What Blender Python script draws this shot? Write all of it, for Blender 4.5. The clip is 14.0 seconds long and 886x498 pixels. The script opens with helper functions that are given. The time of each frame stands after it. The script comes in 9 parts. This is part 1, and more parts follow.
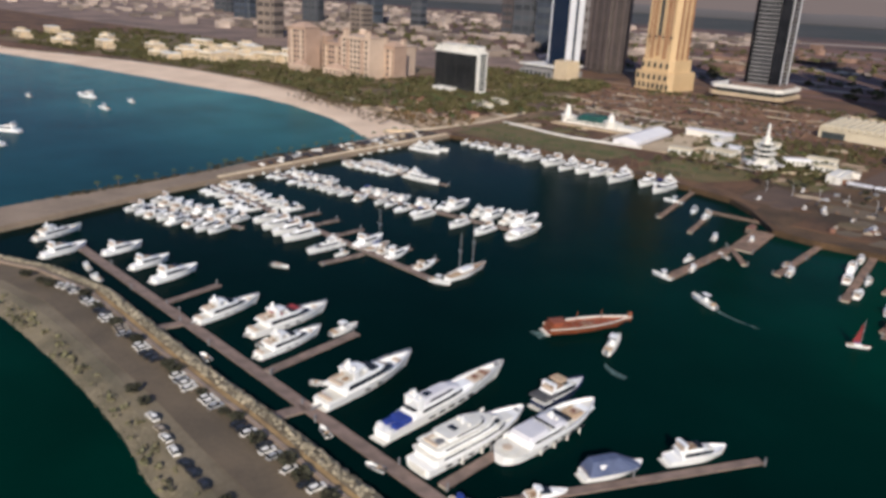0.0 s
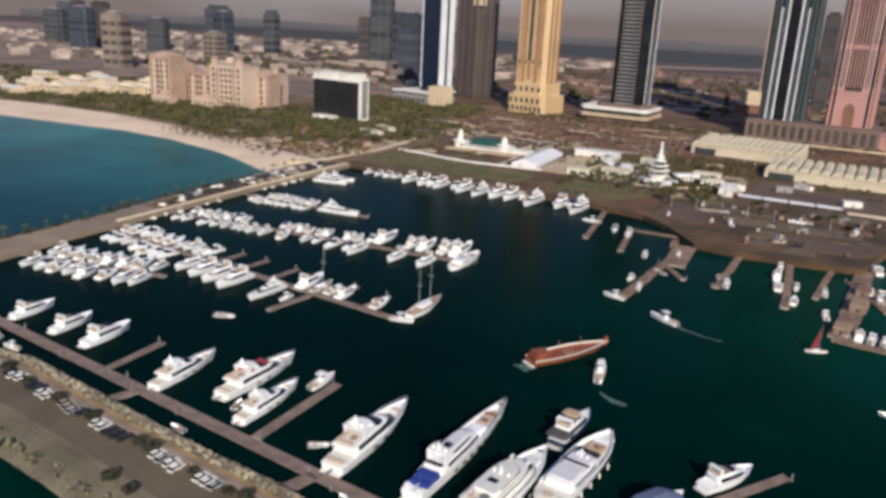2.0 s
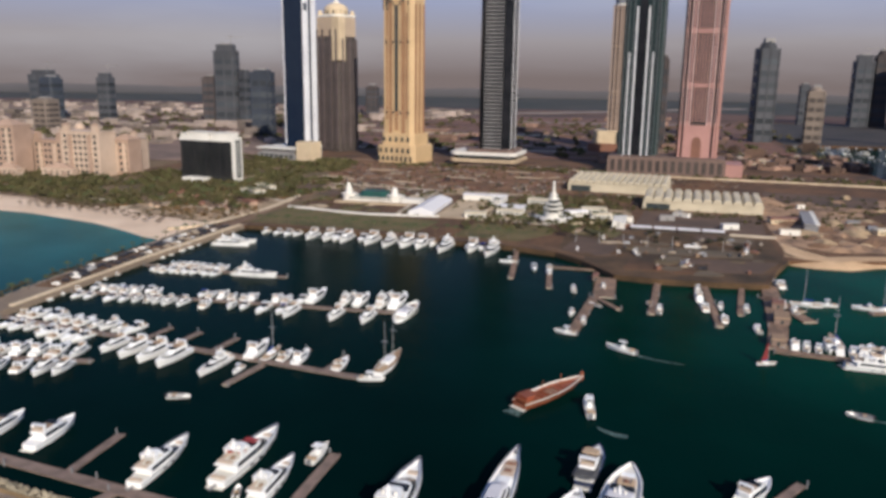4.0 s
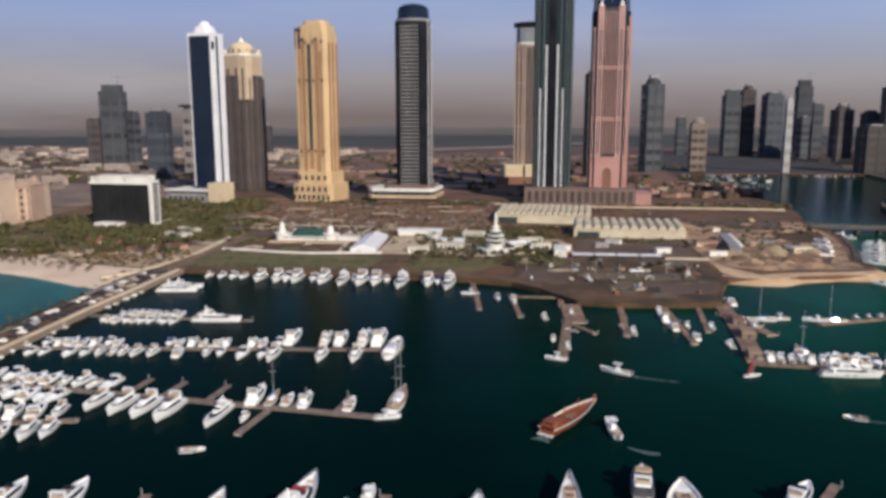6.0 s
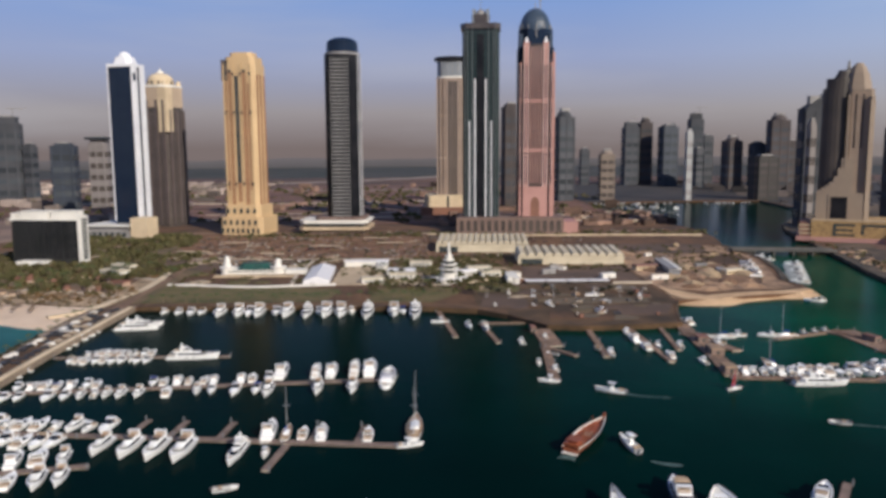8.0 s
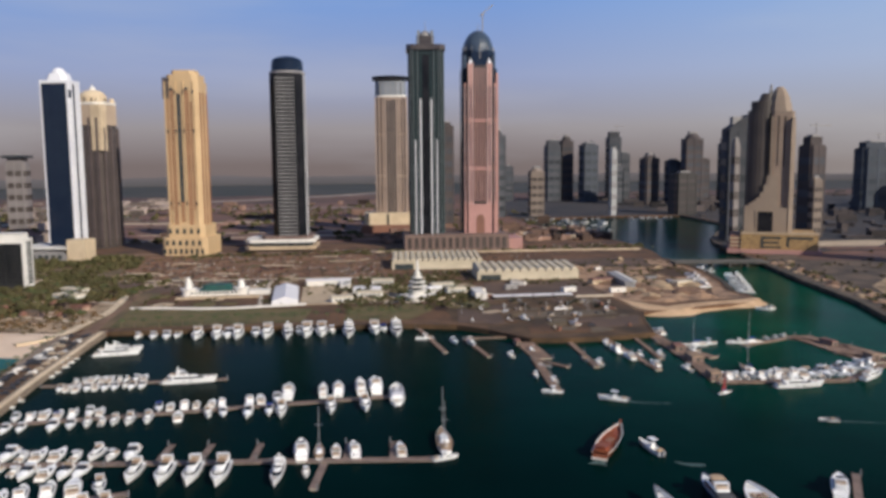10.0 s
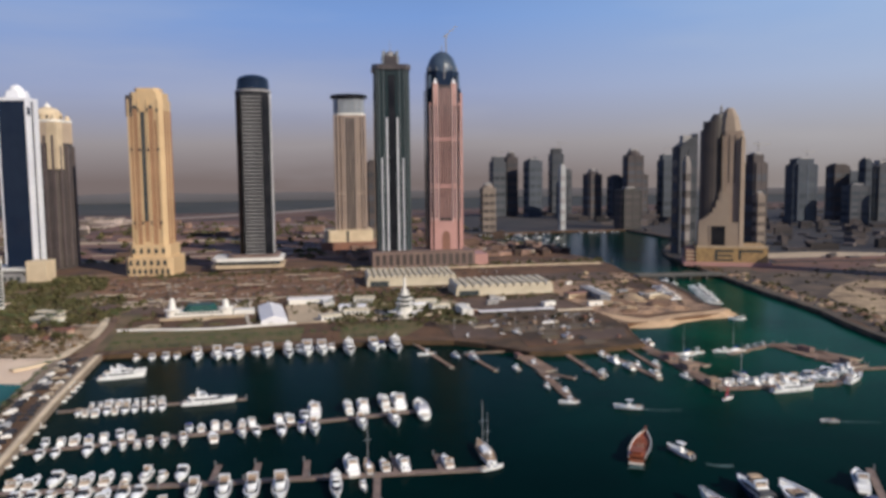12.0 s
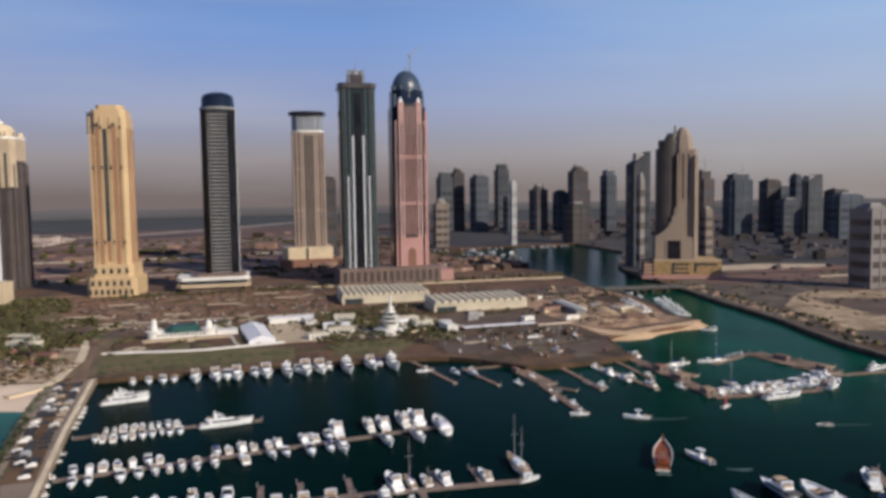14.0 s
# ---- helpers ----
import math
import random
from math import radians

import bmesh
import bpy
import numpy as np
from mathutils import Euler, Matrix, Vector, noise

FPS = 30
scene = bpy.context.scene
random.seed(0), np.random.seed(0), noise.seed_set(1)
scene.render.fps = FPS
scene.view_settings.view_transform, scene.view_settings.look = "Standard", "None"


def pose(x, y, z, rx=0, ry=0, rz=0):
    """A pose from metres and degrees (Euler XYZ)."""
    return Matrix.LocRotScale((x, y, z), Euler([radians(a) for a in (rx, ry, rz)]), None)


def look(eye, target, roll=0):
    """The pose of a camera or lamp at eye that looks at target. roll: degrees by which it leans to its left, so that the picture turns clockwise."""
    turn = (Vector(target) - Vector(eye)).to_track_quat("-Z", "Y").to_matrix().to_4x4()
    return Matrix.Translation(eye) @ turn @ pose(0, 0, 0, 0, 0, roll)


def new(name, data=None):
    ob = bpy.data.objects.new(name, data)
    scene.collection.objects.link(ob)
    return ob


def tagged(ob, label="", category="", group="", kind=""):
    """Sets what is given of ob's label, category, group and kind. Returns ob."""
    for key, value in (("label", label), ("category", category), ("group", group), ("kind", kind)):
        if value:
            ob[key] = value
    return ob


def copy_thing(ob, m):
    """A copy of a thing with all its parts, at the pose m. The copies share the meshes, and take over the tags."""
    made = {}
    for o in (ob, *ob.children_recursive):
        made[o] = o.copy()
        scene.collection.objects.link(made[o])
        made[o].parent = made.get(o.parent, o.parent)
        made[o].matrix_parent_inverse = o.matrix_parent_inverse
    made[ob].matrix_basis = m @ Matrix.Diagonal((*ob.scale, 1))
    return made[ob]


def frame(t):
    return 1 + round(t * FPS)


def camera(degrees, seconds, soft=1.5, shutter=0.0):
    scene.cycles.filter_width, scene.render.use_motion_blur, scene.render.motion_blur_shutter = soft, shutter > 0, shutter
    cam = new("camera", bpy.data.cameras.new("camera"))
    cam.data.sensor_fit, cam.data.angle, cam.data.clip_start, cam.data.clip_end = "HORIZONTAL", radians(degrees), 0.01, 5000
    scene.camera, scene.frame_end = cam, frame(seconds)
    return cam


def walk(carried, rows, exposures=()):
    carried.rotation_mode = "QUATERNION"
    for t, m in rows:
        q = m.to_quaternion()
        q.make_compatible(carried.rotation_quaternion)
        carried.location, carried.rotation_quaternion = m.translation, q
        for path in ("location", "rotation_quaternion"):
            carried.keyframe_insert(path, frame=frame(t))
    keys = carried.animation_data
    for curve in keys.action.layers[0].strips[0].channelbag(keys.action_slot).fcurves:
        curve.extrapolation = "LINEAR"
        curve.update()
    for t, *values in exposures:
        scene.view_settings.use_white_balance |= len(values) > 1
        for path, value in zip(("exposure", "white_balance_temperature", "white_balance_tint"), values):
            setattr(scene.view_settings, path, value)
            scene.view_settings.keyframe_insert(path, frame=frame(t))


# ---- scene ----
# ---- camera and its flight ----
LENS = 59.81
cam = camera(LENS, 14.0, soft=3.5)
FLIGHT = [  # seconds, eye x y z, heading to the left of +y, pitch up, roll
    (0.0, 0.1, -0.6, 127.6, 37.66, -19.21, 2.97),
    (0.5, -12.1, -4.1, 127.0, 34.66, -18.82, 3.01),
    (1.0, -23.1, -7.1, 126.3, 32.12, -18.40, 3.15),
    (1.5, -35.5, -10.2, 125.2, 29.24, -17.69, 3.10),
    (2.0, -47.4, -12.6, 124.1, 26.26, -16.77, 2.86),
    (2.5, -59.2, -15.3, 123.2, 23.19, -15.58, 2.39),
    (3.0, -70.7, -18.2, 122.1, 20.15, -14.45, 1.78),
    (5.5, -131.4, -31.2, 118.3, 7.86, -10.46, -0.06),
    (6.0, -143.8, -33.3, 118.0, 5.92, -9.80, -0.12),
    (6.5, -156.1, -35.1, 117.8, 3.89, -9.12, -0.26),
    (7.0, -167.4, -37.1, 117.5, 2.09, -8.51, -0.29),
    (7.5, -180.0, -40.1, 117.9, 0.00, -7.93, -0.27),
    (8.0, -191.2, -42.4, 118.1, -1.76, -7.51, -0.32),
    (8.5, -203.7, -44.5, 118.5, -3.72, -7.10, -0.38),
    (9.0, -215.9, -46.2, 119.1, -5.44, -6.83, -0.37),
    (11.5, -277.2, -54.1, 123.6, -12.14, -5.51, -0.59),
    (12.0, -289.5, -55.3, 124.7, -13.40, -5.25, -0.60),
    (12.5, -301.7, -56.1, 126.1, -14.68, -5.01, -0.67),
    (13.0, -313.7, -56.3, 127.2, -15.97, -4.75, -0.74),
    (13.5, -326.0, -55.6, 128.4, -17.30, -4.47, -0.77),
    (14.0, -336.9, -55.1, 129.6, -18.37, -4.27, -0.79),
]


def aim(x, y, z, yaw, pitch, roll):
    a, b = radians(yaw), radians(pitch)
    way = Vector((-math.sin(a) * math.cos(b), math.cos(a) * math.cos(b), math.sin(b)))
    eye = Vector((x, y, z))
    return look(eye, eye + way * 100, roll)


EXPOSURE = [(0.0, -0.1), (3.2, -0.12), (6.0, -0.19), (9.0, -0.21), (14.0, -0.25)]
walk(cam, [(row[0], aim(*row[1:])) for row in FLIGHT], EXPOSURE)

# ---- sky and sun ----
SUN_WAY = Vector((0.50, -0.72, 0.46)).normalized()
world = bpy.data.worlds.new("sky")
scene.world = world
world.use_nodes = True
wn, wl = world.node_tree.nodes, world.node_tree.links
wn.clear()
w_out, w_bg = wn.new("ShaderNodeOutputWorld"), wn.new("ShaderNodeBackground")
w_sky = wn.new("ShaderNodeTexSky")
w_sky.sky_type = "NISHITA"
w_sky.sun_disc = False
w_sky.sun_elevation = math.asin(SUN_WAY.z)
w_sky.sun_rotation = math.atan2(SUN_WAY.x, SUN_WAY.y)
w_sky.dust_density, w_sky.air_density, w_sky.ozone_density = 2.0, 1.0, 2.0
w_bg.inputs["Strength"].default_value = 0.085
# desert haze: a mauve-grey veil that thickens towards the horizon, and thin high cloud
w_geo, w_sep = wn.new("ShaderNodeTexCoord"), wn.new("ShaderNodeSeparateXYZ")
w_ramp, w_mix = wn.new("ShaderNodeValToRGB"), wn.new("ShaderNodeMix")
w_mix.data_type = "RGBA"
w_ramp.color_ramp.elements[0].position, w_ramp.color_ramp.elements[0].color = 0.0, (0.96, 0.96, 0.96, 1)
w_ramp.color_ramp.elements[1].position, w_ramp.color_ramp.elements[1].color = 1.0, (0.5, 0.5, 0.5, 1)
w_haze = wn.new("ShaderNodeValToRGB")
w_haze.color_ramp.elements[0].position, w_haze.color_ramp.elements[0].color = 0.0, (2.75, 2.2, 2.15, 1)
w_haze.color_ramp.elements[1].position, w_haze.color_ramp.elements[1].color = 1.0, (0.5, 1.0, 3.0, 1)
for place, colour in ((0.045, (4.5, 4.05, 4.3)), (0.11, (4.3, 5.0, 7.9)), (0.2, (2.75, 4.75, 9.8)), (0.4, (1.2, 2.5, 6.0))):
    e = w_haze.color_ramp.elements.new(place)
    e.color = (*colour, 1)
w_cloud, w_map, w_cr = wn.new("ShaderNodeTexNoise"), wn.new("ShaderNodeMapping"), wn.new("ShaderNodeValToRGB")
w_map.inputs["Scale"].default_value = (1.2, 2.0, 9.0)
w_cloud.inputs["Scale"].default_value, w_cloud.inputs["Detail"].default_value = 1.6, 7
w_cr.color_ramp.elements[0].position, w_cr.color_ramp.elements[1].position = 0.48, 0.85
w_cr.color_ramp.elements[1].color = (0.4, 0.4, 0.4, 1)
w_mix2 = wn.new("ShaderNodeMix")
w_mix2.data_type = "RGBA"
wl.new(w_geo.outputs["Generated"], w_sep.inputs[0])
wl.new(w_geo.outputs["Generated"], w_map.inputs[0])
wl.new(w_map.outputs[0], w_cloud.inputs["Vector"])
wl.new(w_cloud.outputs["Fac"], w_cr.inputs[0])
wl.new(w_sep.outputs["Z"], w_ramp.inputs[0])
wl.new(w_sep.outputs["Z"], w_haze.inputs[0])
wl.new(w_ramp.outputs[0], w_mix.inputs["Factor"])
wl.new(w_sky.outputs[0], w_mix.inputs[6])
wl.new(w_haze.outputs[0], w_mix.inputs[7])
wl.new(w_cr.outputs[0], w_mix2.inputs["Factor"])
wl.new(w_mix.outputs[2], w_mix2.inputs[6])
w_mix2.inputs[7].default_value = (7.0, 7.0, 7.6, 1)
# the sky pales towards the sun's side
w_side, w_mix3 = wn.new("ShaderNodeMapRange"), wn.new("ShaderNodeMix")
w_mix3.data_type = "RGBA"
w_side.inputs["From Min"].default_value, w_side.inputs["From Max"].default_value = 0.22, 0.9
w_side.inputs["To Max"].default_value = 0.82
w_pale = wn.new("ShaderNodeValToRGB")
w_pale.color_ramp.elements[0].position, w_pale.color_ramp.elements[0].color = 0.0, (4.9, 4.4, 4.2, 1)
w_pale.color_ramp.elements[1].position, w_pale.color_ramp.elements[1].color = 1.0, (1.5, 2.6, 6.0, 1)
for place, colour in ((0.05, (6.1, 6.1, 6.5)), (0.12, (6.4, 7.8, 10.0)), (0.22, (5.0, 7.5, 11.2)), (0.4, (2.6, 4.2, 8.0))):
    e = w_pale.color_ramp.elements.new(place)
    e.color = (*colour, 1)
wl.new(w_sep.outputs["Z"], w_pale.inputs[0])
wl.new(w_pale.outputs[0], w_mix3.inputs[7])
wl.new(w_sep.outputs["X"], w_side.inputs["Value"])
wl.new(w_side.outputs[0], w_mix3.inputs["Factor"])
wl.new(w_mix2.outputs[2], w_mix3.inputs[6])
wl.new(w_mix3.outputs[2], w_bg.inputs["Color"])
wl.new(w_bg.outputs[0], w_out.inputs["Surface"])

sun = new("sun", bpy.data.lights.new("sun", "SUN"))
sun.data.energy, sun.data.angle, sun.data.color = 5.0, radians(0.6), (1.0, 0.91, 0.78)
sun.matrix_world = look((0, 0, 400), Vector((0, 0, 400)) - SUN_WAY)

# ---- materials ----


def material(name, colour, rough=0.6, metal=0.0, other=None, scale=0.3, fine=4.0, bump=0.0, vary=0.0, coat=0.0, island=0.0):
    """A surface with grain at two scales: colour drifts towards other; vary: change from piece to piece."""
    m = bpy.data.materials.new(name)
    m.use_nodes = True
    nt = m.node_tree
    n, l = nt.nodes, nt.links
    p = n["Principled BSDF"]
    p.inputs["Roughness"].default_value, p.inputs["Metallic"].default_value = rough, metal
    p.inputs["Coat Weight"].default_value = coat
    if "curtain glass" in name or "far tower glass" in name:
        p.inputs["Specular IOR Level"].default_value = 0.12 if "black" in name else 0.25
    other = other or tuple(c * 0.72 for c in colour)
    tc = n.new("ShaderNodeTexCoord")
    big, small = n.new("ShaderNodeTexNoise"), n.new("ShaderNodeTexNoise")
    big.inputs["Scale"].default_value, big.inputs["Detail"].default_value = scale, 5
    small.inputs["Scale"].default_value, small.inputs["Detail"].default_value = fine, 4
    l.new(tc.outputs["Object"], big.inputs["Vector"])
    l.new(tc.outputs["Object"], small.inputs["Vector"])
    ramp = n.new("ShaderNodeValToRGB")
    ramp.color_ramp.elements[0].position, ramp.color_ramp.elements[1].position = 0.36, 0.66
    add = n.new("ShaderNodeMath")
    add.operation = "MULTIPLY_ADD"
    add.inputs[1].default_value, add.inputs[2].default_value = 0.35, -0.175
    l.new(small.outputs["Fac"], add.inputs[0])
    both = n.new("ShaderNodeMath")
    l.new(big.outputs["Fac"], both.inputs[0])
    l.new(add.outputs[0], both.inputs[1])
    l.new(both.outputs[0], ramp.inputs[0])
    mix = n.new("ShaderNodeMix")
    mix.data_type = "RGBA"
    mix.inputs[6].default_value, mix.inputs[7].default_value = (*colour, 1), (*other, 1)
    l.new(ramp.outputs[0], mix.inputs["Factor"])
    last = mix.outputs[2]
    if vary or island:
        hsv = n.new("ShaderNodeHueSaturation")
        rng = n.new("ShaderNodeMapRange")
        span = vary or island
        rng.inputs["To Min"].default_value, rng.inputs["To Max"].default_value = 1 - span, 1 + span
        if island:
            src = n.new("ShaderNodeNewGeometry").outputs["Random Per Island"]
        else:
            src = n.new("ShaderNodeObjectInfo").outputs["Random"]
        l.new(src, rng.inputs["Value"])
        l.new(rng.outputs[0], hsv.inputs["Value"])
        l.new(last, hsv.inputs["Color"])
        last = hsv.outputs[0]
    l.new(last, p.inputs["Base Color"])
    if bump:
        b = n.new("ShaderNodeBump")
        b.inputs["Strength"].default_value, b.inputs["Distance"].default_value = bump, 0.3
        l.new(small.outputs["Fac"], b.inputs["Height"])
        l.new(b.outputs[0], p.inputs["Normal"])
    return m


def water_material():
    """Harbour water: deep navy-teal, turquoise over the sandy shallows of the beach, ruffled by small waves."""
    m = bpy.data.materials.new("sea water")
    m.use_nodes = True
    n, l = m.node_tree.nodes, m.node_tree.links
    p = n["Principled BSDF"]
    p.inputs["Roughness"].default_value, p.inputs["IOR"].default_value = 0.14, 1.33
    p.inputs["Specular IOR Level"].default_value = 0.01
    p.inputs["Specular Tint"].default_value = (0.2, 0.9, 0.76, 1)
    tc = n.new("ShaderNodeTexCoord")
    sep = n.new("ShaderNodeSeparateXYZ")
    l.new(tc.outputs["Object"], sep.inputs[0])
    # open sea lies west of the long mole, the harbour basin east of it
    sea = n.new("ShaderNodeMapRange")
    sea.inputs["From Min"].default_value, sea.inputs["From Max"].default_value = -412, -418
    l.new(sep.outputs["X"], sea.inputs["Value"])
    east = n.new("ShaderNodeMapRange")
    east.inputs["From Min"].default_value, east.inputs["From Max"].default_value = -210, 130
    east.interpolation_type = "SMOOTHSTEP"
    l.new(sep.outputs["X"], east.inputs["Value"])
    basin = n.new("ShaderNodeMix")
    basin.data_type = "RGBA"
    basin.inputs[7].default_value = (0.0001, 0.050, 0.0290, 1)
    south = n.new("ShaderNodeMapRange")
    south.inputs["From Min"].default_value, south.inputs["From Max"].default_value = 125, 95
    south.inputs["To Max"].default_value = 0.3
    l.new(sep.outputs["Y"], south.inputs["Value"])
    most = n.new("ShaderNodeMath")
    most.operation = "MAXIMUM"
    l.new(south.outputs[0], most.inputs[1])
    north = n.new("ShaderNodeMapRange")
    north.inputs["From Min"].default_value, north.inputs["From Max"].default_value = 140, 420
    north.inputs["To Min"].default_value = 0.08
    north.interpolation_type = "SMOOTHSTEP"
    l.new(sep.outputs["Y"], north.inputs["Value"])
    canal = n.new("ShaderNodeMapRange")
    canal.inputs["From Min"].default_value, canal.inputs["From Max"].default_value = 700, 900
    canal.inputs["To Min"].default_value, canal.inputs["To Max"].default_value = 1.0, 0.12
    l.new(sep.outputs["Y"], canal.inputs["Value"])
    both = n.new("ShaderNodeMath")
    both.operation = "MULTIPLY"
    l.new(north.outputs[0], both.inputs[0])
    l.new(canal.outputs[0], both.inputs[1])
    green = n.new("ShaderNodeMath")
    green.operation = "MULTIPLY"
    l.new(east.outputs[0], green.inputs[0])
    l.new(both.outputs[0], green.inputs[1])
    l.new(green.outputs[0], most.inputs[0])
    l.new(most.outputs[0], basin.inputs["Factor"])
    deep = n.new("ShaderNodeMix")
    deep.data_type = "RGBA"
    deep.inputs[6].default_value, deep.inputs[7].default_value = (0.0001, 0.0085, 0.0080, 1), (0.0001, 0.0112, 0.0098, 1)
    l.new(north.outputs[0], deep.inputs["Factor"])
    l.new(deep.outputs[2], basin.inputs[6])
    shallow = n.new("ShaderNodeMapRange")
    shallow.inputs["From Min"].default_value, shallow.inputs["From Max"].default_value = 250, 520
    shallow.interpolation_type = "SMOOTHSTEP"
    l.new(sep.outputs["Y"], shallow.inputs["Value"])
    open_sea = n.new("ShaderNodeMix")
    open_sea.data_type = "RGBA"
    open_sea.inputs[6].default_value, open_sea.inputs[7].default_value = (0.010, 0.056, 0.074, 1), (0.028, 0.135, 0.135, 1)
    l.new(shallow.outputs[0], open_sea.inputs["Factor"])
    all_water = n.new("ShaderNodeMix")
    all_water.data_type = "RGBA"
    l.new(sea.outputs[0], all_water.inputs["Factor"])
    l.new(basin.outputs[2], all_water.inputs[6])
    l.new(open_sea.outputs[2], all_water.inputs[7])
    drift = n.new("ShaderNodeTexNoise")
    drift.inputs["Scale"].default_value, drift.inputs["Detail"].default_value = 0.012, 6
    l.new(tc.outputs["Object"], drift.inputs["Vector"])
    hsv = n.new("ShaderNodeHueSaturation")
    rng = n.new("ShaderNodeMapRange")
    rng.inputs["From Min"].default_value, rng.inputs["From Max"].default_value = 0.3, 0.7
    rng.inputs["To Min"].default_value, rng.inputs["To Max"].default_value = 0.75, 1.3
    l.new(drift.outputs["Fac"], rng.inputs["Value"])
    l.new(rng.outputs[0], hsv.inputs["Value"])
    l.new(all_water.outputs[2], hsv.inputs["Color"])
    l.new(hsv.outputs[0], p.inputs["Base Color"])
    waves, swell = n.new("ShaderNodeTexNoise"), n.new("ShaderNodeTexNoise")
    waves.inputs["Scale"].default_value, waves.inputs["Detail"].default_value = 0.55, 5
    swell.inputs["Scale"].default_value, swell.inputs["Detail"].default_value = 0.07, 3
    l.new(tc.outputs["Object"], waves.inputs["Vector"])
    l.new(tc.outputs["Object"], swell.inputs["Vector"])
    add = n.new("ShaderNodeMath")
    l.new(waves.outputs["Fac"], add.inputs[0])
    l.new(swell.outputs["Fac"], add.inputs[1])
    b = n.new("ShaderNodeBump")
    b.inputs["Strength"].default_value, b.inputs["Distance"].default_value = 0.22, 0.6
    l.new(add.outputs[0], b.inputs["Height"])
    l.new(b.outputs[0], p.inputs["Normal"])
    return m


WATER = water_material()
EARTH = material("dusty earth", (0.162, 0.080, 0.038), 0.95, other=(0.060, 0.032, 0.0175), scale=0.02, fine=0.25, bump=0.4)
DESERT = material("far plain", (0.145, 0.072, 0.050), 0.95, other=(0.056, 0.036, 0.031), scale=0.004, fine=0.05)
SAND = material("beach sand", (0.78, 0.60, 0.45), 0.95, other=(0.64, 0.475, 0.345), scale=0.03, fine=0.5, bump=0.3)
GRASS = material("lawn", (0.088, 0.086, 0.026), 0.9, other=(0.165, 0.118, 0.05), scale=0.06, fine=0.5, bump=0.3)
ASPHALT = material("asphalt", (0.082, 0.054, 0.03948), 0.9, other=(0.14, 0.0855, 0.0588), scale=0.02, fine=0.4)
PAVING = material("paving", (0.165, 0.0882, 0.042), 0.85, other=(0.07, 0.0395, 0.0205), scale=0.05, fine=0.6)
CONCRETE = material("pale concrete", (0.58, 0.50, 0.40), 0.85, other=(0.43, 0.36, 0.285), scale=0.08, fine=1.2, bump=0.2)
ROADWAY = material("worn road", (0.25, 0.153, 0.0966), 0.9, other=(0.16, 0.0945, 0.06048), scale=0.03, fine=0.5)
ROCK = material("breakwater rock", (0.23, 0.19, 0.13), 0.95, other=(0.12, 0.11, 0.075), scale=0.12, fine=1.5, bump=0.7, island=0.35)
PALE_ROCK = material("pale breakwater rock", (0.37, 0.315, 0.225), 0.95, other=(0.17, 0.145, 0.10), scale=0.15, fine=1.6, bump=0.7, island=0.35)
ROCK_PIECE = material("loose breakwater rock", (0.37, 0.315, 0.225), 0.95, other=(0.17, 0.145, 0.10), scale=0.3, fine=2.0, bump=0.7, vary=0.35)
DECKING = material("grey-brown decking", (0.27, 0.19, 0.155), 0.85, other=(0.17, 0.122, 0.10), scale=0.25, fine=3.0, vary=0.12)
GELCOAT = material("white gelcoat", (0.93, 0.925, 0.91), 0.3, other=(0.86, 0.85, 0.84), scale=0.3, fine=3, coat=0.3, vary=0.08)
CREAM = material("cream gelcoat", (0.80, 0.77, 0.70), 0.3, other=(0.70, 0.67, 0.60), scale=0.3, fine=3, coat=0.3)
NAVY = material("navy hull paint", (0.02, 0.03, 0.07), 0.25, other=(0.03, 0.04, 0.08), scale=0.4, coat=0.5)
TINT = material("tinted glass", (0.012, 0.016, 0.022), 0.06, other=(0.02, 0.024, 0.03), scale=0.5)
TEAK = material("teak deck", (0.36, 0.24, 0.15), 0.7, other=(0.27, 0.175, 0.11), scale=0.6, fine=5)
BLUE_CANVAS = material("blue canvas", (0.012, 0.035, 0.22), 0.8, other=(0.02, 0.05, 0.28), scale=0.5, fine=3, bump=0.3)
SLATE_CANVAS = material("slate blue canvas", (0.10, 0.125, 0.22), 0.8, other=(0.07, 0.09, 0.165), scale=0.4, fine=3, bump=0.3)
SLATE_DARK = material("dark grey canvas", (0.075, 0.075, 0.08), 0.85, other=(0.05, 0.05, 0.055), scale=0.4, fine=3, bump=0.3)
TAN_CANVAS = material("tan cushions", (0.52, 0.38, 0.25), 0.85, other=(0.42, 0.3, 0.2), scale=0.6, fine=3)
GREY_PAINT = material("grey paint", (0.24, 0.24, 0.25), 0.5, other=(0.17, 0.17, 0.18), scale=0.4)
RED_PAINT = material("red paint", (0.42, 0.04, 0.03), 0.5, other=(0.33, 0.04, 0.03), scale=0.5)
STEEL = material("brushed steel", (0.62, 0.62, 0.62), 0.3, metal=0.9, scale=2)
DHOW_WOOD = material("varnished dhow timber", (0.30, 0.085, 0.032), 0.5, other=(0.19, 0.055, 0.026), scale=0.5, fine=4, bump=0.2)
DHOW_DECK = material("red-brown dhow deck", (0.34, 0.08, 0.035), 0.7, other=(0.22, 0.055, 0.03), scale=0.6, fine=4)
FOAM = material("white wash", (0.16, 0.23, 0.21), 0.7, other=(0.004, 0.03, 0.026), scale=0.5, fine=1.5, bump=0.5)
WHITE_WALL = material("white render", (0.78, 0.75, 0.69), 0.8, other=(0.68, 0.65, 0.6), scale=0.06, fine=0.8)
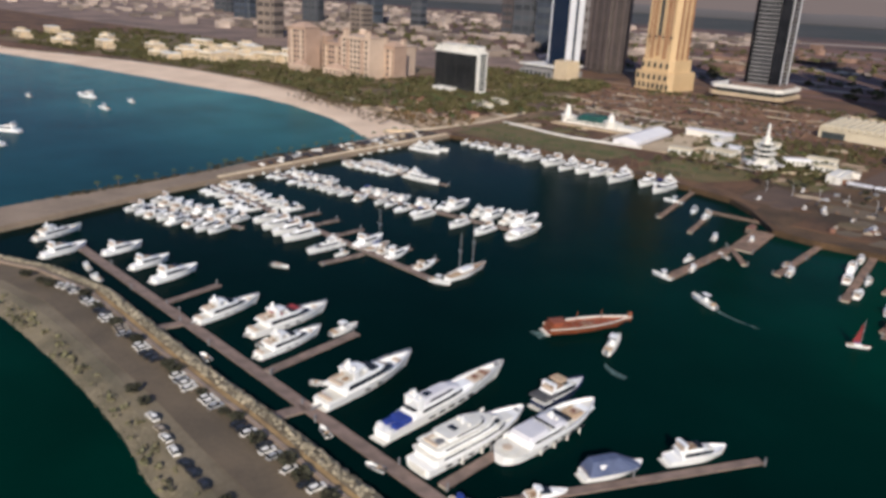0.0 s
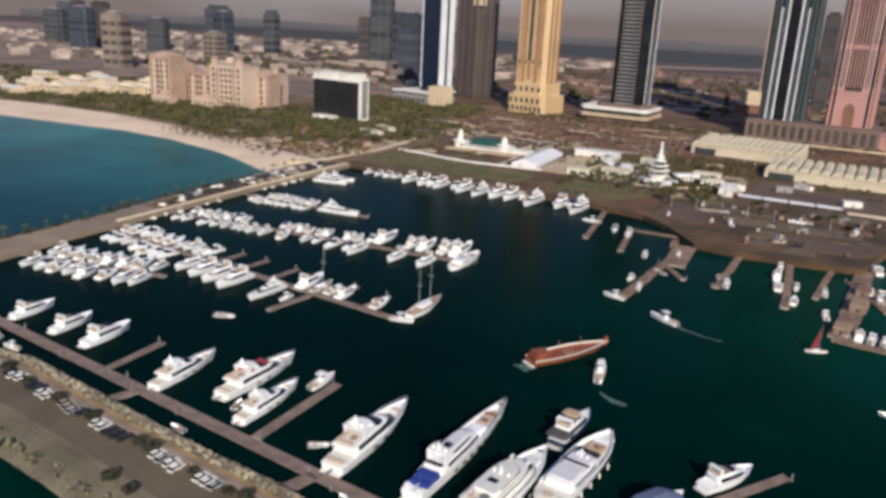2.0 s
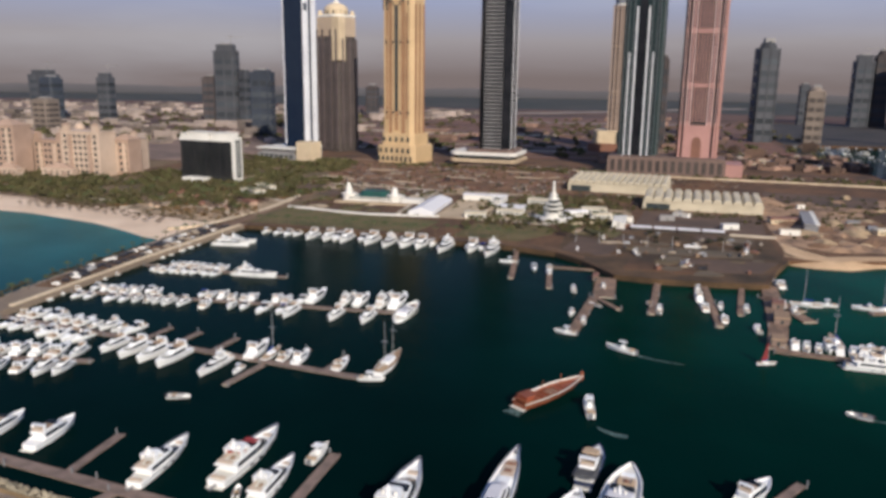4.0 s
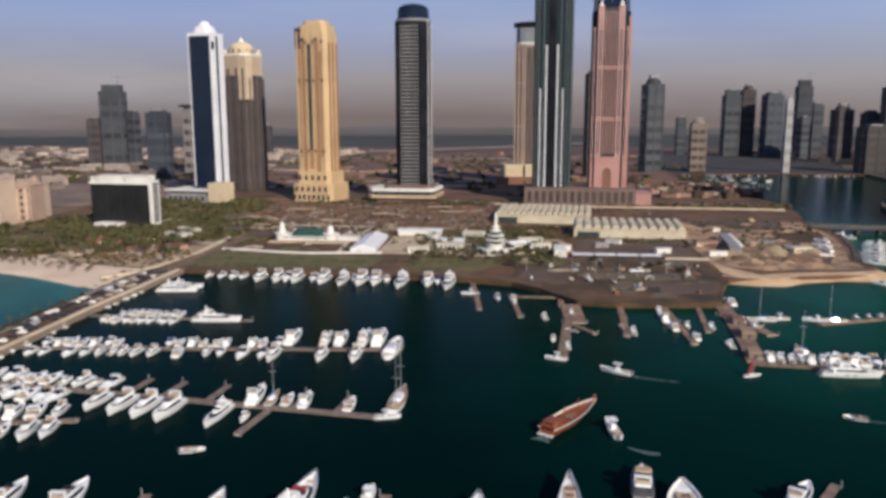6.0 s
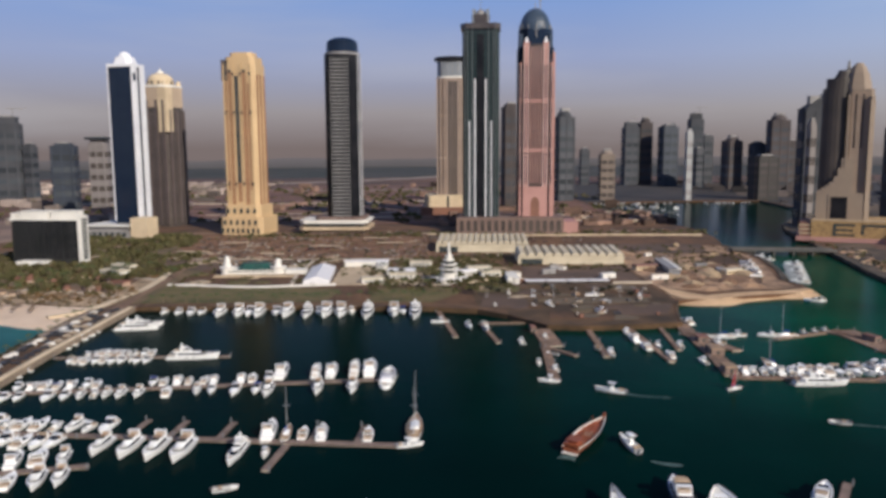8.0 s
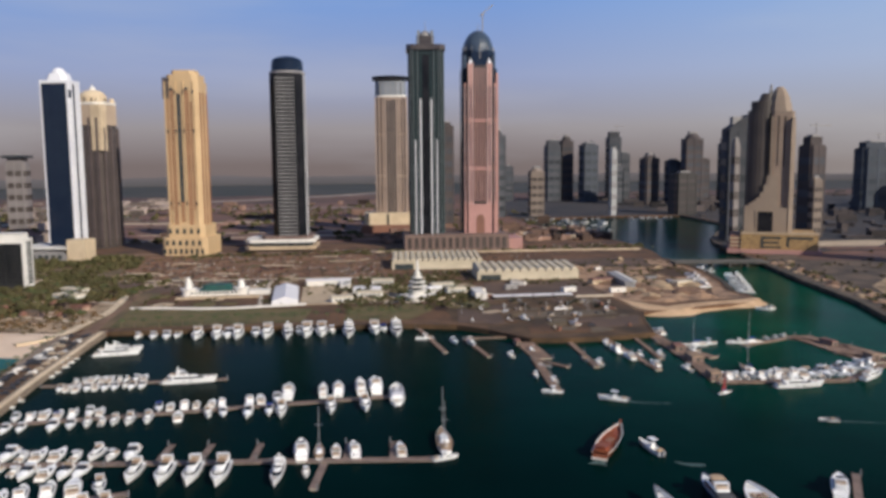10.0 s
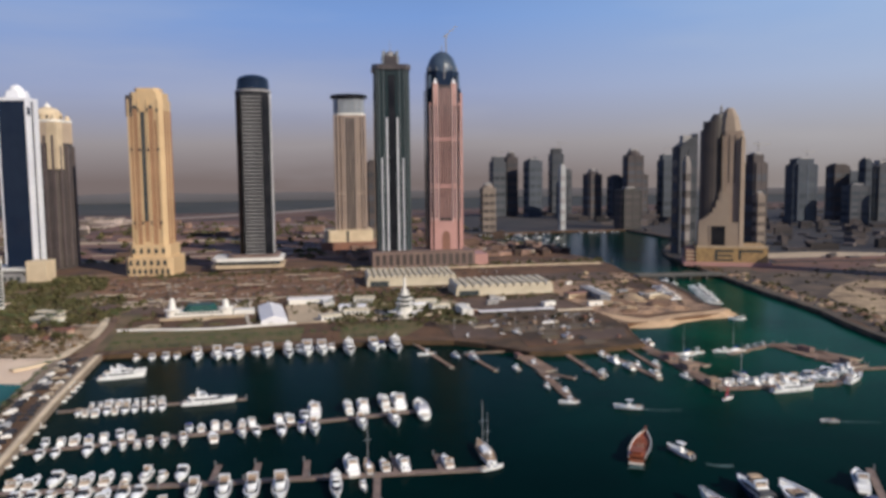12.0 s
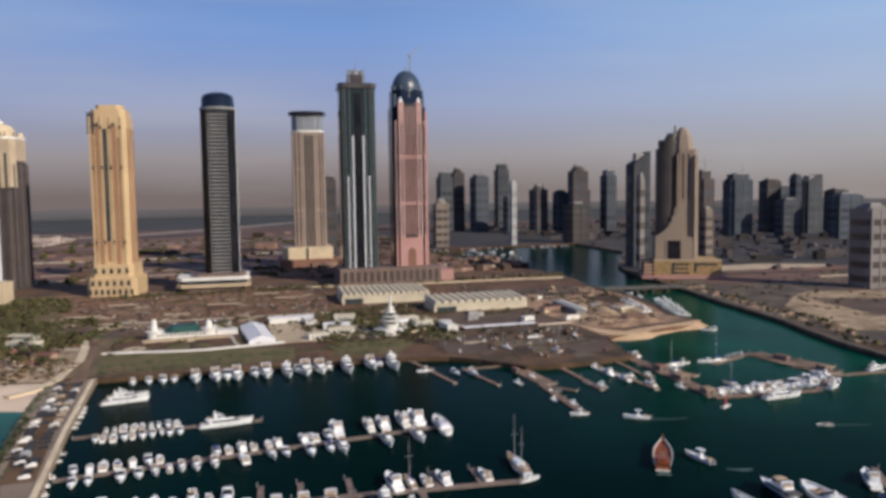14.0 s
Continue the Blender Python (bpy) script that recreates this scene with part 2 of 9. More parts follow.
CREAM_WALL = material("cream render", (0.66, 0.53, 0.36), 0.85, other=(0.55, 0.43, 0.29), scale=0.06, fine=0.8)
DARK_WINDOW = material("dark window band", (0.035, 0.045, 0.05), 0.15, other=(0.06, 0.07, 0.07), scale=0.1, fine=1)
GREEN_ROOF = material("green roof sheet", (0.012, 0.078, 0.062), 0.5, other=(0.016, 0.06, 0.05), scale=0.1)
SHEET_ROOF = material("cream roof sheeting", (0.63, 0.55, 0.41), 0.6, other=(0.52, 0.45, 0.33), scale=0.08, fine=1)
TENT = material("white tent fabric", (0.82, 0.80, 0.80), 0.6, other=(0.74, 0.72, 0.74), scale=0.1, fine=1)
RESORT_WALL = material("dull resort render", (0.45, 0.31, 0.235), 0.85, other=(0.36, 0.245, 0.185), scale=0.05, fine=0.8)
RESORT_PALE = material("pale resort render", (0.60, 0.455, 0.35), 0.85, other=(0.49, 0.365, 0.28), scale=0.05, fine=0.8)
PALE_SAND = material("pale sandy paving", (0.56, 0.43, 0.29), 0.9, other=(0.42, 0.32, 0.215), scale=0.06, fine=0.7)
BANK_SAND = material("brown plot sand", (0.27, 0.152, 0.088), 0.95, other=(0.09, 0.054, 0.036), scale=0.035, fine=0.4, bump=0.5)
LANE = material("khaki parking lane", (0.155, 0.115, 0.075), 0.9, other=(0.105, 0.08, 0.054), scale=0.05, fine=0.6)
MOLE_TOP = material("sandy mole surface", (0.32, 0.24, 0.175), 0.9, other=(0.22, 0.165, 0.12), scale=0.04, fine=0.5)
STONE_BANK = material("dark bank stone", (0.115, 0.088, 0.062), 0.95, other=(0.05, 0.042, 0.033), scale=0.06, fine=0.8, bump=0.6)
BANK = material("dry scrubby bank", (0.205, 0.168, 0.112), 0.95, other=(0.11, 0.094, 0.062), scale=0.06, fine=0.8, bump=0.6)
GOLD_STONE = material("golden stone cladding", (0.61, 0.435, 0.245), 0.6, other=(0.52, 0.36, 0.2), scale=0.03, fine=0.4)
GOLD_SHADE = material("ochre cladding with recess shade", (0.36, 0.18, 0.095), 0.7, other=(0.26, 0.13, 0.07), scale=0.03, fine=0.4)
ROSE_STONE = material("rose stone cladding", (0.47, 0.255, 0.225), 0.6, other=(0.38, 0.20, 0.175), scale=0.03, fine=0.4)
RUST = material("rust brown panel", (0.24, 0.11, 0.07), 0.6, other=(0.18, 0.085, 0.06), scale=0.05)
BEIGE_STONE = material("beige stone cladding", (0.50, 0.385, 0.28), 0.65, other=(0.42, 0.32, 0.235), scale=0.03, fine=0.4)
WHITE_CLAD = material("white cladding", (0.80, 0.80, 0.82), 0.45, other=(0.70, 0.70, 0.74), scale=0.04)
GREY_CLAD = material("grey cladding", (0.30, 0.285, 0.28), 0.55, other=(0.22, 0.21, 0.205), scale=0.04)
BLACK_GLASS = material("black curtain glass", (0.010, 0.011, 0.014), 0.12, other=(0.022, 0.022, 0.026), scale=0.05, fine=0.5)
BLUE_GLASS = material("deep blue curtain glass", (0.010, 0.018, 0.038), 0.10, other=(0.016, 0.026, 0.048), scale=0.04, fine=0.5)
TEAL_GLASS = material("teal grey curtain glass", (0.026, 0.050, 0.052), 0.12, other=(0.042, 0.062, 0.062), scale=0.04, fine=0.5)
SMOKE_GLASS = material("smoke brown glass", (0.06, 0.05, 0.048), 0.18, other=(0.095, 0.08, 0.072), scale=0.04, fine=0.5)
GREY_BAND = material("grey spandrel", (0.010, 0.010, 0.012), 0.5, other=(0.03, 0.029, 0.03), scale=0.05)
FAR_TOWER = material("weathered far tower concrete", (0.070, 0.072, 0.082), 0.8, other=(0.045, 0.048, 0.057), scale=0.03, vary=0.3)
PALE_FAR = material("pale far tower render", (0.42, 0.42, 0.42), 0.7, other=(0.32, 0.32, 0.33), scale=0.03)
FAR_SAND = material("dull far tower render", (0.24, 0.19, 0.155), 0.8, other=(0.17, 0.135, 0.115), scale=0.03, vary=0.15)
FAR_PALE = material("pale grey tower render", (0.24, 0.215, 0.21), 0.75, other=(0.18, 0.16, 0.155), scale=0.03, vary=0.12)
OLIVE = material("dry garden ground", (0.10, 0.078, 0.038), 0.95, other=(0.20, 0.13, 0.072), scale=0.03, fine=0.4)
FAR_GLASS = material("far tower glass", (0.045, 0.055, 0.068), 0.25, other=(0.065, 0.072, 0.08), scale=0.03, vary=0.4)
LOW_CITY = material("low city blocks", (0.24, 0.1485, 0.1092), 0.9, other=(0.11, 0.0684, 0.05208), scale=0.01, fine=0.2, island=0.85)
LEAF = material("dusty foliage", (0.068, 0.069, 0.022), 0.9, other=(0.098, 0.080, 0.032), scale=0.05, fine=0.6, island=0.22)
PALM_LEAF = material("palm foliage", (0.05, 0.085, 0.025), 0.8, other=(0.09, 0.10, 0.035), scale=0.3, fine=2, island=0.35)
BARK = material("bark", (0.16, 0.11, 0.075), 0.95, other=(0.10, 0.07, 0.05), scale=0.6, fine=4, bump=0.5)
BLEACHED = material("sun-bleached sandy wall", (0.78, 0.63, 0.44), 0.9, other=(0.60, 0.47, 0.32), scale=0.06, fine=0.7)
PARK_SAND = material("sandy park ground", (0.56, 0.40, 0.26), 0.95, other=(0.13, 0.095, 0.055), scale=0.07, fine=0.5, bump=0.4)
YARD = material("oily boatyard ground", (0.125, 0.070, 0.033), 0.9, other=(0.042, 0.026, 0.0125), scale=0.04, fine=0.5)
CAR_PARK = material("red-brown gravel", (0.265, 0.140, 0.078), 0.95, other=(0.112, 0.058, 0.032), scale=0.04, fine=0.5)
BALCONY = material("pale balcony edge", (0.37, 0.36, 0.355), 0.6, other=(0.18, 0.17, 0.17), scale=0.05)
FLANK = material("brown glazed flank", (0.080, 0.064, 0.055), 0.5, other=(0.05, 0.041, 0.036), scale=0.03)
SHADE_STONE = material("shade-dark brown stone", (0.034, 0.029, 0.027), 0.6, other=(0.022, 0.02, 0.019), scale=0.03)
FAR_BROWN = material("brown far tower cladding", (0.076, 0.060, 0.058), 0.8, other=(0.050, 0.041, 0.042), scale=0.03, vary=0.25)
FAR_NAVY = material("slate far tower cladding", (0.046, 0.056, 0.076), 0.6, other=(0.031, 0.039, 0.055), scale=0.03, vary=0.25)
# leaf colour darkened to hold the crown's own shadow
BUSH_LEAF = material("self-shadowed shrub foliage", (0.03, 0.033, 0.018), 0.9, other=(0.05, 0.043, 0.026), scale=0.3, fine=2, island=0.5)
SAIL_CLOTH = material("dark red sailcloth", (0.26, 0.03, 0.032), 0.8, other=(0.17, 0.022, 0.024), scale=0.2)
PALE_CANVAS = material("pale lilac canopy", (0.72, 0.70, 0.72), 0.5, other=(0.62, 0.6, 0.63), scale=0.2, fine=2)
BEIGE_PAD = material("beige deck cushions", (0.60, 0.48, 0.37), 0.8, other=(0.5, 0.39, 0.3), scale=0.5, fine=3)
EAST_EARTH = material("dark plot earth", (0.15, 0.104, 0.072), 0.95, other=(0.038, 0.03, 0.025), scale=0.03, fine=0.4, bump=0.5)
STRIPE_GREY = material("blue-grey stripe cladding", (0.24, 0.26, 0.29), 0.5, other=(0.17, 0.19, 0.215), scale=0.04)
STRIPE_DARK = material("dark slate stripe cladding", (0.085, 0.105, 0.11), 0.5, other=(0.06, 0.075, 0.078), scale=0.04)
SHADOW_BAND = material("balcony edge browned by painted shadow", (0.125, 0.095, 0.09), 0.6, other=(0.09, 0.07, 0.066), scale=0.05)
STEP_STONE = material("sand-brown tower stone", (0.31, 0.24, 0.18), 0.7, other=(0.25, 0.19, 0.145), scale=0.03, fine=0.4)
# western ground colour carries the pinkish distance haze
PALE_TOWN = material("haze-pinked town ground", (0.27, 0.1805, 0.138), 0.95, other=(0.13, 0.09025, 0.0736), scale=0.012, fine=0.1)
# block colour lightened by the same painted haze
PALE_CITY = material("haze-paled town blocks", (0.40, 0.32, 0.27), 0.9, other=(0.22, 0.175, 0.15), scale=0.01, fine=0.2, island=0.7)
DRY_LEAF = material("brown dusty foliage", (0.115, 0.085, 0.045), 0.95, other=(0.075, 0.062, 0.03), scale=0.05, fine=0.6, island=0.5)
OCHRE_LEAF = material("ochre dry shrub", (0.19, 0.105, 0.045), 0.95, other=(0.11, 0.07, 0.03), scale=0.05, fine=0.6, island=0.45)
PLOT_SAND = material("mottled plot sand", (0.50, 0.36, 0.22), 0.95, other=(0.17, 0.115, 0.07), scale=0.055, fine=0.5, bump=0.5)
CAPE_BEACH = material("orange cape sand", (0.66, 0.45, 0.27), 0.95, other=(0.48, 0.31, 0.18), scale=0.05, fine=0.5, bump=0.3)
CAPE_SAND = material("mottled cape sand", (0.47, 0.295, 0.18), 0.95, other=(0.145, 0.09, 0.06), scale=0.055, fine=0.5, bump=0.5)
QUAY_TOP = material("khaki quay ground", (0.21, 0.168, 0.112), 0.95, other=(0.125, 0.098, 0.064), scale=0.06, fine=0.7, bump=0.4)
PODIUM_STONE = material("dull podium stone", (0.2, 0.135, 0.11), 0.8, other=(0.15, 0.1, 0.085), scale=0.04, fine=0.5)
BRIDGE_DARK = material("dark bridge concrete", (0.13, 0.12, 0.11), 0.9, other=(0.085, 0.08, 0.075), scale=0.08)
OCHRE = material("ochre path gravel", (0.42, 0.27, 0.12), 0.95, other=(0.27, 0.175, 0.085), scale=0.2, fine=1.5)
KERB = material("pinkish kerb stone", (0.34, 0.25, 0.19), 0.9, other=(0.22, 0.165, 0.125), scale=0.15, fine=1.5)
DISC_STONE = material("pinkish beige tower stone", (0.36, 0.27, 0.22), 0.65, other=(0.29, 0.22, 0.18), scale=0.03, fine=0.4)
PIER_WOOD = material("brown pier timber", (0.32, 0.20, 0.135), 0.85, other=(0.165, 0.108, 0.078), scale=0.25, fine=3.0, vary=0.15)
EAST_DARK = material("dark east town ground", (0.055, 0.043, 0.040), 0.95, other=(0.022, 0.022, 0.025), scale=0.012, fine=0.1)
EAST_CITY = material("dull east town blocks", (0.085, 0.068, 0.064), 0.9, other=(0.04, 0.036, 0.038), scale=0.01, fine=0.2, island=0.8)
FAR_HULL = material("weathered far hulls", (0.34, 0.34, 0.35), 0.5, other=(0.2, 0.2, 0.21), scale=0.02, island=0.7)
RED_EARTH = material("red-brown field", (0.20, 0.095, 0.065), 0.95, other=(0.10, 0.06, 0.05), scale=0.012, fine=0.1)
CAR_WHITE = material("white car paint", (0.90, 0.86, 0.80), 0.42, coat=0.1, scale=0.4)
CAR_DARK = material("dark car paint", (0.03, 0.03, 0.035), 0.42, coat=0.1, scale=0.4)
CAR_SILVER = material("silver car paint", (0.42, 0.42, 0.43), 0.45, metal=0.1, scale=0.4)
CAR_SAND = material("sand car paint", (0.42, 0.34, 0.25), 0.35, coat=0.4, scale=0.4)
TYRE = material("tyre rubber", (0.02, 0.02, 0.02), 0.9, scale=2)

# ---- building helpers ----


def part(name, bm, mat, parent, label=""):
    me = bpy.data.meshes.new(name)
    bm.normal_update()
    bm.to_mesh(me)
    bm.free()
    me.materials.append(mat)
    ob = new(name, me)
    ob.parent = parent
    if label:
        tagged(ob, label)
    return ob


def share(name, ob, parent, m):
    """Another piece on the mesh of ob."""
    o = new(name, ob.data)
    o.parent = parent
    o.matrix_basis = m
    return o


def thing(name, m, label, category, group="", kind=""):
    ob = new(name)
    ob.matrix_basis = m
    return tagged(ob, label, category, group, kind)


def solid(name, bm, mat, m, label, category="", group="", kind=""):
    ob = part(name, bm, mat, None)
    ob.matrix_basis = m
    return tagged(ob, label, category, group, kind)


def box(bm, x0, x1, y0, y1, z0, z1, slant=0.0, inset=0.0):
    """A block; slant leans its +y face back at the top, inset draws all top edges in."""
    q = [(x0, y0), (x1, y0), (x1, y1), (x0, y1)]
    lo = [bm.verts.new((x, y, z0)) for x, y in q]
    i = inset
    q = [(x0 + i, y0 + i), (x1 - i, y0 + i), (x1 - i, y1 - i - slant), (x0 + i, y1 - i - slant)]
    hi = [bm.verts.new((x, y, z1)) for x, y in q]
    bm.faces.new(lo[::-1])
    bm.faces.new(hi)
    for k in range(4):
        bm.faces.new((lo[k], lo[(k + 1) % 4], hi[(k + 1) % 4], hi[k]))
    return bm


def boxes(*rows):
    bm = bmesh.new()
    for row in rows:
        box(bm, *row)
    return bm


def prism(bm, outline, z0, z1, top=1.0):
    """An upright solid over an outline; top scales its upper rim."""
    n = len(outline)
    lo = [bm.verts.new((x, y, z0)) for x, y in outline]
    hi = [bm.verts.new((x * top, y * top, z1)) for x, y in outline]
    bm.faces.new(lo[::-1])
    bm.faces.new(hi)
    for k in range(n):
        bm.faces.new((lo[k], lo[(k + 1) % n], hi[(k + 1) % n], hi[k]))
    return bm


def slab(outline, z0, z1, top=1.0):
    return prism(bmesh.new(), outline, z0, z1, top)


def rect(w, d, cut=0.0):
    """A rectangle about the origin with cut corners."""
    a, b = w / 2, d / 2
    if not cut:
        return [(-a, -b), (a, -b), (a, b), (-a, b)]
    c = cut
    return [(-a + c, -b), (a - c, -b), (a, -b + c), (a, b - c), (a - c, b), (-a + c, b), (-a, b - c), (-a, -b + c)]


def ring(r, n=20, ry=None):
    ry = ry or r
    return [(r * math.cos(2 * math.pi * k / n), ry * math.sin(2 * math.pi * k / n)) for k in range(n)]


def dome(bm, r, z0, h, n=20, steps=6):
    for s in range(steps):
        a, b = s / steps * math.pi / 2, (s + 1) / steps * math.pi / 2
        prism(bm, ring(r * math.cos(a), n), z0 + h * math.sin(a), z0 + h * math.sin(b), max(math.cos(b), 0.03) / math.cos(a))
    return bm


def strip(points, w, z0, z1):
    """A band of width w along a line of points, with depth."""
    bm = bmesh.new()
    left, right = [], []
    for k, p in enumerate(points):
        a, b = Vector(points[max(k - 1, 0)]), Vector(points[min(k + 1, len(points) - 1)])
        d = (b - a).normalized()
        s = Vector((-d.y, d.x)) * (w / 2)
        left.append(Vector(p) + s)
        right.append(Vector(p) - s)
    outline = right + left[::-1]
    return prism(bm, [tuple(v) for v in outline], z0, z1)

# ---- sea, land and moles ----
bm = bmesh.new()
box(bm, -4800, 4800, -1500, 4700, -6, 0)
solid("water", bm, WATER, pose(0, 0, 0), "dark teal sea and harbour water with small ripples", "water", kind="structure")

SHORE = [(-4700, 560), (-2600, 470), (-1700, 455), (-1250, 472), (-1094, 488), (-970, 497), (-797, 506), (-663, 520), (-600, 515), (-548, 502), (-494, 479), (-452, 456), (-430, 446)]
DUNE = [(-4700, 600), (-2600, 520), (-1700, 500), (-1224, 508), (-1124, 537), (-1000, 572), (-880, 588), (-751, 587), (-650, 570), (-598, 552), (-534, 548), (-478, 524), (-428, 512)]
QUAY = [(-397, 520), (-300, 519), (-182, 507), (-150, 497), (-130, 478), (-108, 446), (-82, 442), (-56, 444), (-20, 448), (-9, 490), (2, 520)]
CAPE = [(44, 528), (80, 537), (108, 545), (122, 556), (128, 580), (124, 604), (143, 657), (160, 724), (165, 782), (167, 816), (162, 838)]
CANAL_WEST = [(172, 870), (184, 920), (192, 985), (186, 1130), (150, 1250), (152, 1530), (250, 1556), (380, 1572)]
CANAL_EAST = [(530, 1560), (500, 1300), (400, 1150), (340, 1058), (312, 990), (297, 926), (291, 895), (282, 862)]
EAST = [(270, 832), (250, 745), (222, 640), (199, 530), (178, 472), (164, 425), (156, 380), (160, 300), (300, 230), (4700, 160)]
land = DUNE + QUAY + CAPE + CANAL_WEST + CANAL_EAST + EAST + [(4700, 4650), (-4700, 4650)]
solid("ground", slab(land, -5, 3), EARTH, pose(0, 0, 0), "dusty brown coastal ground behind the harbour", "ground", kind="structure")

bm = bmesh.new()
lo = [bm.verts.new((x, y, -1.2)) for x, y in SHORE]
mid = [bm.verts.new((0.35 * a + 0.65 * c, 0.35 * b + 0.65 * d, 1.2)) for (a, b), (c, d) in zip(DUNE, SHORE)]
hi = [bm.verts.new((x, y + 6, 3.25)) for x, y in DUNE]
low = [bm.verts.new((x, y + 8, -5)) for x, y in DUNE]
for k in range(len(SHORE) - 1):
    bm.faces.new((lo[k], lo[k + 1], mid[k + 1], mid[k]))
    bm.faces.new((mid[k], mid[k + 1], hi[k + 1], hi[k]))
    bm.faces.new((lo[k + 1], lo[k], low[k], low[k + 1]))
    bm.faces.new((hi[k], hi[k + 1], low[k + 1], low[k]))
solid("beach", bm, SAND, pose(0, 0, 0), "pale sandy beach sloping into the bay", "beach", kind="structure")

MOLE = [(-430, 512), (-428, 400), (-421.5, 300), (-421, 200), (-422, 130), (-410, 60), (-380, 40), (-372, 70), (-388, 130), (-393, 180), (-400, 250), (-402, 400), (-400, 524)]
solid("mole", slab(MOLE, -5, 3.3), MOLE_TOP, pose(0, 0, 0), "long sandy mole with a road between bay and harbour", "mole", kind="structure")
# the parking quay that closes the harbour to the south: its two edges run side by side
QX = [-384, -350, -320, -284, -246, -213, -185, -161, -116, -60, 0, 60]
QIN = [118, 133, 143, 146, 140.5, 135.5, 132, 129.5, 123, 116, 108, 100]
QOUT = [72, 92, 106, 106, 103, 99, 94, 87, 80, 72, 64, 56]
QTOP = [y + 10 for y in QOUT]
solid("parking_quay", slab([(x, y) for x, y in zip(QX, QTOP)] + [(x, y - 2) for x, y in zip(QX, QIN)][::-1], -5, 3.1), QUAY_TOP, pose(0, 0, 0), "sandy parking quay on a rock breakwater", "quay", kind="structure")


def bank(name, top, foot, xs, label):
    """A sloping bank between the quay's edge and the water."""
    bm = bmesh.new()
    rows = []
    for j in range(5):
        q = j / 4
        rows.append([bm.verts.new((x, a + (b - a) * q, 3.16 - 4.6 * q * q * 0.6 - 1.7 * q + (0.35 * noise.noise((x * 0.2, q * 3, 0)) if 0 < j < 4 else 0))) for x, a, b in zip(xs, top, foot)])
    for r0, r1 in zip(rows, rows[1:]):
        for k in range(len(xs) - 1):
            bm.faces.new((r0[k], r0[k + 1], r1[k + 1], r1[k]))
    base = [bm.verts.new((x, a, -5)) for x, a in zip(xs, top)]
    for k in range(len(xs) - 1):
        bm.faces.new((rows[-1][k], rows[-1][k + 1], base[k + 1], base[k]))
    solid(name, bm, BANK, pose(0, 0, 0), label, "bank", kind="structure")


FINE_X = [QX[0] + (QX[-1] - QX[0]) * k / 120 for k in range(121)]
bank("outer_bank", np.interp(FINE_X, QX, QTOP) + 0.3, np.interp(FINE_X, QX, QOUT) - 2, FINE_X, "dry scrubby rock bank on the sea side")
bank("inner_bank", np.interp(FINE_X, QX, QIN) - 2.2, np.interp(FINE_X, QX, QIN) + 2.4, FINE_X, "rocky bank below the parking quay")


def patch(name, outline, z, mat, label, category):
    return solid(name, slab(outline, 1.0, z), mat, pose(0, 0, 0), label, category, kind="structure")


patch("lawn", [(-401, 533), (-262, 531), (-256, 583), (-300, 592), (-350, 595), (-406, 606), (-405, 560)], 3.12, GRASS, "dusty green lawn behind the harbour quay", "lawn")
patch("lawn", [(-232, 530), (-182, 526), (-160, 560), (-166, 590), (-226, 586)], 3.12, GRASS, "green garden lawn beside the white lighthouse", "lawn")
patch("pavement", [(-396, 521.5), (-300, 520.5), (-183, 509), (-183, 524), (-300, 529), (-396, 531)], 3.2, PAVING, "brown paved quay promenade", "pavement")
patch("pavement", [(-182.6, 508.6), (-149.5, 499.5), (-129, 481), (-131, 500), (-149.5, 512), (-182.6, 524)], 3.17, PAVING, "brown paved quay promenade", "pavement")
patch("pavement", [(-149, 499), (-128, 480), (-106, 448), (-82, 444), (-56, 446), (-22, 450), (-11, 490), (0, 520), (0, 590), (-30, 600), (-120, 600), (-150, 560)], 3.14, YARD, "dark brown boatyard hardstanding", "pavement")
patch("pavement", [(-470, 770), (-300, 755), (-180, 745), (-180, 960), (-470, 985)], 3.14, CAR_PARK, "brown gravel car park full of parked cars", "car park")
patch("road", [(-640, 1010), (-480, 1006), (-180, 982), (150, 950), (178, 946), (180, 962), (-170, 1000), (-480, 1024), (-640, 1030)], 3.3, ROADWAY, "pale dusty coast road", "road")
patch("road", [(-417, 515), (-406, 515), (-409.5, 560), (-409.5, 610), (-412.5, 660), (-417, 710), (-426, 768), (-432, 768), (-423, 710), (-418, 660), (-415, 610), (-415.5, 560)], 3.5, ROADWAY, "pale access road from the mole to the town", "road")
patch("lawn", [(-423, 532), (-402, 532), (-404, 612), (-398, 690), (-404, 756), (-440, 764), (-428, 690), (-421, 610)], 3.3, OLIVE, "dry olive verge along the access road", "verge")
patch("ground_plain", [(-4600, 910), (-720, 910), (-650, 1040), (-650, 1240), (-1510, 1250), (-1510, 2490), (-4600, 2490)], 3.3, PALE_TOWN, "town ground with pinkish haze in its colour", "plain")
patch("ground_plain", [(-1500, 1250), (150, 1200), (150, 2300), (-200, 2600), (-1500, 2500)], 3.4, DESERT, "reddish brown desert plain", "plain")
patch("ground_plain", [(300, 862), (420, 868), (1000, 820), (4600, 700), (4600, 2480), (460, 2380), (545, 1574), (512, 1300), (412, 1150), (340, 1060), (304, 940), (296, 895)], 3.2, EAST_DARK, "dark hazy town ground east of the canal", "plain")
patch("ground_plain", [(156, 1542), (250, 1566), (380, 1582), (540, 1576), (458, 2380), (156, 2290)], 3.3, EAST_DARK, "dark low town ground behind the far basin", "plain")
patch("ground_plot", [(412, 905), (470, 985), (560, 985), (660, 930), (590, 880), (480, 888)], 3.3, PALE_SAND, "pale sandy plot beside the stepped tower", "plot")
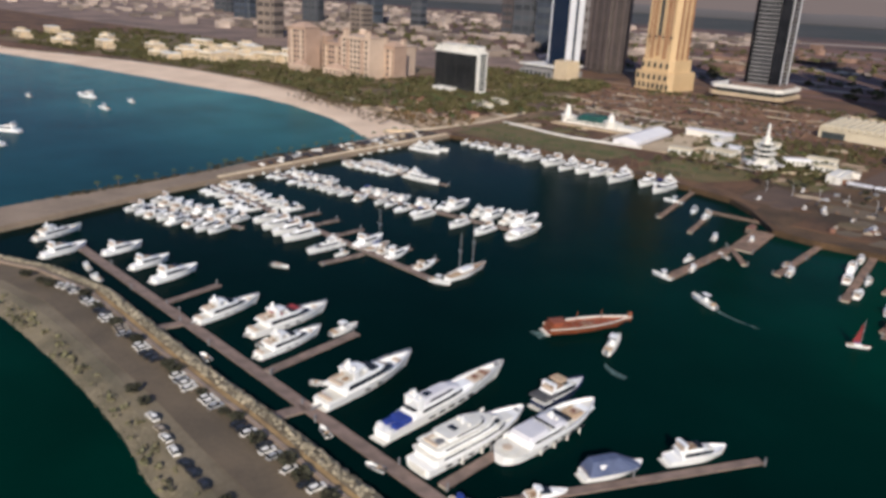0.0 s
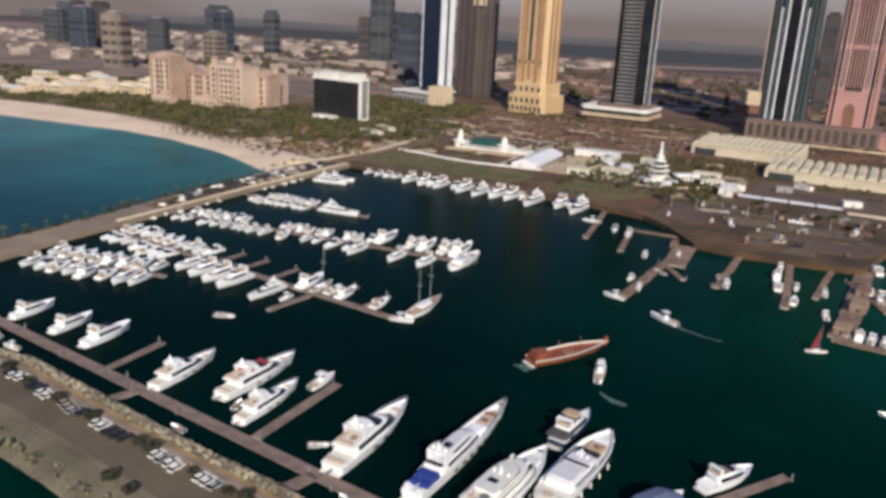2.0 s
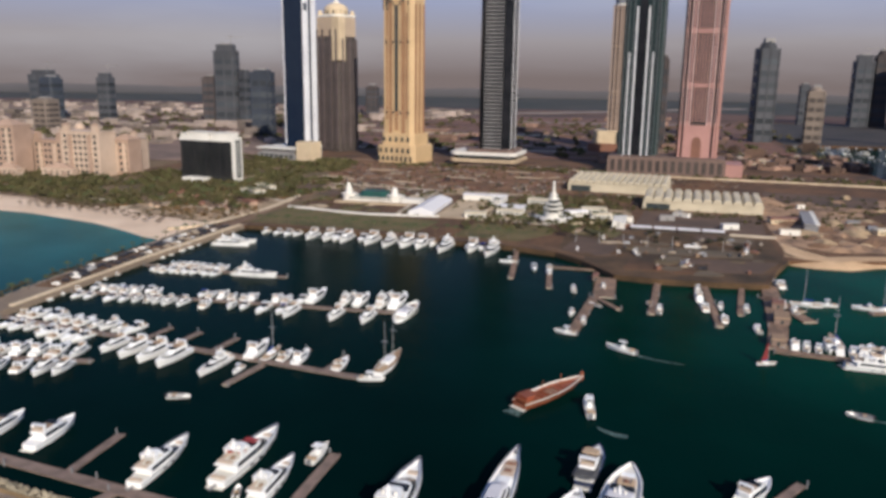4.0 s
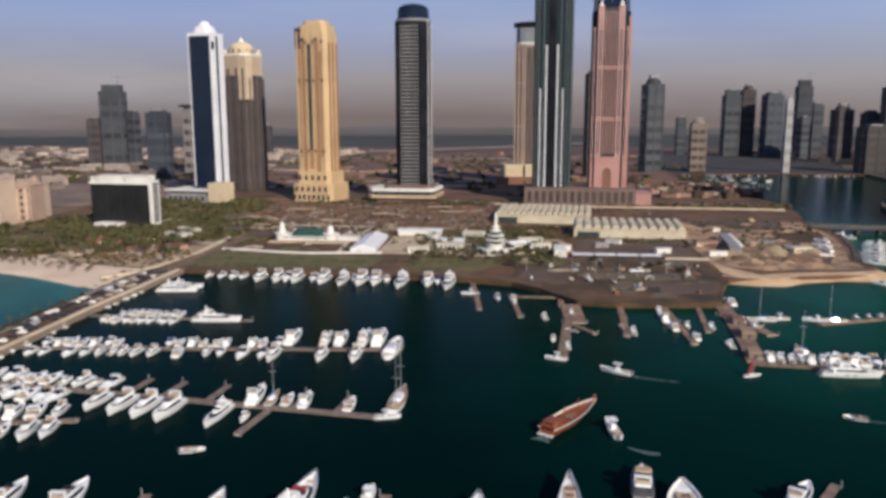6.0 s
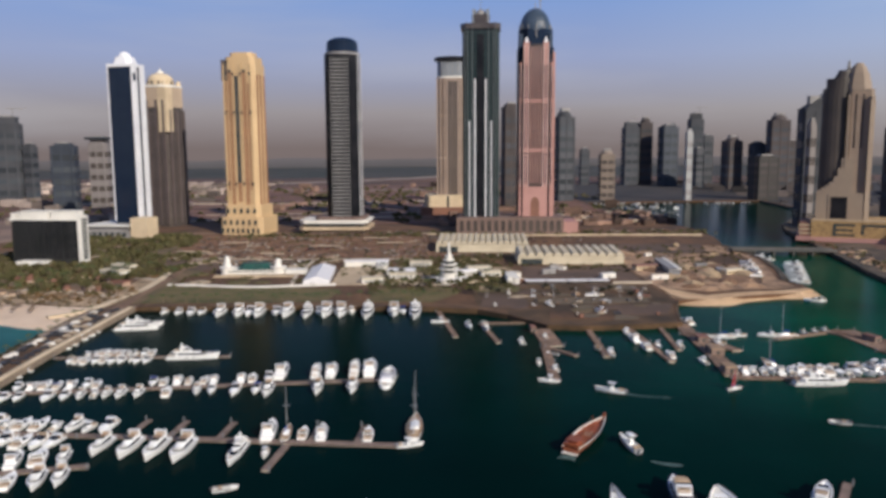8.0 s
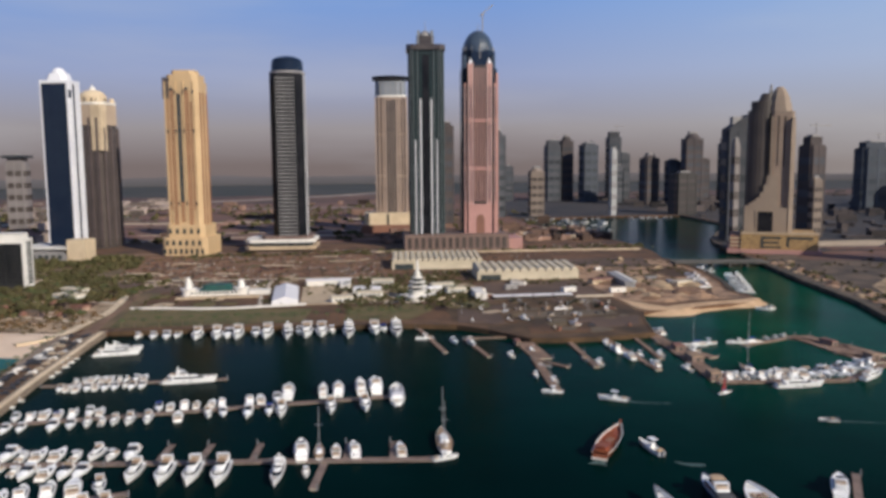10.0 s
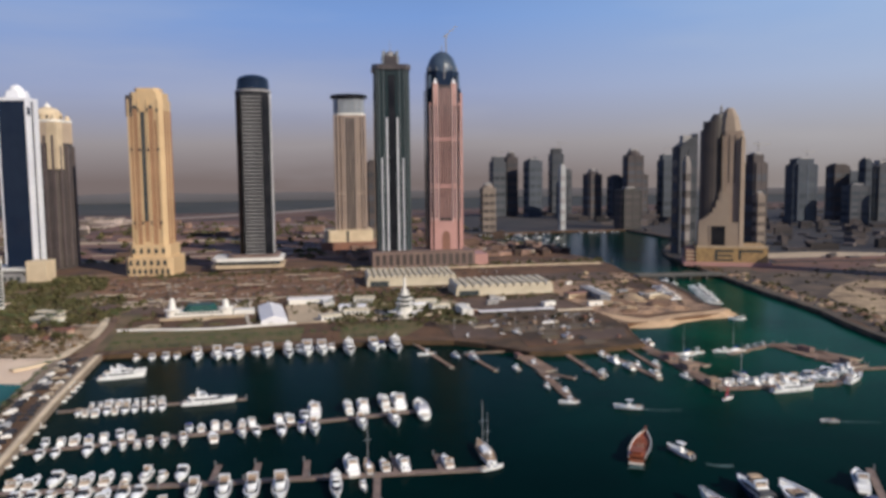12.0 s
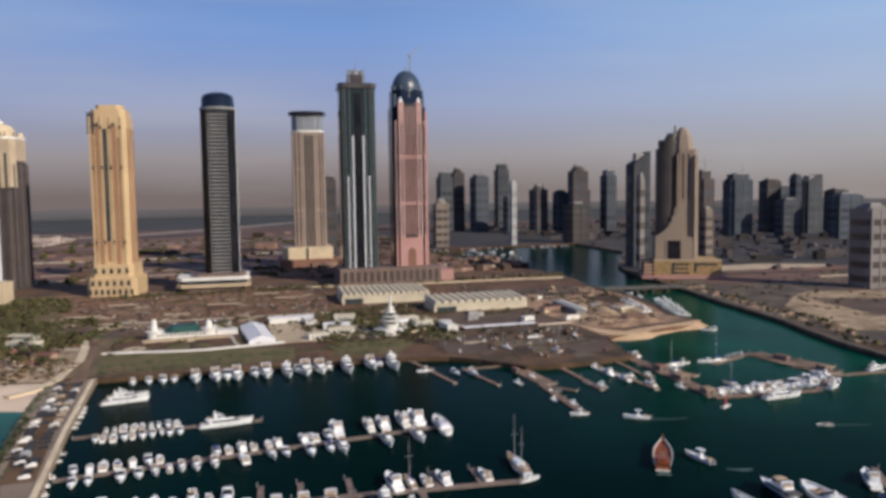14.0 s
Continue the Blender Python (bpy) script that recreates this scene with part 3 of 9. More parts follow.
patch("ground_plot", [(320, 790), (400, 770), (500, 790), (560, 840), (440, 866), (340, 850)], 3.25, RED_EARTH, "red-brown plot below the stepped tower", "plot")
patch("ground_plain", [(-4600, 2500), (-200, 2620), (200, 2400), (4600, 2600), (4600, 4600), (-4600, 4600)], 3.5, DESERT, "far grey-brown desert plain", "plain")
FIELD = material("far green belt", (0.024, 0.029, 0.021), 0.9, other=(0.058, 0.049, 0.041), scale=0.004, fine=0.04)
patch("lawn", [(-4500, 2900), (-1000, 2950), (1500, 2900), (4500, 3000), (4500, 4560), (-4500, 4560)], 3.8, FIELD, "far dark green belt on the horizon", "green belt")
patch("ground_plot", [(4, 566), (60, 562), (118, 566), (118, 606), (136, 658), (152, 724), (157, 782), (156, 830), (60, 850), (10, 760)], 3.1, CAPE_SAND, "sandy brown building plot on the cape", "plot")
patch("ground_plot", [(252, 745), (222, 633), (200, 523), (188, 470), (168, 428), (300, 330), (900, 420), (900, 800), (420, 860), (300, 850)], 3.1, EAST_EARTH, "sandy brown building plot east of the channel", "plot")
patch("sand_bank", [(12, 528), (36, 524), (56, 537), (80, 544), (108, 546), (124, 556), (124, 564), (100, 556), (70, 552), (48, 546), (30, 538), (16, 560), (6, 580), (4, 545)], 3.3, CAPE_BEACH, "orange sand of the cape beside the channel", "sand")
patch("sand_bank", [(206, 470), (240, 455), (300, 470), (420, 540), (520, 640), (440, 720), (330, 660), (262, 600), (226, 520)], 3.3, PLOT_SAND, "pale sandy building plot", "sand")

# low ridge that ends the view, its haze painted on as a glow
RIDGE = material("far ridge with haze glow", (0.03, 0.03, 0.034), 1.0, other=(0.022, 0.023, 0.026), scale=0.002, fine=0.02)
bm = bmesh.new()
ridge = [(-4700 + 47 * k, 4600 - 0.00006 * (-4700 + 47 * k) ** 2) for k in range(201)]
low = [bm.verts.new((x, y, 0)) for x, y in ridge]
top = [bm.verts.new((x, y, 52 + 16 * noise.noise((x * 0.0016, 3, 1)) + 6 * noise.noise((x * 0.008, 7, 2)))) for x, y in ridge]
back = [bm.verts.new((x, y + 90, 0)) for x, y in ridge]
for k in range(200):
    bm.faces.new((low[k], low[k + 1], top[k + 1], top[k]))
    bm.faces.new((top[k], top[k + 1], back[k + 1], back[k]))
# emission brightens from foot to crest to imitate distance haze
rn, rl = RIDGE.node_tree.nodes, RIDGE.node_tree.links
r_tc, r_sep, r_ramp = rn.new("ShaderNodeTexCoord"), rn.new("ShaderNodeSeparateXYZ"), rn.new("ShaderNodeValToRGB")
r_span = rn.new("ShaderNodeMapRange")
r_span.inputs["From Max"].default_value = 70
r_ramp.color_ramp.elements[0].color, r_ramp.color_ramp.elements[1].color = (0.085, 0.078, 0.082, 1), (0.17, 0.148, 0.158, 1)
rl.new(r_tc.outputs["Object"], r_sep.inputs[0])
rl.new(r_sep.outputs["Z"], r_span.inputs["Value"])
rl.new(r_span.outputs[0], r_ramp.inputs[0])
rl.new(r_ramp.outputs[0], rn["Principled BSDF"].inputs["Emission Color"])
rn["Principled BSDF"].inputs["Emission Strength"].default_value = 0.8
solid("backdrop", bm, RIDGE, pose(0, 0, 0), "low grey ridge on the horizon with its haze as a glow", "ridge", kind="structure")

FAR_ROAD = material("pale highway embankment", (0.30, 0.235, 0.19), 0.95, other=(0.22, 0.17, 0.14), scale=0.01, fine=0.1)
solid("road", strip([(-1700, 2040), (-1100, 2260), (-790, 2395), (-430, 2660), (-165, 2940), (35, 3230), (300, 3500)], 90, 2, 3.9), FAR_ROAD, pose(0, 0, 0), "pale highway across the plain", "road", kind="structure")
patch("ground_plain", [(-700, 1230), (-380, 1170), (-60, 1240), (140, 1300), (140, 2250), (-300, 2380), (-760, 2250), (-900, 1700)], 3.75, RED_EARTH, "red-brown ploughed building land", "plain")
patch("ground_plot", [(-700, 590), (-600, 566), (-520, 566), (-400, 640), (-392, 760), (-470, 880), (-640, 905), (-700, 740)], 3.06, OLIVE, "dry olive garden ground round the hotel", "garden")
patch("ground_plot", [(-1400, 556), (-1000, 596), (-760, 600), (-700, 592), (-700, 900), (-1400, 900)], 3.05, OLIVE, "dry olive garden ground behind the beach", "garden")
# the cape's beach slopes into the channel
bm = bmesh.new()
cape_top = [(2, 536), (14, 528), (38, 524), (56, 537), (80, 544), (108, 546), (120, 556), (124, 574)]
cape_foot = [(0, 518), (14, 511), (40, 511), (60, 525), (84, 533), (108, 533), (128, 545), (133, 572)]
hi = [bm.verts.new((x, y, 3.36)) for x, y in cape_top]
lo = [bm.verts.new((x, y, -0.8)) for x, y in cape_foot]
un = [bm.verts.new((x, y, -4)) for x, y in cape_top]
for k in range(len(hi) - 1):
    bm.faces.new((lo[k], lo[k + 1], hi[k + 1], hi[k]))
    bm.faces.new((un[k], un[k + 1], lo[k + 1], lo[k]))
solid("beach", bm, CAPE_BEACH, pose(0, 0, 0), "orange sand slope of the cape", "beach", kind="structure")

for line, w, tone, text in (
    ([(-640, 1180), (-420, 1230), (-220, 1240)], 16, PALE_SAND, "pale sandy track across the plain"),
    ([(-560, 1300), (-300, 1330), (-60, 1330)], 12, PALE_SAND, "pale sandy track across the plain"),
    ([(-900, 1620), (-480, 1560), (-60, 1640)], 46, PALE_SAND, "pale sandy track across the plain"),
    ([(-820, 1900), (-400, 1850), (80, 1960)], 60, DESERT, "dark scrub strip across the plain"),
    ([(-700, 1460), (-380, 1430), (40, 1480)], 40, DESERT, "dark scrub strip across the plain"),
    ([(-640, 2120), (-300, 2060), (100, 2160)], 50, FAR_ROAD, "pale sandy strip across the plain"),
    ([(-380, 1120), (-200, 1150), (-60, 1130)], 30, RED_EARTH, "red-brown strip of building land"),
    ([(420, 900), (600, 880), (900, 900)], 34, RED_EARTH, "red-brown strip beside the stepped tower"),
    ([(500, 800), (700, 790), (950, 820)], 14, PALE_SAND, "pale sandy track east of the channel"),
):
    solid("track", strip(line, w, 2, 3.95), tone, pose(0, 0, 0), text, "track", kind="structure")

# ---- towers ----
TURN = -20  # the street grid lies askew to the harbour


def floors(parent, outline, z0, z1, count, mat, proud=1.012, thick=0.34, name="floor_band"):
    """Floor bands, one piece a storey, round an outline."""
    step = (z1 - z0) / count
    first = part(name, slab([(x * proud, y * proud) for x, y in outline], 0, step * thick), mat, parent)
    first.matrix_basis = pose(0, 0, z0)
    for k in range(1, count):
        share(name, first, parent, pose(0, 0, z0 + k * step))


def pier(parent, x, y, w, d, z0, z1, mat, name="pier", label=""):
    return part(name, boxes((x - w / 2, x + w / 2, y - d / 2, y + d / 2, z0, z1)), mat, parent, label)


def white_tower():
    t = thing("tower", pose(-578, 1012, 3, 0, 0, -12), "white-framed tower with dark blue glass and white crown", "tower")
    part("glass_core", slab(rect(35, 27), 0, 222), BLUE_GLASS, t, "dark blue curtain wall")
    floors(t, rect(35, 27), 26, 220, 54, BLUE_GLASS, 1.006, 0.25)
    for x, w in ((-17.6, 1.4), (17.2, 2.6)):
        pier(t, x, -13.6, w, 1.6, 20, 224, WHITE_CLAD, label="white corner pier")
    for y, d in ((-8.6, 9.0), (8.2, 11.0)):
        pier(t, 17.7, y, 2.2, d, 20, 224, WHITE_CLAD)
    pier(t, -17.6, 10, 1.8, 6, 20, 224, WHITE_CLAD)
    part("corner_window", boxes((16.0, 18.95, -13.9, -7.5, 204, 214)), BLUE_GLASS, t, "dark square window near the top")
    part("parapet", slab(rect(37, 29), 222, 226), WHITE_CLAD, t)
    at_crown = part("crown", slab(rect(29, 24, 6), 226, 235, 0.8), WHITE_CLAD, t, "stepped white crown")
    part("crown_top", dome(bmesh.new(), 8.5, 235, 8, 16, 4), WHITE_CLAD, at_crown)
    at_podium = part("podium", boxes((-52, 16, -36, 26, 0, 8), (-48, 12, -33, 22, 8.02, 14)), GREY_CLAD, t, "low grey podium")
    part("podium_roof", boxes((-53, 17, -37, 27, 14.03, 16)), WHITE_WALL, at_podium)
    for k in range(7):
        part("podium_bay", boxes((-47 + k * 8.6, -42 + k * 8.6, -36.3, -35.6, 1.2, 6.6)), DARK_WINDOW, at_podium)
    part("annex", boxes((18, 42, -38, -12, 0, 26)), CREAM_WALL, t, "cream annex block")
    return t


def domed_tower():
    t = thing("tower", pose(-574.5, 1140, 3, 0, 0, TURN), "tower browned below by painted shadow, with cream shoulders and domed crown", "tower")
    out = rect(52, 46, 9)
    part("glass_core", slab(out, 0, 200), SMOKE_GLASS, t)
    # brown bands and piers paint in the white tower's cast shadow
    floors(t, out, 14, 170, 44, SHADOW_BAND, 1.01, 0.3)
    for a in (-20, -8, 8, 20):
        pier(t, a, -23.2, 4.0, 1.8, 4, 186, SHADOW_BAND)
    for b in (-16, 0, 16):
        pier(t, 26.2, b, 1.8, 4.0, 4, 172, SHADOW_BAND)
    part("shoulder", slab(rect(53, 47, 9), 176, 205), BEIGE_STONE, t, "cream upper storeys")
    # cream runs lower here, as the sunlit edge of that painted shadow
    part("corner_shaft", boxes((12, 26.8, -24, -10, 140, 205)), CREAM_WALL, t)
    for a in (-18, -9, 0, 9, 18):
        pier(t, a, -22.6, 3.2, 1.6, 176, 204, CREAM_WALL, "fin")
    part("cornice", slab(rect(54, 48, 10), 205, 208), WHITE_WALL, t)
    part("drum", slab(ring(19, 24), 208, 216), CREAM_WALL, t)
    for k in range(12):
        a = math.pi / 6 * k
        part("drum_window", boxes((-1.3, 1.3, 18.6, 19.4, 209.5, 214.5)), SMOKE_GLASS, t).matrix_basis = pose(0, 0, 0, 0, 0, math.degrees(a))
    at_dome = part("dome", dome(bmesh.new(), 18.5, 216, 11, 24), CREAM_WALL, t, "cream dome")
    part("lantern", slab(ring(5.2, 12), 226, 230.5, 0.7), WHITE_WALL, at_dome)
    part("finial", slab(ring(1.2, 8), 230.5, 235, 0.3), WHITE_WALL, at_dome)
    for sx in (-19, 19):
        for sy in (-16, 16):
            part("corner_turret", slab(rect(8, 8, 2), 208, 215, 0.55), CREAM_WALL, t).matrix_basis = pose(sx, sy, 0)


def gold_tower():
    t = thing("tower", pose(-424, 1020, 3, 0, 0, -12), "golden stone tower with a tall green glass slot", "tower")
    out = rect(50, 40, 6)
    part("core", slab(out, 0, 226), GOLD_STONE, t)
    part("glass_slot", boxes((-5.2, 0.2, -20.7, -19.8, 70, 210)), DARK_WINDOW, t, "tall green glass slot")
    # strips stand proud; their dark ochre also carries the shade of a recess
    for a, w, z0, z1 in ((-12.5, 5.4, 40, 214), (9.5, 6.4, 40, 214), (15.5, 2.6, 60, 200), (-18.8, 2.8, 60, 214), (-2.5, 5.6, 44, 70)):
        part("recess", boxes((a - w / 2, a + w / 2, -20.5, -19.9, z0, z1)), GOLD_SHADE, t, "ochre window bay strip with recess shade in its colour")
    for k in range(46):
        z = 40 + k * 3.8
        if k == 0:
            base = part("sill", boxes((-20, 20, -20.62, -20.2, 0, 0.6)), GOLD_STONE, t)
            base.matrix_basis = pose(0, 0, z)
        else:
            share("sill", base, t, pose(0, 0, z))
    for a in (-7.5, 4.5, 19.5, -22):
        pier(t, a, -20.3, 2.6, 1.6, 36, 226, GOLD_STONE)
    # the same painted recess shade on the side wall
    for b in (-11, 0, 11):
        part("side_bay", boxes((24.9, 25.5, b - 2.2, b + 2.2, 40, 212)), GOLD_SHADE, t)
    for a in (-12.5, 9.5):
        part("eye", slab([(x + a, z) for x, z in ring(2.2, 10)], 0, 1.2), DARK_WINDOW, t).matrix_basis = pose(0, -20.2, 216, 90, 0, 0)
    for z in (66, 160, 210):
        for a in (-19.5, -7.5, 4.5, 18.5):
            part("opening", boxes((a - 1.1, a + 1.1, -21.5, -20.9, z, z + 4.5)), DARK_WINDOW, t)
    at_crown = part("crown", slab(rect(46, 36, 6), 226, 235), GOLD_STONE, t, "stepped golden crown")
    part("crown_corner", boxes((-25.4, -16, -20.6, -6, 204, 231)), SMOKE_GLASS, t, "dark glass corner at the top")
    part("crown_top", slab(rect(34, 26, 5), 235, 241), GOLD_STONE, at_crown)
    part("podium", slab(rect(68, 58, 6), 0, 24), GOLD_STONE, t, "golden arcaded podium")
    part("podium_step", slab(rect(58, 49, 6), 24, 40), GOLD_STONE, t)
    for row, z, n, span, y in ((0, 3, 8, 56, -29.2), (1, 14, 6, 48, -29.2), (2, 29, 5, 42, -24.7)):
        for k in range(n):
            a = -span / 2 + span * k / (n - 1)
            part("arch", slab([(x + a, z2) for x, z2 in ((-2, 0), (2, 0), (2, 4), (1.4, 6), (0, 7), (-1.4, 6), (-2, 4))], -0.4, 0.5), DARK_WINDOW, t).matrix_basis = pose(0, y, z, 90, 0, 0)
    return t


def black_tower():
    t = thing("tower", pose(-292.5, 1022, 3, 0, 0, -4), "black rounded tower with fine grey storey lines", "tower")
    out = rect(46, 45, 9)
    part("glass_core", slab(out, 0, 238), BLACK_GLASS, t)
    part("front_panel", slab([(-14, -22.7), (12, -22.7), (12, 0), (-14, 0)], 22, 236), GREY_BAND, t, "flat grey front with storey lines")
    side = part("side_band", boxes((22.6, 23.7, -11, 9.6, 0, 1.5)), BALCONY, t)
    side.matrix_basis = pose(0, 0, 24)
    for k in range(1, 42):
        share("side_band", side, t, pose(0, 0, 24 + k * 5.0))
    first = part("balcony", boxes((-14.4, 12.4, -23.5, -20, 0, 1.15)), BALCONY, t)
    first.matrix_basis = pose(0, 0, 24)
    for k in range(1, 44):
        share("balcony", first, t, pose(0, 0, 24 + k * 4.8))
    for a in (-15.2, 13.2):
        pier(t, a, -22.4, 1.6, 3, 10, 237, BLACK_GLASS)
    part("edge_fin", boxes((22.4, 23.6, -12.8, -11.4, 16, 240)), WHITE_CLAD, t, "white vertical edge fin")
    part("edge_fin", boxes((22.4, 23.6, 10, 12, 16, 238)), WHITE_CLAD, t)
    part("rim", slab(ring(24.6, 28, 23.6), 238, 241), GREY_CLAD, t)
    at_crown = part("crown", slab(ring(22.5, 28, 21.5), 241, 254, 0.96), BLUE_GLASS, t, "rounded dark glass crown")
    part("crown_cap", dome(bmesh.new(), 21.4, 254, 8, 28, 5), BLUE_GLASS, at_crown)
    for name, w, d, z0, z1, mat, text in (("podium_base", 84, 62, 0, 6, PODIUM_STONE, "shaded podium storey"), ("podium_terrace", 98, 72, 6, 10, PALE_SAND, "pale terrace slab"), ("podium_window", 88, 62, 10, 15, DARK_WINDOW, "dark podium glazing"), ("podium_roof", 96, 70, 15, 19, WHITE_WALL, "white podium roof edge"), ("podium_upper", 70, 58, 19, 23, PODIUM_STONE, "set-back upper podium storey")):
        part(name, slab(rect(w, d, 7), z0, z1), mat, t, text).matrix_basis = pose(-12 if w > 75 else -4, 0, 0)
    return t


def disc_tower():
    t = thing("tower", pose(-131, 1312, 3, 0, 0, -4), "beige tower crowned with a dark flat disc", "tower")
    out = [(27.5 * math.copysign(abs(math.cos(a)) ** 0.62, math.cos(a)), 24 * math.copysign(abs(math.sin(a)) ** 0.62, math.sin(a))) for a in [2 * math.pi * k / 32 for k in range(32)]]
    part("core", slab(out, 30, 232), DISC_STONE, t)
    floors(t, out, 34, 230, 50, SMOKE_GLASS, 1.004, 0.26, "window_band")
    for x in (-26, -20.5, -14, 14, 20.5, 26):
        pier(t, x, -22.2 if abs(x) > 24 else -23.4, 2.6, 2.6, 30, 232, DISC_STONE)
    for x in (-9.5, 9.5):
        pier(t, x, -24.0, 2.8, 1.6, 30, 232, DISC_STONE)
    part("glass_strip", boxes((-8, 8, -24.7, -23.4, 34, 226)), SMOKE_GLASS, t, "recessed central window strip")
    for x in (-4, 0, 4):
        pier(t, x, -24.8, 0.8, 0.8, 34, 228, DISC_STONE, "mullion")
    for y in (-14, -5, 5, 14):
        pier(t, 27.3, y, 2.0, 3.2, 30, 232, DISC_STONE)
    for z in (96, 168):
        part("string_course", slab([(x * 1.03, y * 1.03) for x, y in out], z, z + 2), BEIGE_STONE, t)
    part("collar", slab([(x * 1.02, y * 1.02) for x, y in out], 232, 235), WHITE_WALL, t)
    part("upper_shaft", slab([(x * 0.97, y * 0.97) for x, y in out], 235, 259), STRIPE_GREY, t, "blue-grey upper storeys")
    for x in (-18, -9, 0, 9, 18):
        pier(t, x, -23.2, 0.9, 0.9, 235, 259, GREY_CLAD, "upper_mullion")
    part("disc", slab(ring(32, 32, 29), 262, 267.5), BLACK_GLASS, t, "dark flat disc roof")
    part("neck", slab(ring(22, 20), 259, 262), GREY_CLAD, t)
    at_podium = part("podium", boxes((-48, 36, -40, 34, 0, 34)), CREAM_WALL, t, "cream podium block")
    part("podium_slit", boxes((-10, -6, -40.3, -39, 2, 33)), DARK_WINDOW, at_podium)
    part("podium_base", boxes((-54, 44, -48, 36, 0, 14)), RUST, t)


def striped_tower():
    t = thing("tower", pose(-106, 1020, 3, 0, 0, -6), "dark teal glass tower with white vertical stripes", "tower")
    out = rect(48, 44, 7)
    part("glass_core", slab(out, 0, 272), TEAL_GLASS, t)
    floors(t, out, 26, 270, 64, BLACK_GLASS, 1.006, 0.4)
    part("dark_bay", boxes((-4.5, 4.5, -23.0, -21, 20, 262)), BLACK_GLASS, t)
    for a, w, z1 in ((-14.5, 1.3, 150), (-7.2, 1.7, 205), (7.2, 1.7, 205), (14.5, 1.3, 150)):
        pier(t, a, -22.8, w, 2.0, 20, z1, WHITE_CLAD, "stripe", "white vertical stripe")
    for a in (-20.5, -17.2, -11, 11, 17.2, 20.5):
        pier(t, a, -22.4, 1.4, 1.6, 20, 270, STRIPE_DARK)
    for b in (-14, -5, 5, 14):
        pier(t, 24.3, b, 1.6, 2.2, 20, 268, STRIPE_DARK)
    part("cornice", slab(rect(53, 49, 7), 270, 277), SMOKE_GLASS, t, "dark overhanging cornice")
    at_crown_base = part("crown_base", slab(rect(24, 22, 4), 277, 290), SMOKE_GLASS, t)
    for sx in (-9, 9):
        for sy in (-8, 8):
            pier(t, sx, sy, 4, 4, 277, 297, STRIPE_GREY, "crown_post")
    part("crown_cap", dome(bmesh.new(), 8, 290, 8, 16, 4), GREY_CLAD, at_crown_base)
    part("spire", slab(ring(0.6, 6), 297, 312, 0.3), GREY_CLAD, at_crown_base)


PALE_ROSE = material("pale rose cladding", (0.66, 0.47, 0.43), 0.55, other=(0.56, 0.38, 0.34), scale=0.03, fine=0.4)
DOME_GLASS = material("slate blue dome glass", (0.06, 0.085, 0.125), 0.3, other=(0.04, 0.06, 0.09), scale=0.06, fine=0.6)


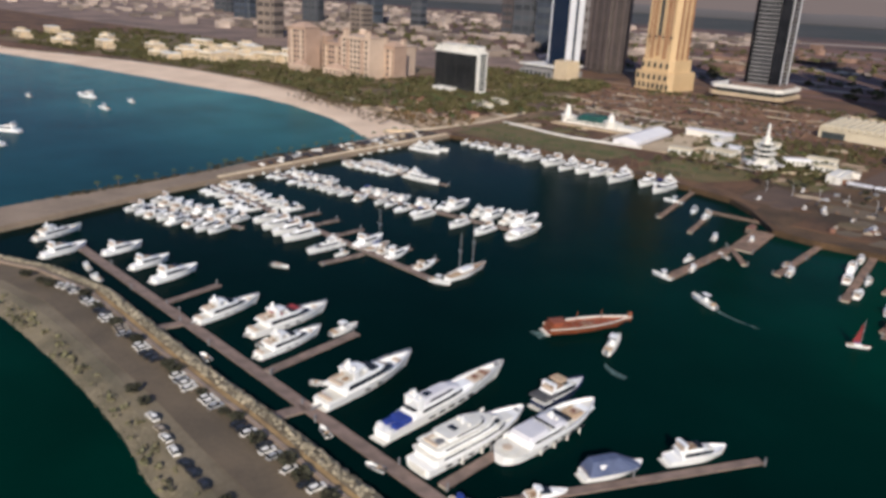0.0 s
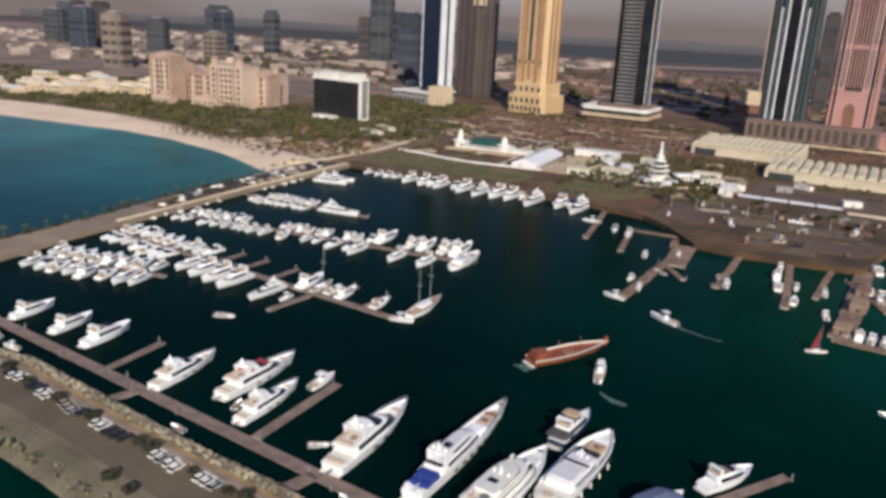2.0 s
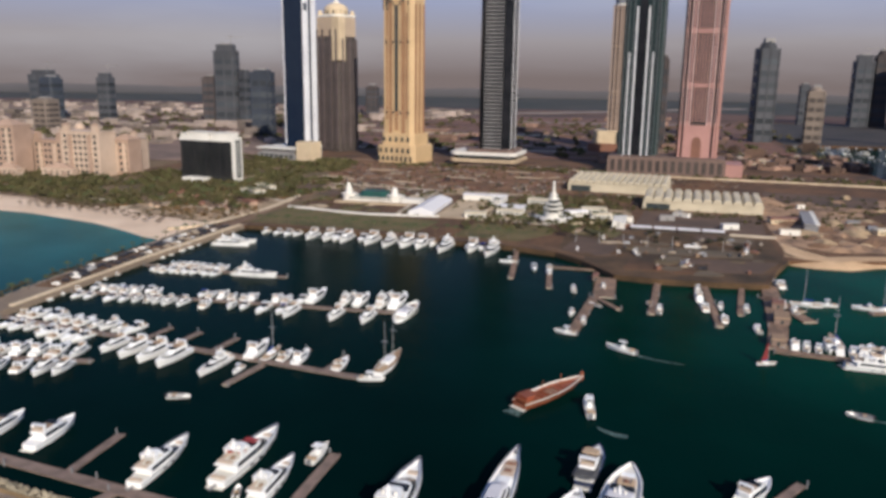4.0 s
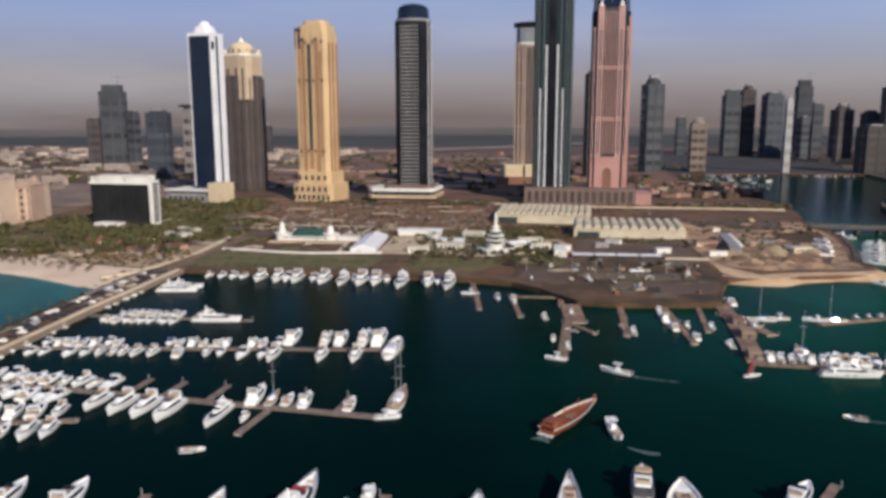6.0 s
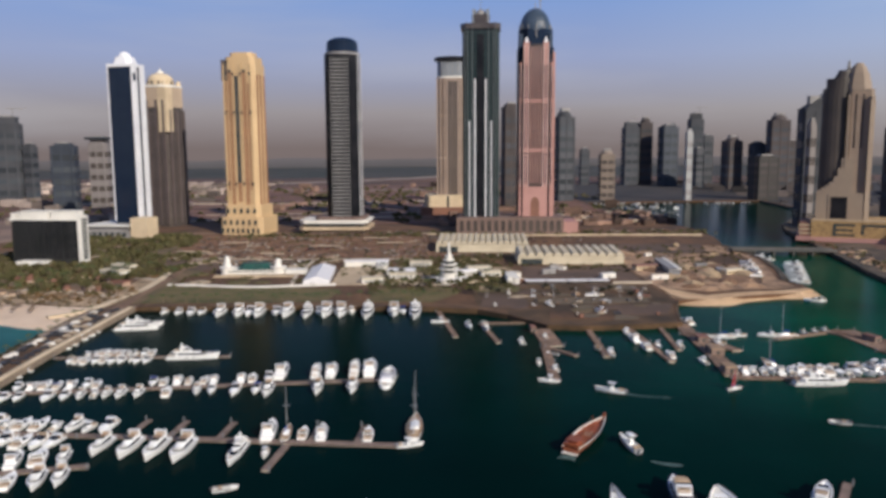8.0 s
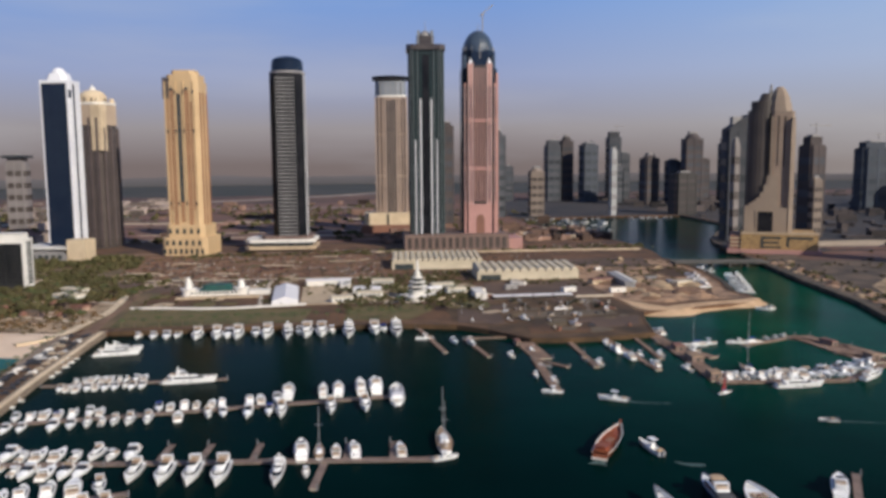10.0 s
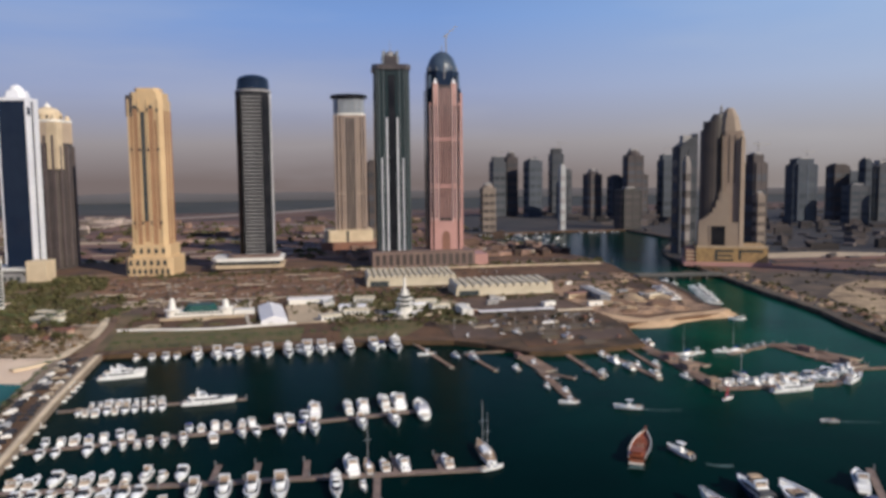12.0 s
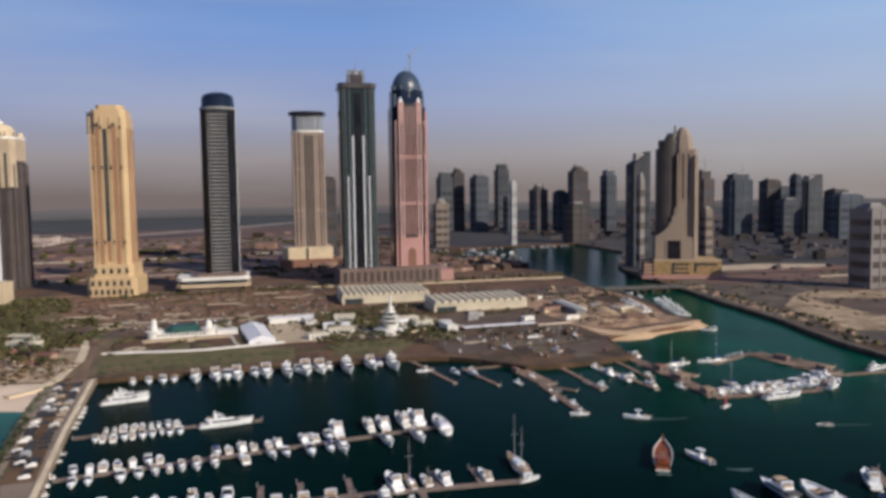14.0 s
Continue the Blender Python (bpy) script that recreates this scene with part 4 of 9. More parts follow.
def rose_tower():
    t = thing("tower", pose(-33, 1018, 3, 0, 0, -4), "rose stone tower with a blue glass dome and crane", "tower")
    part("core", slab(rect(46, 42, 7), 0, 246), BLUE_GLASS, t, "dark blue glass core")
    floors(t, rect(46, 42, 7), 30, 244, 56, BLACK_GLASS, 1.006, 0.4)
    part("centre_bay", boxes((-8, 8, -21.8, -20, 20, 236)), SMOKE_GLASS, t, "brown glass central window bay")
    for k in range(5):
        pier(t, -6.4 + k * 3.2, -22.4, 1.0, 1.2, 66, 246, ROSE_STONE, "mullion")
    part("upper_bay", boxes((-8.2, 8.2, -22.9, -20, 206, 250)), SMOKE_GLASS, t, "brown glass upper bay")
    for z in (108.5, 173.5):
        part("spandrel", boxes((-8, 8, -22.6, -21.4, z, z + 4.5)), ROSE_STONE, t)
    for a, w, z1 in ((-12.2, 7.0, 252), (12.2, 7.0, 252), (-19.5, 2.6, 226), (19.5, 2.6, 226)):
        pier(t, a, -21.4, w, 3.2, 20, z1, ROSE_STONE, label="rose stone pier")
        for dx in (-w * 0.36, w * 0.36):
            pier(t, a + dx, -23.2, w * 0.16, 0.7, 62, z1 - 4, PALE_ROSE, "pier_edge", "pale pink pier edge")
    for a, w in ((-13.6, 1.1), (-10.8, 1.1), (13.6, 1.1), (10.8, 1.1), (-19.5, 0.9), (19.5, 0.9)):
        for z0, z1 in ((66, 108), (114, 173), (179, 222)):
            part("window_slot", boxes((a - w / 2, a + w / 2, -23.3, -22.6, z0, z1)), BLUE_GLASS, t)
    for b, d in ((-14, 6.0), (0, 4.0), (14, 6.0)):
        pier(t, 23, b, 3.0, d, 20, 240, ROSE_STONE)
    for a in (-12.2, 12.2):
        part("pier_cap", boxes((a - 2.4, a + 2.4, -22.6, -17, 252, 259, 0, 1.8)), WHITE_CLAD, t)
    part("upper_shaft", slab(rect(44, 41, 11), 240, 270, 0.97), BLUE_GLASS, t, "blue glass upper shaft")
    for a in (-18.5, 18.5):
        part("shaft_corner", boxes((a - 2.2, a + 2.2, -18.5, 18.5, 246, 264, 0, 0.8)), DOME_GLASS, t)
    at_dome = part("dome", dome(bmesh.new(), 20.5, 268, 31, 24, 8), DOME_GLASS, t, "blue glass dome")
    for k in range(12):
        a = math.pi / 6 * k
        part("dome_rib", boxes((-0.45, 0.45, 19.4, 21.0, 258, 276)), GREY_CLAD, at_dome).matrix_basis = pose(0, 0, 0, 0, 0, math.degrees(a))
    part("arch_surround", boxes((-10, 10, -23.4, -17, 0, 62)), ROSE_STONE, t)
    arch = [(-5.5, 0)] + [(5.5 * math.cos(a), 30 + 8 * math.sin(a)) for a in np.linspace(0, math.pi, 12)]
    arch = [(-5.5, 6), (5.5, 6)] + arch[1:]
    part("arch", slab(arch, 0, 0.6), RUST, t, "tall rust-brown entrance arch").matrix_basis = pose(0, -23.2, 10, 90, 0, 0)
    part("crane_mast", boxes((5.4, 6.8, -0.7, 0.7, 290, 322)), GREY_CLAD, t)
    part("crane_cab", boxes((4.6, 7.6, -1.4, 1.4, 319, 322)), GREY_CLAD, t)
    jib = part("crane_jib", boxes((-5, 19, -0.5, 0.5, -0.6, 0.6)), GREY_CLAD, t)
    jib.matrix_basis = pose(6, 0, 322, 0, -40, 0)
    part("spire", slab(ring(0.7, 8), 298, 308, 0.3), GREY_CLAD, at_dome)
    return t


def stepped_tower():
    t = thing("tower", pose(331, 893, 3, 0, 0, -28), "sand-brown stepped tower with dark curved glass flank", "tower")
    part("core", slab([(x + 13, y) for x, y in rect(25, 40, 3)], 0, 182), STEP_STONE, t)
    for k in range(34):
        z = 62 + k * 3.5
        if k == 0:
            band = part("window_band", boxes((3, 21, -20.3, -19.6, 0, 0.7)), RESORT_WALL, t)
            band.matrix_basis = pose(0, 0, z)
        else:
            share("window_band", band, t, pose(0, 0, z))
    # a dark curved shaft fills the west of the front above the steps
    flank = part("flank", slab([(x - 10, y - 3) for x, y in ring(16, 20, 15)], 50, 184), FLANK, t, "dark curved window shaft")
    part("flank_top", slab([(x * 0.86 - 9, y * 0.86 - 3) for x, y in ring(16, 20, 15)], 184, 196), FLANK, flank)
    part("flank_cap", slab([(x * 0.6 - 6, y * 0.6 - 2) for x, y in ring(16, 20, 15)], 196, 206, 0.7), FLANK, flank)
    for a in (-23, -17, -10, -4):
        pier(t, a, -17.4 + abs(a + 10) * 0.5, 0.9, 1.4, 58, 182, SMOKE_GLASS, "shaft_rib")
    part("base", boxes((-27, 26, -25, 18, 0, 58)), STEP_STONE, t, "broad stone base")
    for k, (x, z0, z1) in enumerate(((-26, 58, 61), (-22, 61, 64), (-18, 64, 67), (-14, 67, 71), (-10, 71, 78), (-6, 78, 88), (-3, 88, 100))):
        part("step", boxes((x, 10, -24.6 + k * 0.6, 0, z0, z1)), STEP_STONE, t)
    pier(t, 1.2, -20.6, 2.6, 2.4, 58, 176, STEP_STONE)
    part("edge_fin", boxes((22.0, 26.6, -26, -14, 0, 168)), BEIGE_STONE, t, "pale corner fin")
    part("fin_cap", boxes((22.6, 26.0, -25, -15, 168, 174)), BEIGE_STONE, t)
    for a in (8, 15):
        part("slot", boxes((a - 0.7, a + 0.7, -20.6, -19.8, 112, 176)), SHADE_STONE, t)
    for z0, z1, q, top in ((182, 192, 0.96, 0.9), (192, 202, 0.84, 0.84), (202, 210, 0.66, 0.7), (210, 214, 0.4, 0.6)):
        part("shoulder", slab([(x * q, y * q) for x, y in rect(29, 38, 8)], z0, z1, top), STEP_STONE, t).matrix_basis = pose(9, 0, 0)
    part("spire", slab(rect(5, 5, 1), 205, 218, 0.3), GREY_CLAD, t).matrix_basis = pose(-1, -2, 0)
    part("portal", boxes((-12, 5, -25.5, -24.2, 26.5, 53)), BLACK_GLASS, t, "tall dark portal opening")
    part("portal_frame", boxes((-14, -12.02, -26, -24.2, 26.5, 55), (5.02, 7, -26, -24.2, 26.5, 55), (-12, 5, -26, -24.2, 53.02, 55)), STEP_STONE, t)
    part("podium", boxes((-30, 54, -44, 40, 0, 26)), OCHRE, t, "orange-cream podium block")
    part("podium_ledge", boxes((-45, 58, -48, 42, 0, 5)), ROSE_STONE, t, "pinkish ledge round the podium")
    part("podium_wing", boxes((-42, -30.02, -42, 36, 0, 22)), RUST, t, "banded rust-brown podium wing")
    for z in (8, 13, 18):
        part("wing_band", boxes((-42.5, -30.02, -42.6, -41.8, z, z + 2)), PALE_SAND, t)
    part("podium_parapet", boxes((-30.4, 54.4, -44.4, -43.4, 25, 27.4)), PALE_SAND, t)
    for x0, x1, z0, z1 in ((-8, -5, 7, 22), (-5, 14, 19, 22), (-5, 12, 13, 15.4), (-5, 14, 7, 9.4), (20, 48, 19, 22), (20, 23, 9, 19)):
        part("podium_window", boxes((x0 + 0.02, x1 - 0.02, -44.3, -43.6, z0, z1)), DARK_WINDOW, t)
    return t


white_tower()
domed_tower()
gold_tower().scale = (0.9, 1.03, 1.0)
black_tower().scale = (0.96, 1.02, 1.0)
disc_tower()
striped_tower()
rose_tower().scale = (1.05, 1.05, 1.0)
stepped_tower().scale = (1.08, 0.84, 0.995)
podium = thing("podium", pose(-70, 1000, 3, 0, 0, -3), "long brown shared podium below twin towers", "podium")
part("body", boxes((-70, 72, -26, 40, 0, 22)), PODIUM_STONE, podium)
part("wing", boxes((72.1, 92, -20, 34, 0, 16)), ROSE_STONE, podium)
for k in range(15):
    part("bay", boxes((-66 + k * 9.2, -61 + k * 9.2, -26.4, -25, 4, 18)), SMOKE_GLASS, podium)


def far_tower(x0, x1, y, h, style, top, label):
    """A tower of the distant skyline: shaft, storey bands, corner piers and a crown."""
    w = x1 - x0
    d = min(w, 46) * 0.9
    t = thing("tower", pose((x0 + x1) / 2, y + d / 2, 3, 0, 0, random.uniform(-14, 14)), label, "tower", "distant towers")
    # "shade" puts the darkness of an unlit side into the wall colour
    wall, glass = {"brown": (FAR_BROWN, FAR_TOWER), "navy": (FAR_NAVY, FAR_GLASS), "grey": (FAR_TOWER, FAR_GLASS), "sand": (FAR_SAND, SMOKE_GLASS), "pale": (FAR_PALE, SMOKE_GLASS), "shade": (SHADE_STONE, FAR_BROWN), "white": (PALE_FAR, GREY_CLAD)}[style]
    out = rect(w * 0.92, d * 0.92, w * 0.12)
    body = h * (0.92 if top != "flat" else 0.97)
    part("shaft", slab(out, 0, body), wall, t)
    floors(t, out, body * 0.08, body * 0.96, max(5, int(body / 25)), glass, 1.012, 0.45, "storey_band")
    part("plant_room", boxes((-w * 0.18, w * 0.22, -d * 0.2, d * 0.2, body, h + 3)), GREY_CLAD, t)
    for a in (-0.36, 0.0, 0.36):
        part("pier", boxes((w * a - w * 0.03, w * a + w * 0.03, -d * 0.48, d * 0.48, 0, body * 0.98)), wall, t)
    if top == "flat":
        part("crown", slab(rect(w * 0.6, d * 0.6), body, h), wall, t)
    elif top == "dome":
        part("crown", dome(bmesh.new(), w * 0.36, body, h - body, 14, 4), wall, t)
    elif top == "slope":
        bm = boxes((-w * 0.45, w * 0.42, -d * 0.42, d * 0.42, body - 2, h + 6))
        for v in bm.verts:
            if v.co.x < 0 and v.co.z > body:
                v.co.z = body + 1
                v.co.x += w * 0.1
        part("crown", bm, wall, t)
    elif top == "crane":
        part("crown", slab(rect(w * 0.7, d * 0.5), body, h), wall, t)
        part("crane_mast", boxes((w * 0.2, w * 0.2 + 1.4, 0, 1.4, h * 0.9, h + 22)), GREY_CLAD, t)
        part("crane_jib", boxes((w * 0.2 - 12, w * 0.2 + 30, 0.2, 1.2, h + 17, h + 18.6)), GREY_CLAD, t)
    elif top == "cap":
        part("crown", slab(rect(w * 1.08, d * 1.08), h - 5, h), FAR_GLASS, t)
        part("neck", slab(rect(w * 0.7, d * 0.7), body, h - 5), wall, t)


FAR = [  # west and east edge, south front, height
    (96, 140, 1585, 193, "grey", "dome"), (-30, 4, 1450, 198, "brown", "flat"), (-88, -64, 1400, 158, "brown", "flat"),
    (196, 232, 1600, 108, "sand", "dome"), (418, 470, 2250, 186, "grey", "crane"), (472, 515, 2270, 202, "brown", "dome"),
    (510, 568, 2190, 176, "navy", "flat"), (620, 667, 2260, 212, "grey", "crane"), (560, 600, 2330, 180, "navy", "slope"),
    (376, 391, 1586, 149, "white", "flat"), (622, 672, 1990, 140, "brown", "dome"), (676, 716, 1950, 124, "navy", "flat"),
    (700, 757, 1900, 195, "brown", "dome"), (752, 790, 2000, 140, "grey", "flat"), (820, 862, 1925, 181, "navy", "crane"),
    (346, 382, 1025, 181, "grey", "slope"), (340, 351, 1000, 149, "pale", "flat"), (490, 524, 1050, 155, "brown", "crane"), (494, 514, 1042, 92, "sand", "flat"),
    (968, 1054, 1570, 160, "navy", "crane"), (1190, 1246, 1690, 148, "brown", "flat"), (1202, 1229, 1600, 160, "navy", "flat"),
    (1240, 1318, 1610, 153, "grey", "slope"), (1134, 1240, 1400, 108, "navy", "flat"), (450, 490, 668, 102, "pale", "flat"),
    (1060, 1120, 1480, 96, "grey", "flat"), (1330, 1400, 1800, 130, "navy", "crane"), (1430, 1500, 1700, 118, "brown", "flat"),
    (690, 730, 2350, 150, "grey", "flat"), (880, 930, 2200, 130, "brown", "flat"), (300, 330, 2300, 110, "grey", "flat"),
    (560, 590, 2050, 110, "grey", "flat"), (780, 830, 1700, 84, "navy", "flat"),
    (-1140, -1078, 1707, 188, "grey", "crane"), (-1178, -1136, 1715, 112, "brown", "flat"), (-1074, -1048, 1715, 128, "grey", "flat"),
    (-852, -808, 1359, 126, "navy", "flat"), (-842, -803, 1500, 139, "pale", "cap"), (520, 582, 1580, 94, "shade", "flat"), (-936, -897, 2230, 92, "brown", "dome"),
    (-1560, -1512, 1600, 106, "navy", "flat"), (-1440, -1402, 1660, 116, "grey", "crane"), (-2300, -2236, 1700, 112, "grey", "flat"),
    (-2520, -2450, 1900, 124, "brown", "crane"), (-1330, -1286, 1320, 64, "sand", "flat"), (-1292, -1246, 1020, 100, "sand", "flat"),
    (-1669, -1580, 1678, 122, "grey", "crane"), (-1794, -1730, 1342, 102, "navy", "flat"), (-1898, -1856, 1500, 118, "brown", "flat"),
    (-1700, -1642, 1500, 82, "grey", "flat"), (-2100, -2030, 1500, 90, "grey", "flat"),
]
LOOKS = {"navy": "slate blue hazy tower with dark storey bands", "brown": "brown hazy tower with grey storey bands", "grey": "grey concrete tower on the skyline", "sand": "sand-coloured tower with brown window bands", "pale": "pale grey slab tower with window bands", "shade": "brown block beside the canal, coloured dark as its shaded side, with grey bands", "white": "slim white tower with grey bands"}
ENDS = {"flat": "and flat roof", "dome": "and rounded top", "slope": "and sloping top", "crane": "and a crane", "cap": "and overhanging cap"}
for x0, x1, y, h, style, top in FAR:
    far_tower(x0, x1, y, h, style, top, LOOKS[style] + " " + ENDS[top])

# low town blocks behind the towers, too many to count
rng = random.Random(7)
bm = bmesh.new()
verts, faces = [], []


def block(x, y, w, d, h, a):
    c, s = math.cos(a), math.sin(a)
    k = len(verts)
    for z in (2.5, 3 + h):
        for u, v in ((-w, -d), (w, -d), (w, d), (-w, d)):
            verts.append((x + (u * c - v * s) / 2, y + (u * s + v * c) / 2, z))
    faces.extend([(k + 4, k + 5, k + 6, k + 7)] + [(k + j, k + (j + 1) % 4, k + 4 + (j + 1) % 4, k + 4 + j) for j in range(4)])


NEAR_TOWN = []
for k in range(1500):
    u = rng.random()
    if u < 0.45:
        x, y = rng.uniform(-2800, -640), rng.uniform(1080, 2600)
    elif u < 0.62:
        x, y = rng.uniform(-640, 180), rng.uniform(1230, 2400)
    else:
        x, y = rng.uniform(550, 2600), rng.uniform(780, 2600)
    if rng.random() < 0.8 and -640 < x < 180:
        continue
    w, d, h, a = rng.uniform(10, 50), rng.uniform(8, 28), rng.choice((4, 5, 6, 8, 10, 14)), radians(TURN) + rng.choice((0, 0.1, math.pi / 2))
    if -1900 < x < 1100 and y < 1480 and len(NEAR_TOWN) < 240:
        NEAR_TOWN.append((x, y, w, d, h, a))
    else:
        block(x, y, w, d, h, a)
me = bpy.data.meshes.new("town_blocks")
me.from_pydata(verts, [], faces)
me.materials.append(LOW_CITY)
me.materials.append(PALE_CITY)
me.materials.append(EAST_CITY)
for p in me.polygons:
    p.material_index = 1 if p.center.x < -640 else (2 if p.center.x > 300 else 0)
tagged(new("town_blocks", me), "scattered low pale town buildings", "buildings", kind="stuff")


def town_house(x, y, w, d, h, a):
    """A flat-roofed house with a parapet and a stair head on the roof."""
    bm = boxes((-0.5, 0.5, -0.5, 0.5, 0, 1), (-0.52, 0.52, -0.52, -0.46, 1.0, 1.08), (-0.52, 0.52, 0.46, 0.52, 1.0, 1.08), (-0.52, -0.49, -0.46, 0.46, 1.0, 1.08), (0.49, 0.52, -0.46, 0.46, 1.0, 1.08), (0.1, 0.3, -0.2, 0.2, 1.0, 1.3))
    tone, text = (PALE_HOUSE, "pale flat-roofed town house with roof parapet") if x < -640 else ((DULL_HOUSE, "dull brown flat-roofed house east of the canal") if x > 300 else (RED_HOUSE, "red-brown flat-roofed house behind the towers"))
    t = solid("town_house", bm, tone, pose(x, y, 2.9, 0, 0, math.degrees(a)), text, "house", "town houses")
    t.scale = (w, d, h)
    return t


# western house render is paled by painted haze too
PALE_HOUSE = material("haze-paled house render", (0.40, 0.32, 0.27), 0.9, other=(0.22, 0.175, 0.15), scale=0.6, fine=4, vary=0.6)
RED_HOUSE = material("red-brown house render", (0.24, 0.1485, 0.1092), 0.9, other=(0.11, 0.0684, 0.052), scale=0.6, fine=4, vary=0.7)
DULL_HOUSE = material("dull house render", (0.085, 0.068, 0.064), 0.9, other=(0.04, 0.036, 0.038), scale=0.6, fine=4, vary=0.7)
protos = {}
for x, y, w, d, h, a in NEAR_TOWN:
    zone = 0 if x < -640 else (2 if x > 300 else 1)
    if zone in protos:
        copy_thing(protos[zone], pose(x, y, 2.9, 0, 0, math.degrees(a))).scale = (w, d, h)
    else:
        protos[zone] = town_house(x, y, w, d, h, a)

# ---- boats ----


def hull(bm, L, B, H, rake=0.05, flare=0.86, stern=0.82, n=13, blunt=2.5, tuck=0.0):
    """A boat's hull from the stern at y 0 to the bow at y L, waterline at z 0; gives back its sheer line."""
    rows, sheer = [], []
    for k in range(n):
        s = (k / (n - 1)) ** (1.0 if not tuck else 1.25)
        b = B / 2 * (stern + (1 - stern) * min(s / 0.34, 1)) * (1 - max(0, (s - 0.44) / 0.56) ** blunt)
        if tuck and s < tuck:
            b *= 0.35 + 0.65 * math.sqrt(1 - (1 - s / tuck) ** 2)
        b = max(b, 0.05 * B)
        h = H * (0.78 + 0.06 * s + 0.3 * s * s)
        y = s * L * (1 - rake)
        yt = y + rake * L * s ** 3
        c = b * (flare - 0.4 * s ** 3)
        rows.append([bm.verts.new(v) for v in ((-b, yt, h), (-c, y, 0.12 * H), (0, y, -0.25 * H), (c, y, 0.12 * H), (b, yt, h))])
        sheer.append((b, yt, h))
    for a, c in zip(rows, rows[1:]):
        for j in range(4):
            bm.faces.new((a[j], a[j + 1], c[j + 1], c[j]))
    bm.faces.new(rows[0][::-1])
    bm.faces.new(rows[-1])
    return sheer


def deck(bm, sheer, drop=0.12, narrow=0.94):
    rows = [[bm.verts.new((sx * b * narrow, y * 0.995, h - drop)) for sx in (-1, 1)] for b, y, h in sheer]
    low = [[bm.verts.new((sx * b * narrow, y * 0.995, h - drop - 0.15)) for sx in (-1, 1)] for b, y, h in sheer]
    for k in range(len(rows) - 1):
        bm.faces.new((rows[k][0], rows[k][1], rows[k + 1][1], rows[k + 1][0]))
        bm.faces.new((low[k][1], low[k][0], low[k + 1][0], low[k + 1][1]))
    return bm


def house(bm, y0, y1, w, z0, z1, front=1.0, back=0.3, side=0.25, nose=0.55):
    """A deckhouse with a rounded nose, leaning walls and an eased roof edge."""
    a = w / 2
    ym = y0 + (y1 - y0) * 0.6

    def outline(b, ya, yb, yc):
        cut = b * 0.14
        pts = [(-b + cut, ya), (b - cut, ya), (b, ya + cut)]
        for k in range(7):
            th = math.pi * k / 6
            c, s = math.cos(th), math.sin(th)
            r = 0.55 + 0.35 * (1 - nose)
            pts.append((b * math.copysign(abs(c) ** r, c), yb + (yc - yb) * s ** 0.85))
        return pts + [(-b, ya + cut)]

    h = z1 - z0
    ease = min(0.22, h * 0.3)
    b = a - side
    rings = [(outline(a, y0, ym, y1), z0), (outline(b, y0 + back, ym - front * 0.3, y1 - front), z1 - ease), (outline(b - ease, y0 + back + ease, ym - front * 0.3, y1 - front - ease * 1.5), z1)]
    rows = [[bm.verts.new((x, y, z)) for x, y in pts] for pts, z in rings]
    bm.faces.new(rows[0][::-1])
    bm.faces.new(rows[-1])
    n = len(rows[0])
    for lo, hi in zip(rows, rows[1:]):
        for k in range(n):
            bm.faces.new((lo[k], lo[(k + 1) % n], hi[(k + 1) % n], hi[k]))
    return bm


def boat_house(*args, **kw):
    return house(bmesh.new(), *args, **kw)


def bulwark(sheer, up, thick, y_from=0.0):
    """A raised rim of some thickness along both sides of the deck."""
    bm = bmesh.new()
    for sx in (-1, 1):
        last = None
        for b, y, h in sheer:
            if y < y_from:
                continue
            i = max(b - thick, b * 0.2)
            now = [bm.verts.new(p) for p in ((sx * b, y, h - 0.02), (sx * b * 1.01, y, h + up), (sx * i, y, h + up), (sx * i, y, h - 0.25))]
            if last:
                for j in range(4):
                    bm.faces.new((last[j], last[(j + 1) % 4], now[(j + 1) % 4], now[j]))
            else:
                bm.faces.new(now)
            last = now
        bm.faces.new(last[::-1])
    return bm


def hull_parts(t, L, B, H, hull_mat, deck_mat, rim=0.0, **kw):
    bm = bmesh.new()
    sheer = hull(bm, L, B, H, **kw)
    shell = part("hull", bm, hull_mat, t)
    part("deck", deck(bmesh.new(), sheer), deck_mat, t)
    if rim:
        part("bulwark", bulwark(sheer, rim, 0.3, L * 0.12), hull_mat, t)
    return sheer, shell


def rail(t, sheer, y_from, mat=None, rise=0.9):
    """A bow rail of thin bars that follows the sheer."""
    bm = bmesh.new()
    pts = [(b * 0.95, y, h + rise) for b, y, h in sheer if y > y_from]
    line = [(-x, y, z) for x, y, z in pts] + [(x, y, z) for x, y, z in pts[::-1]]
    r = 0.07
    for p, q in zip(line, line[1:]):
        d = (Vector(q) - Vector(p))
        s = Vector((-d.y, d.x, 0)).normalized() * r if d.xy.length > 1e-4 else Vector((r, 0, 0))
        vs = [bm.verts.new(Vector(p) + s), bm.verts.new(Vector(q) + s), bm.verts.new(Vector(q) - s), bm.verts.new(Vector(p) - s)]
        up = [bm.verts.new(v.co + Vector((0, 0, 0.14))) for v in vs]
        bm.faces.new(vs)
        bm.faces.new(up)
        for k in range(4):
            bm.faces.new((vs[k], vs[(k + 1) % 4], up[(k + 1) % 4], up[k]))
    for p in line[::2]:
        box(bm, p[0] - 0.05, p[0] + 0.05, p[1] - 0.05, p[1] + 0.05, p[2] - rise, p[2])
    part("bow_rail", bm, mat or STEEL, t)


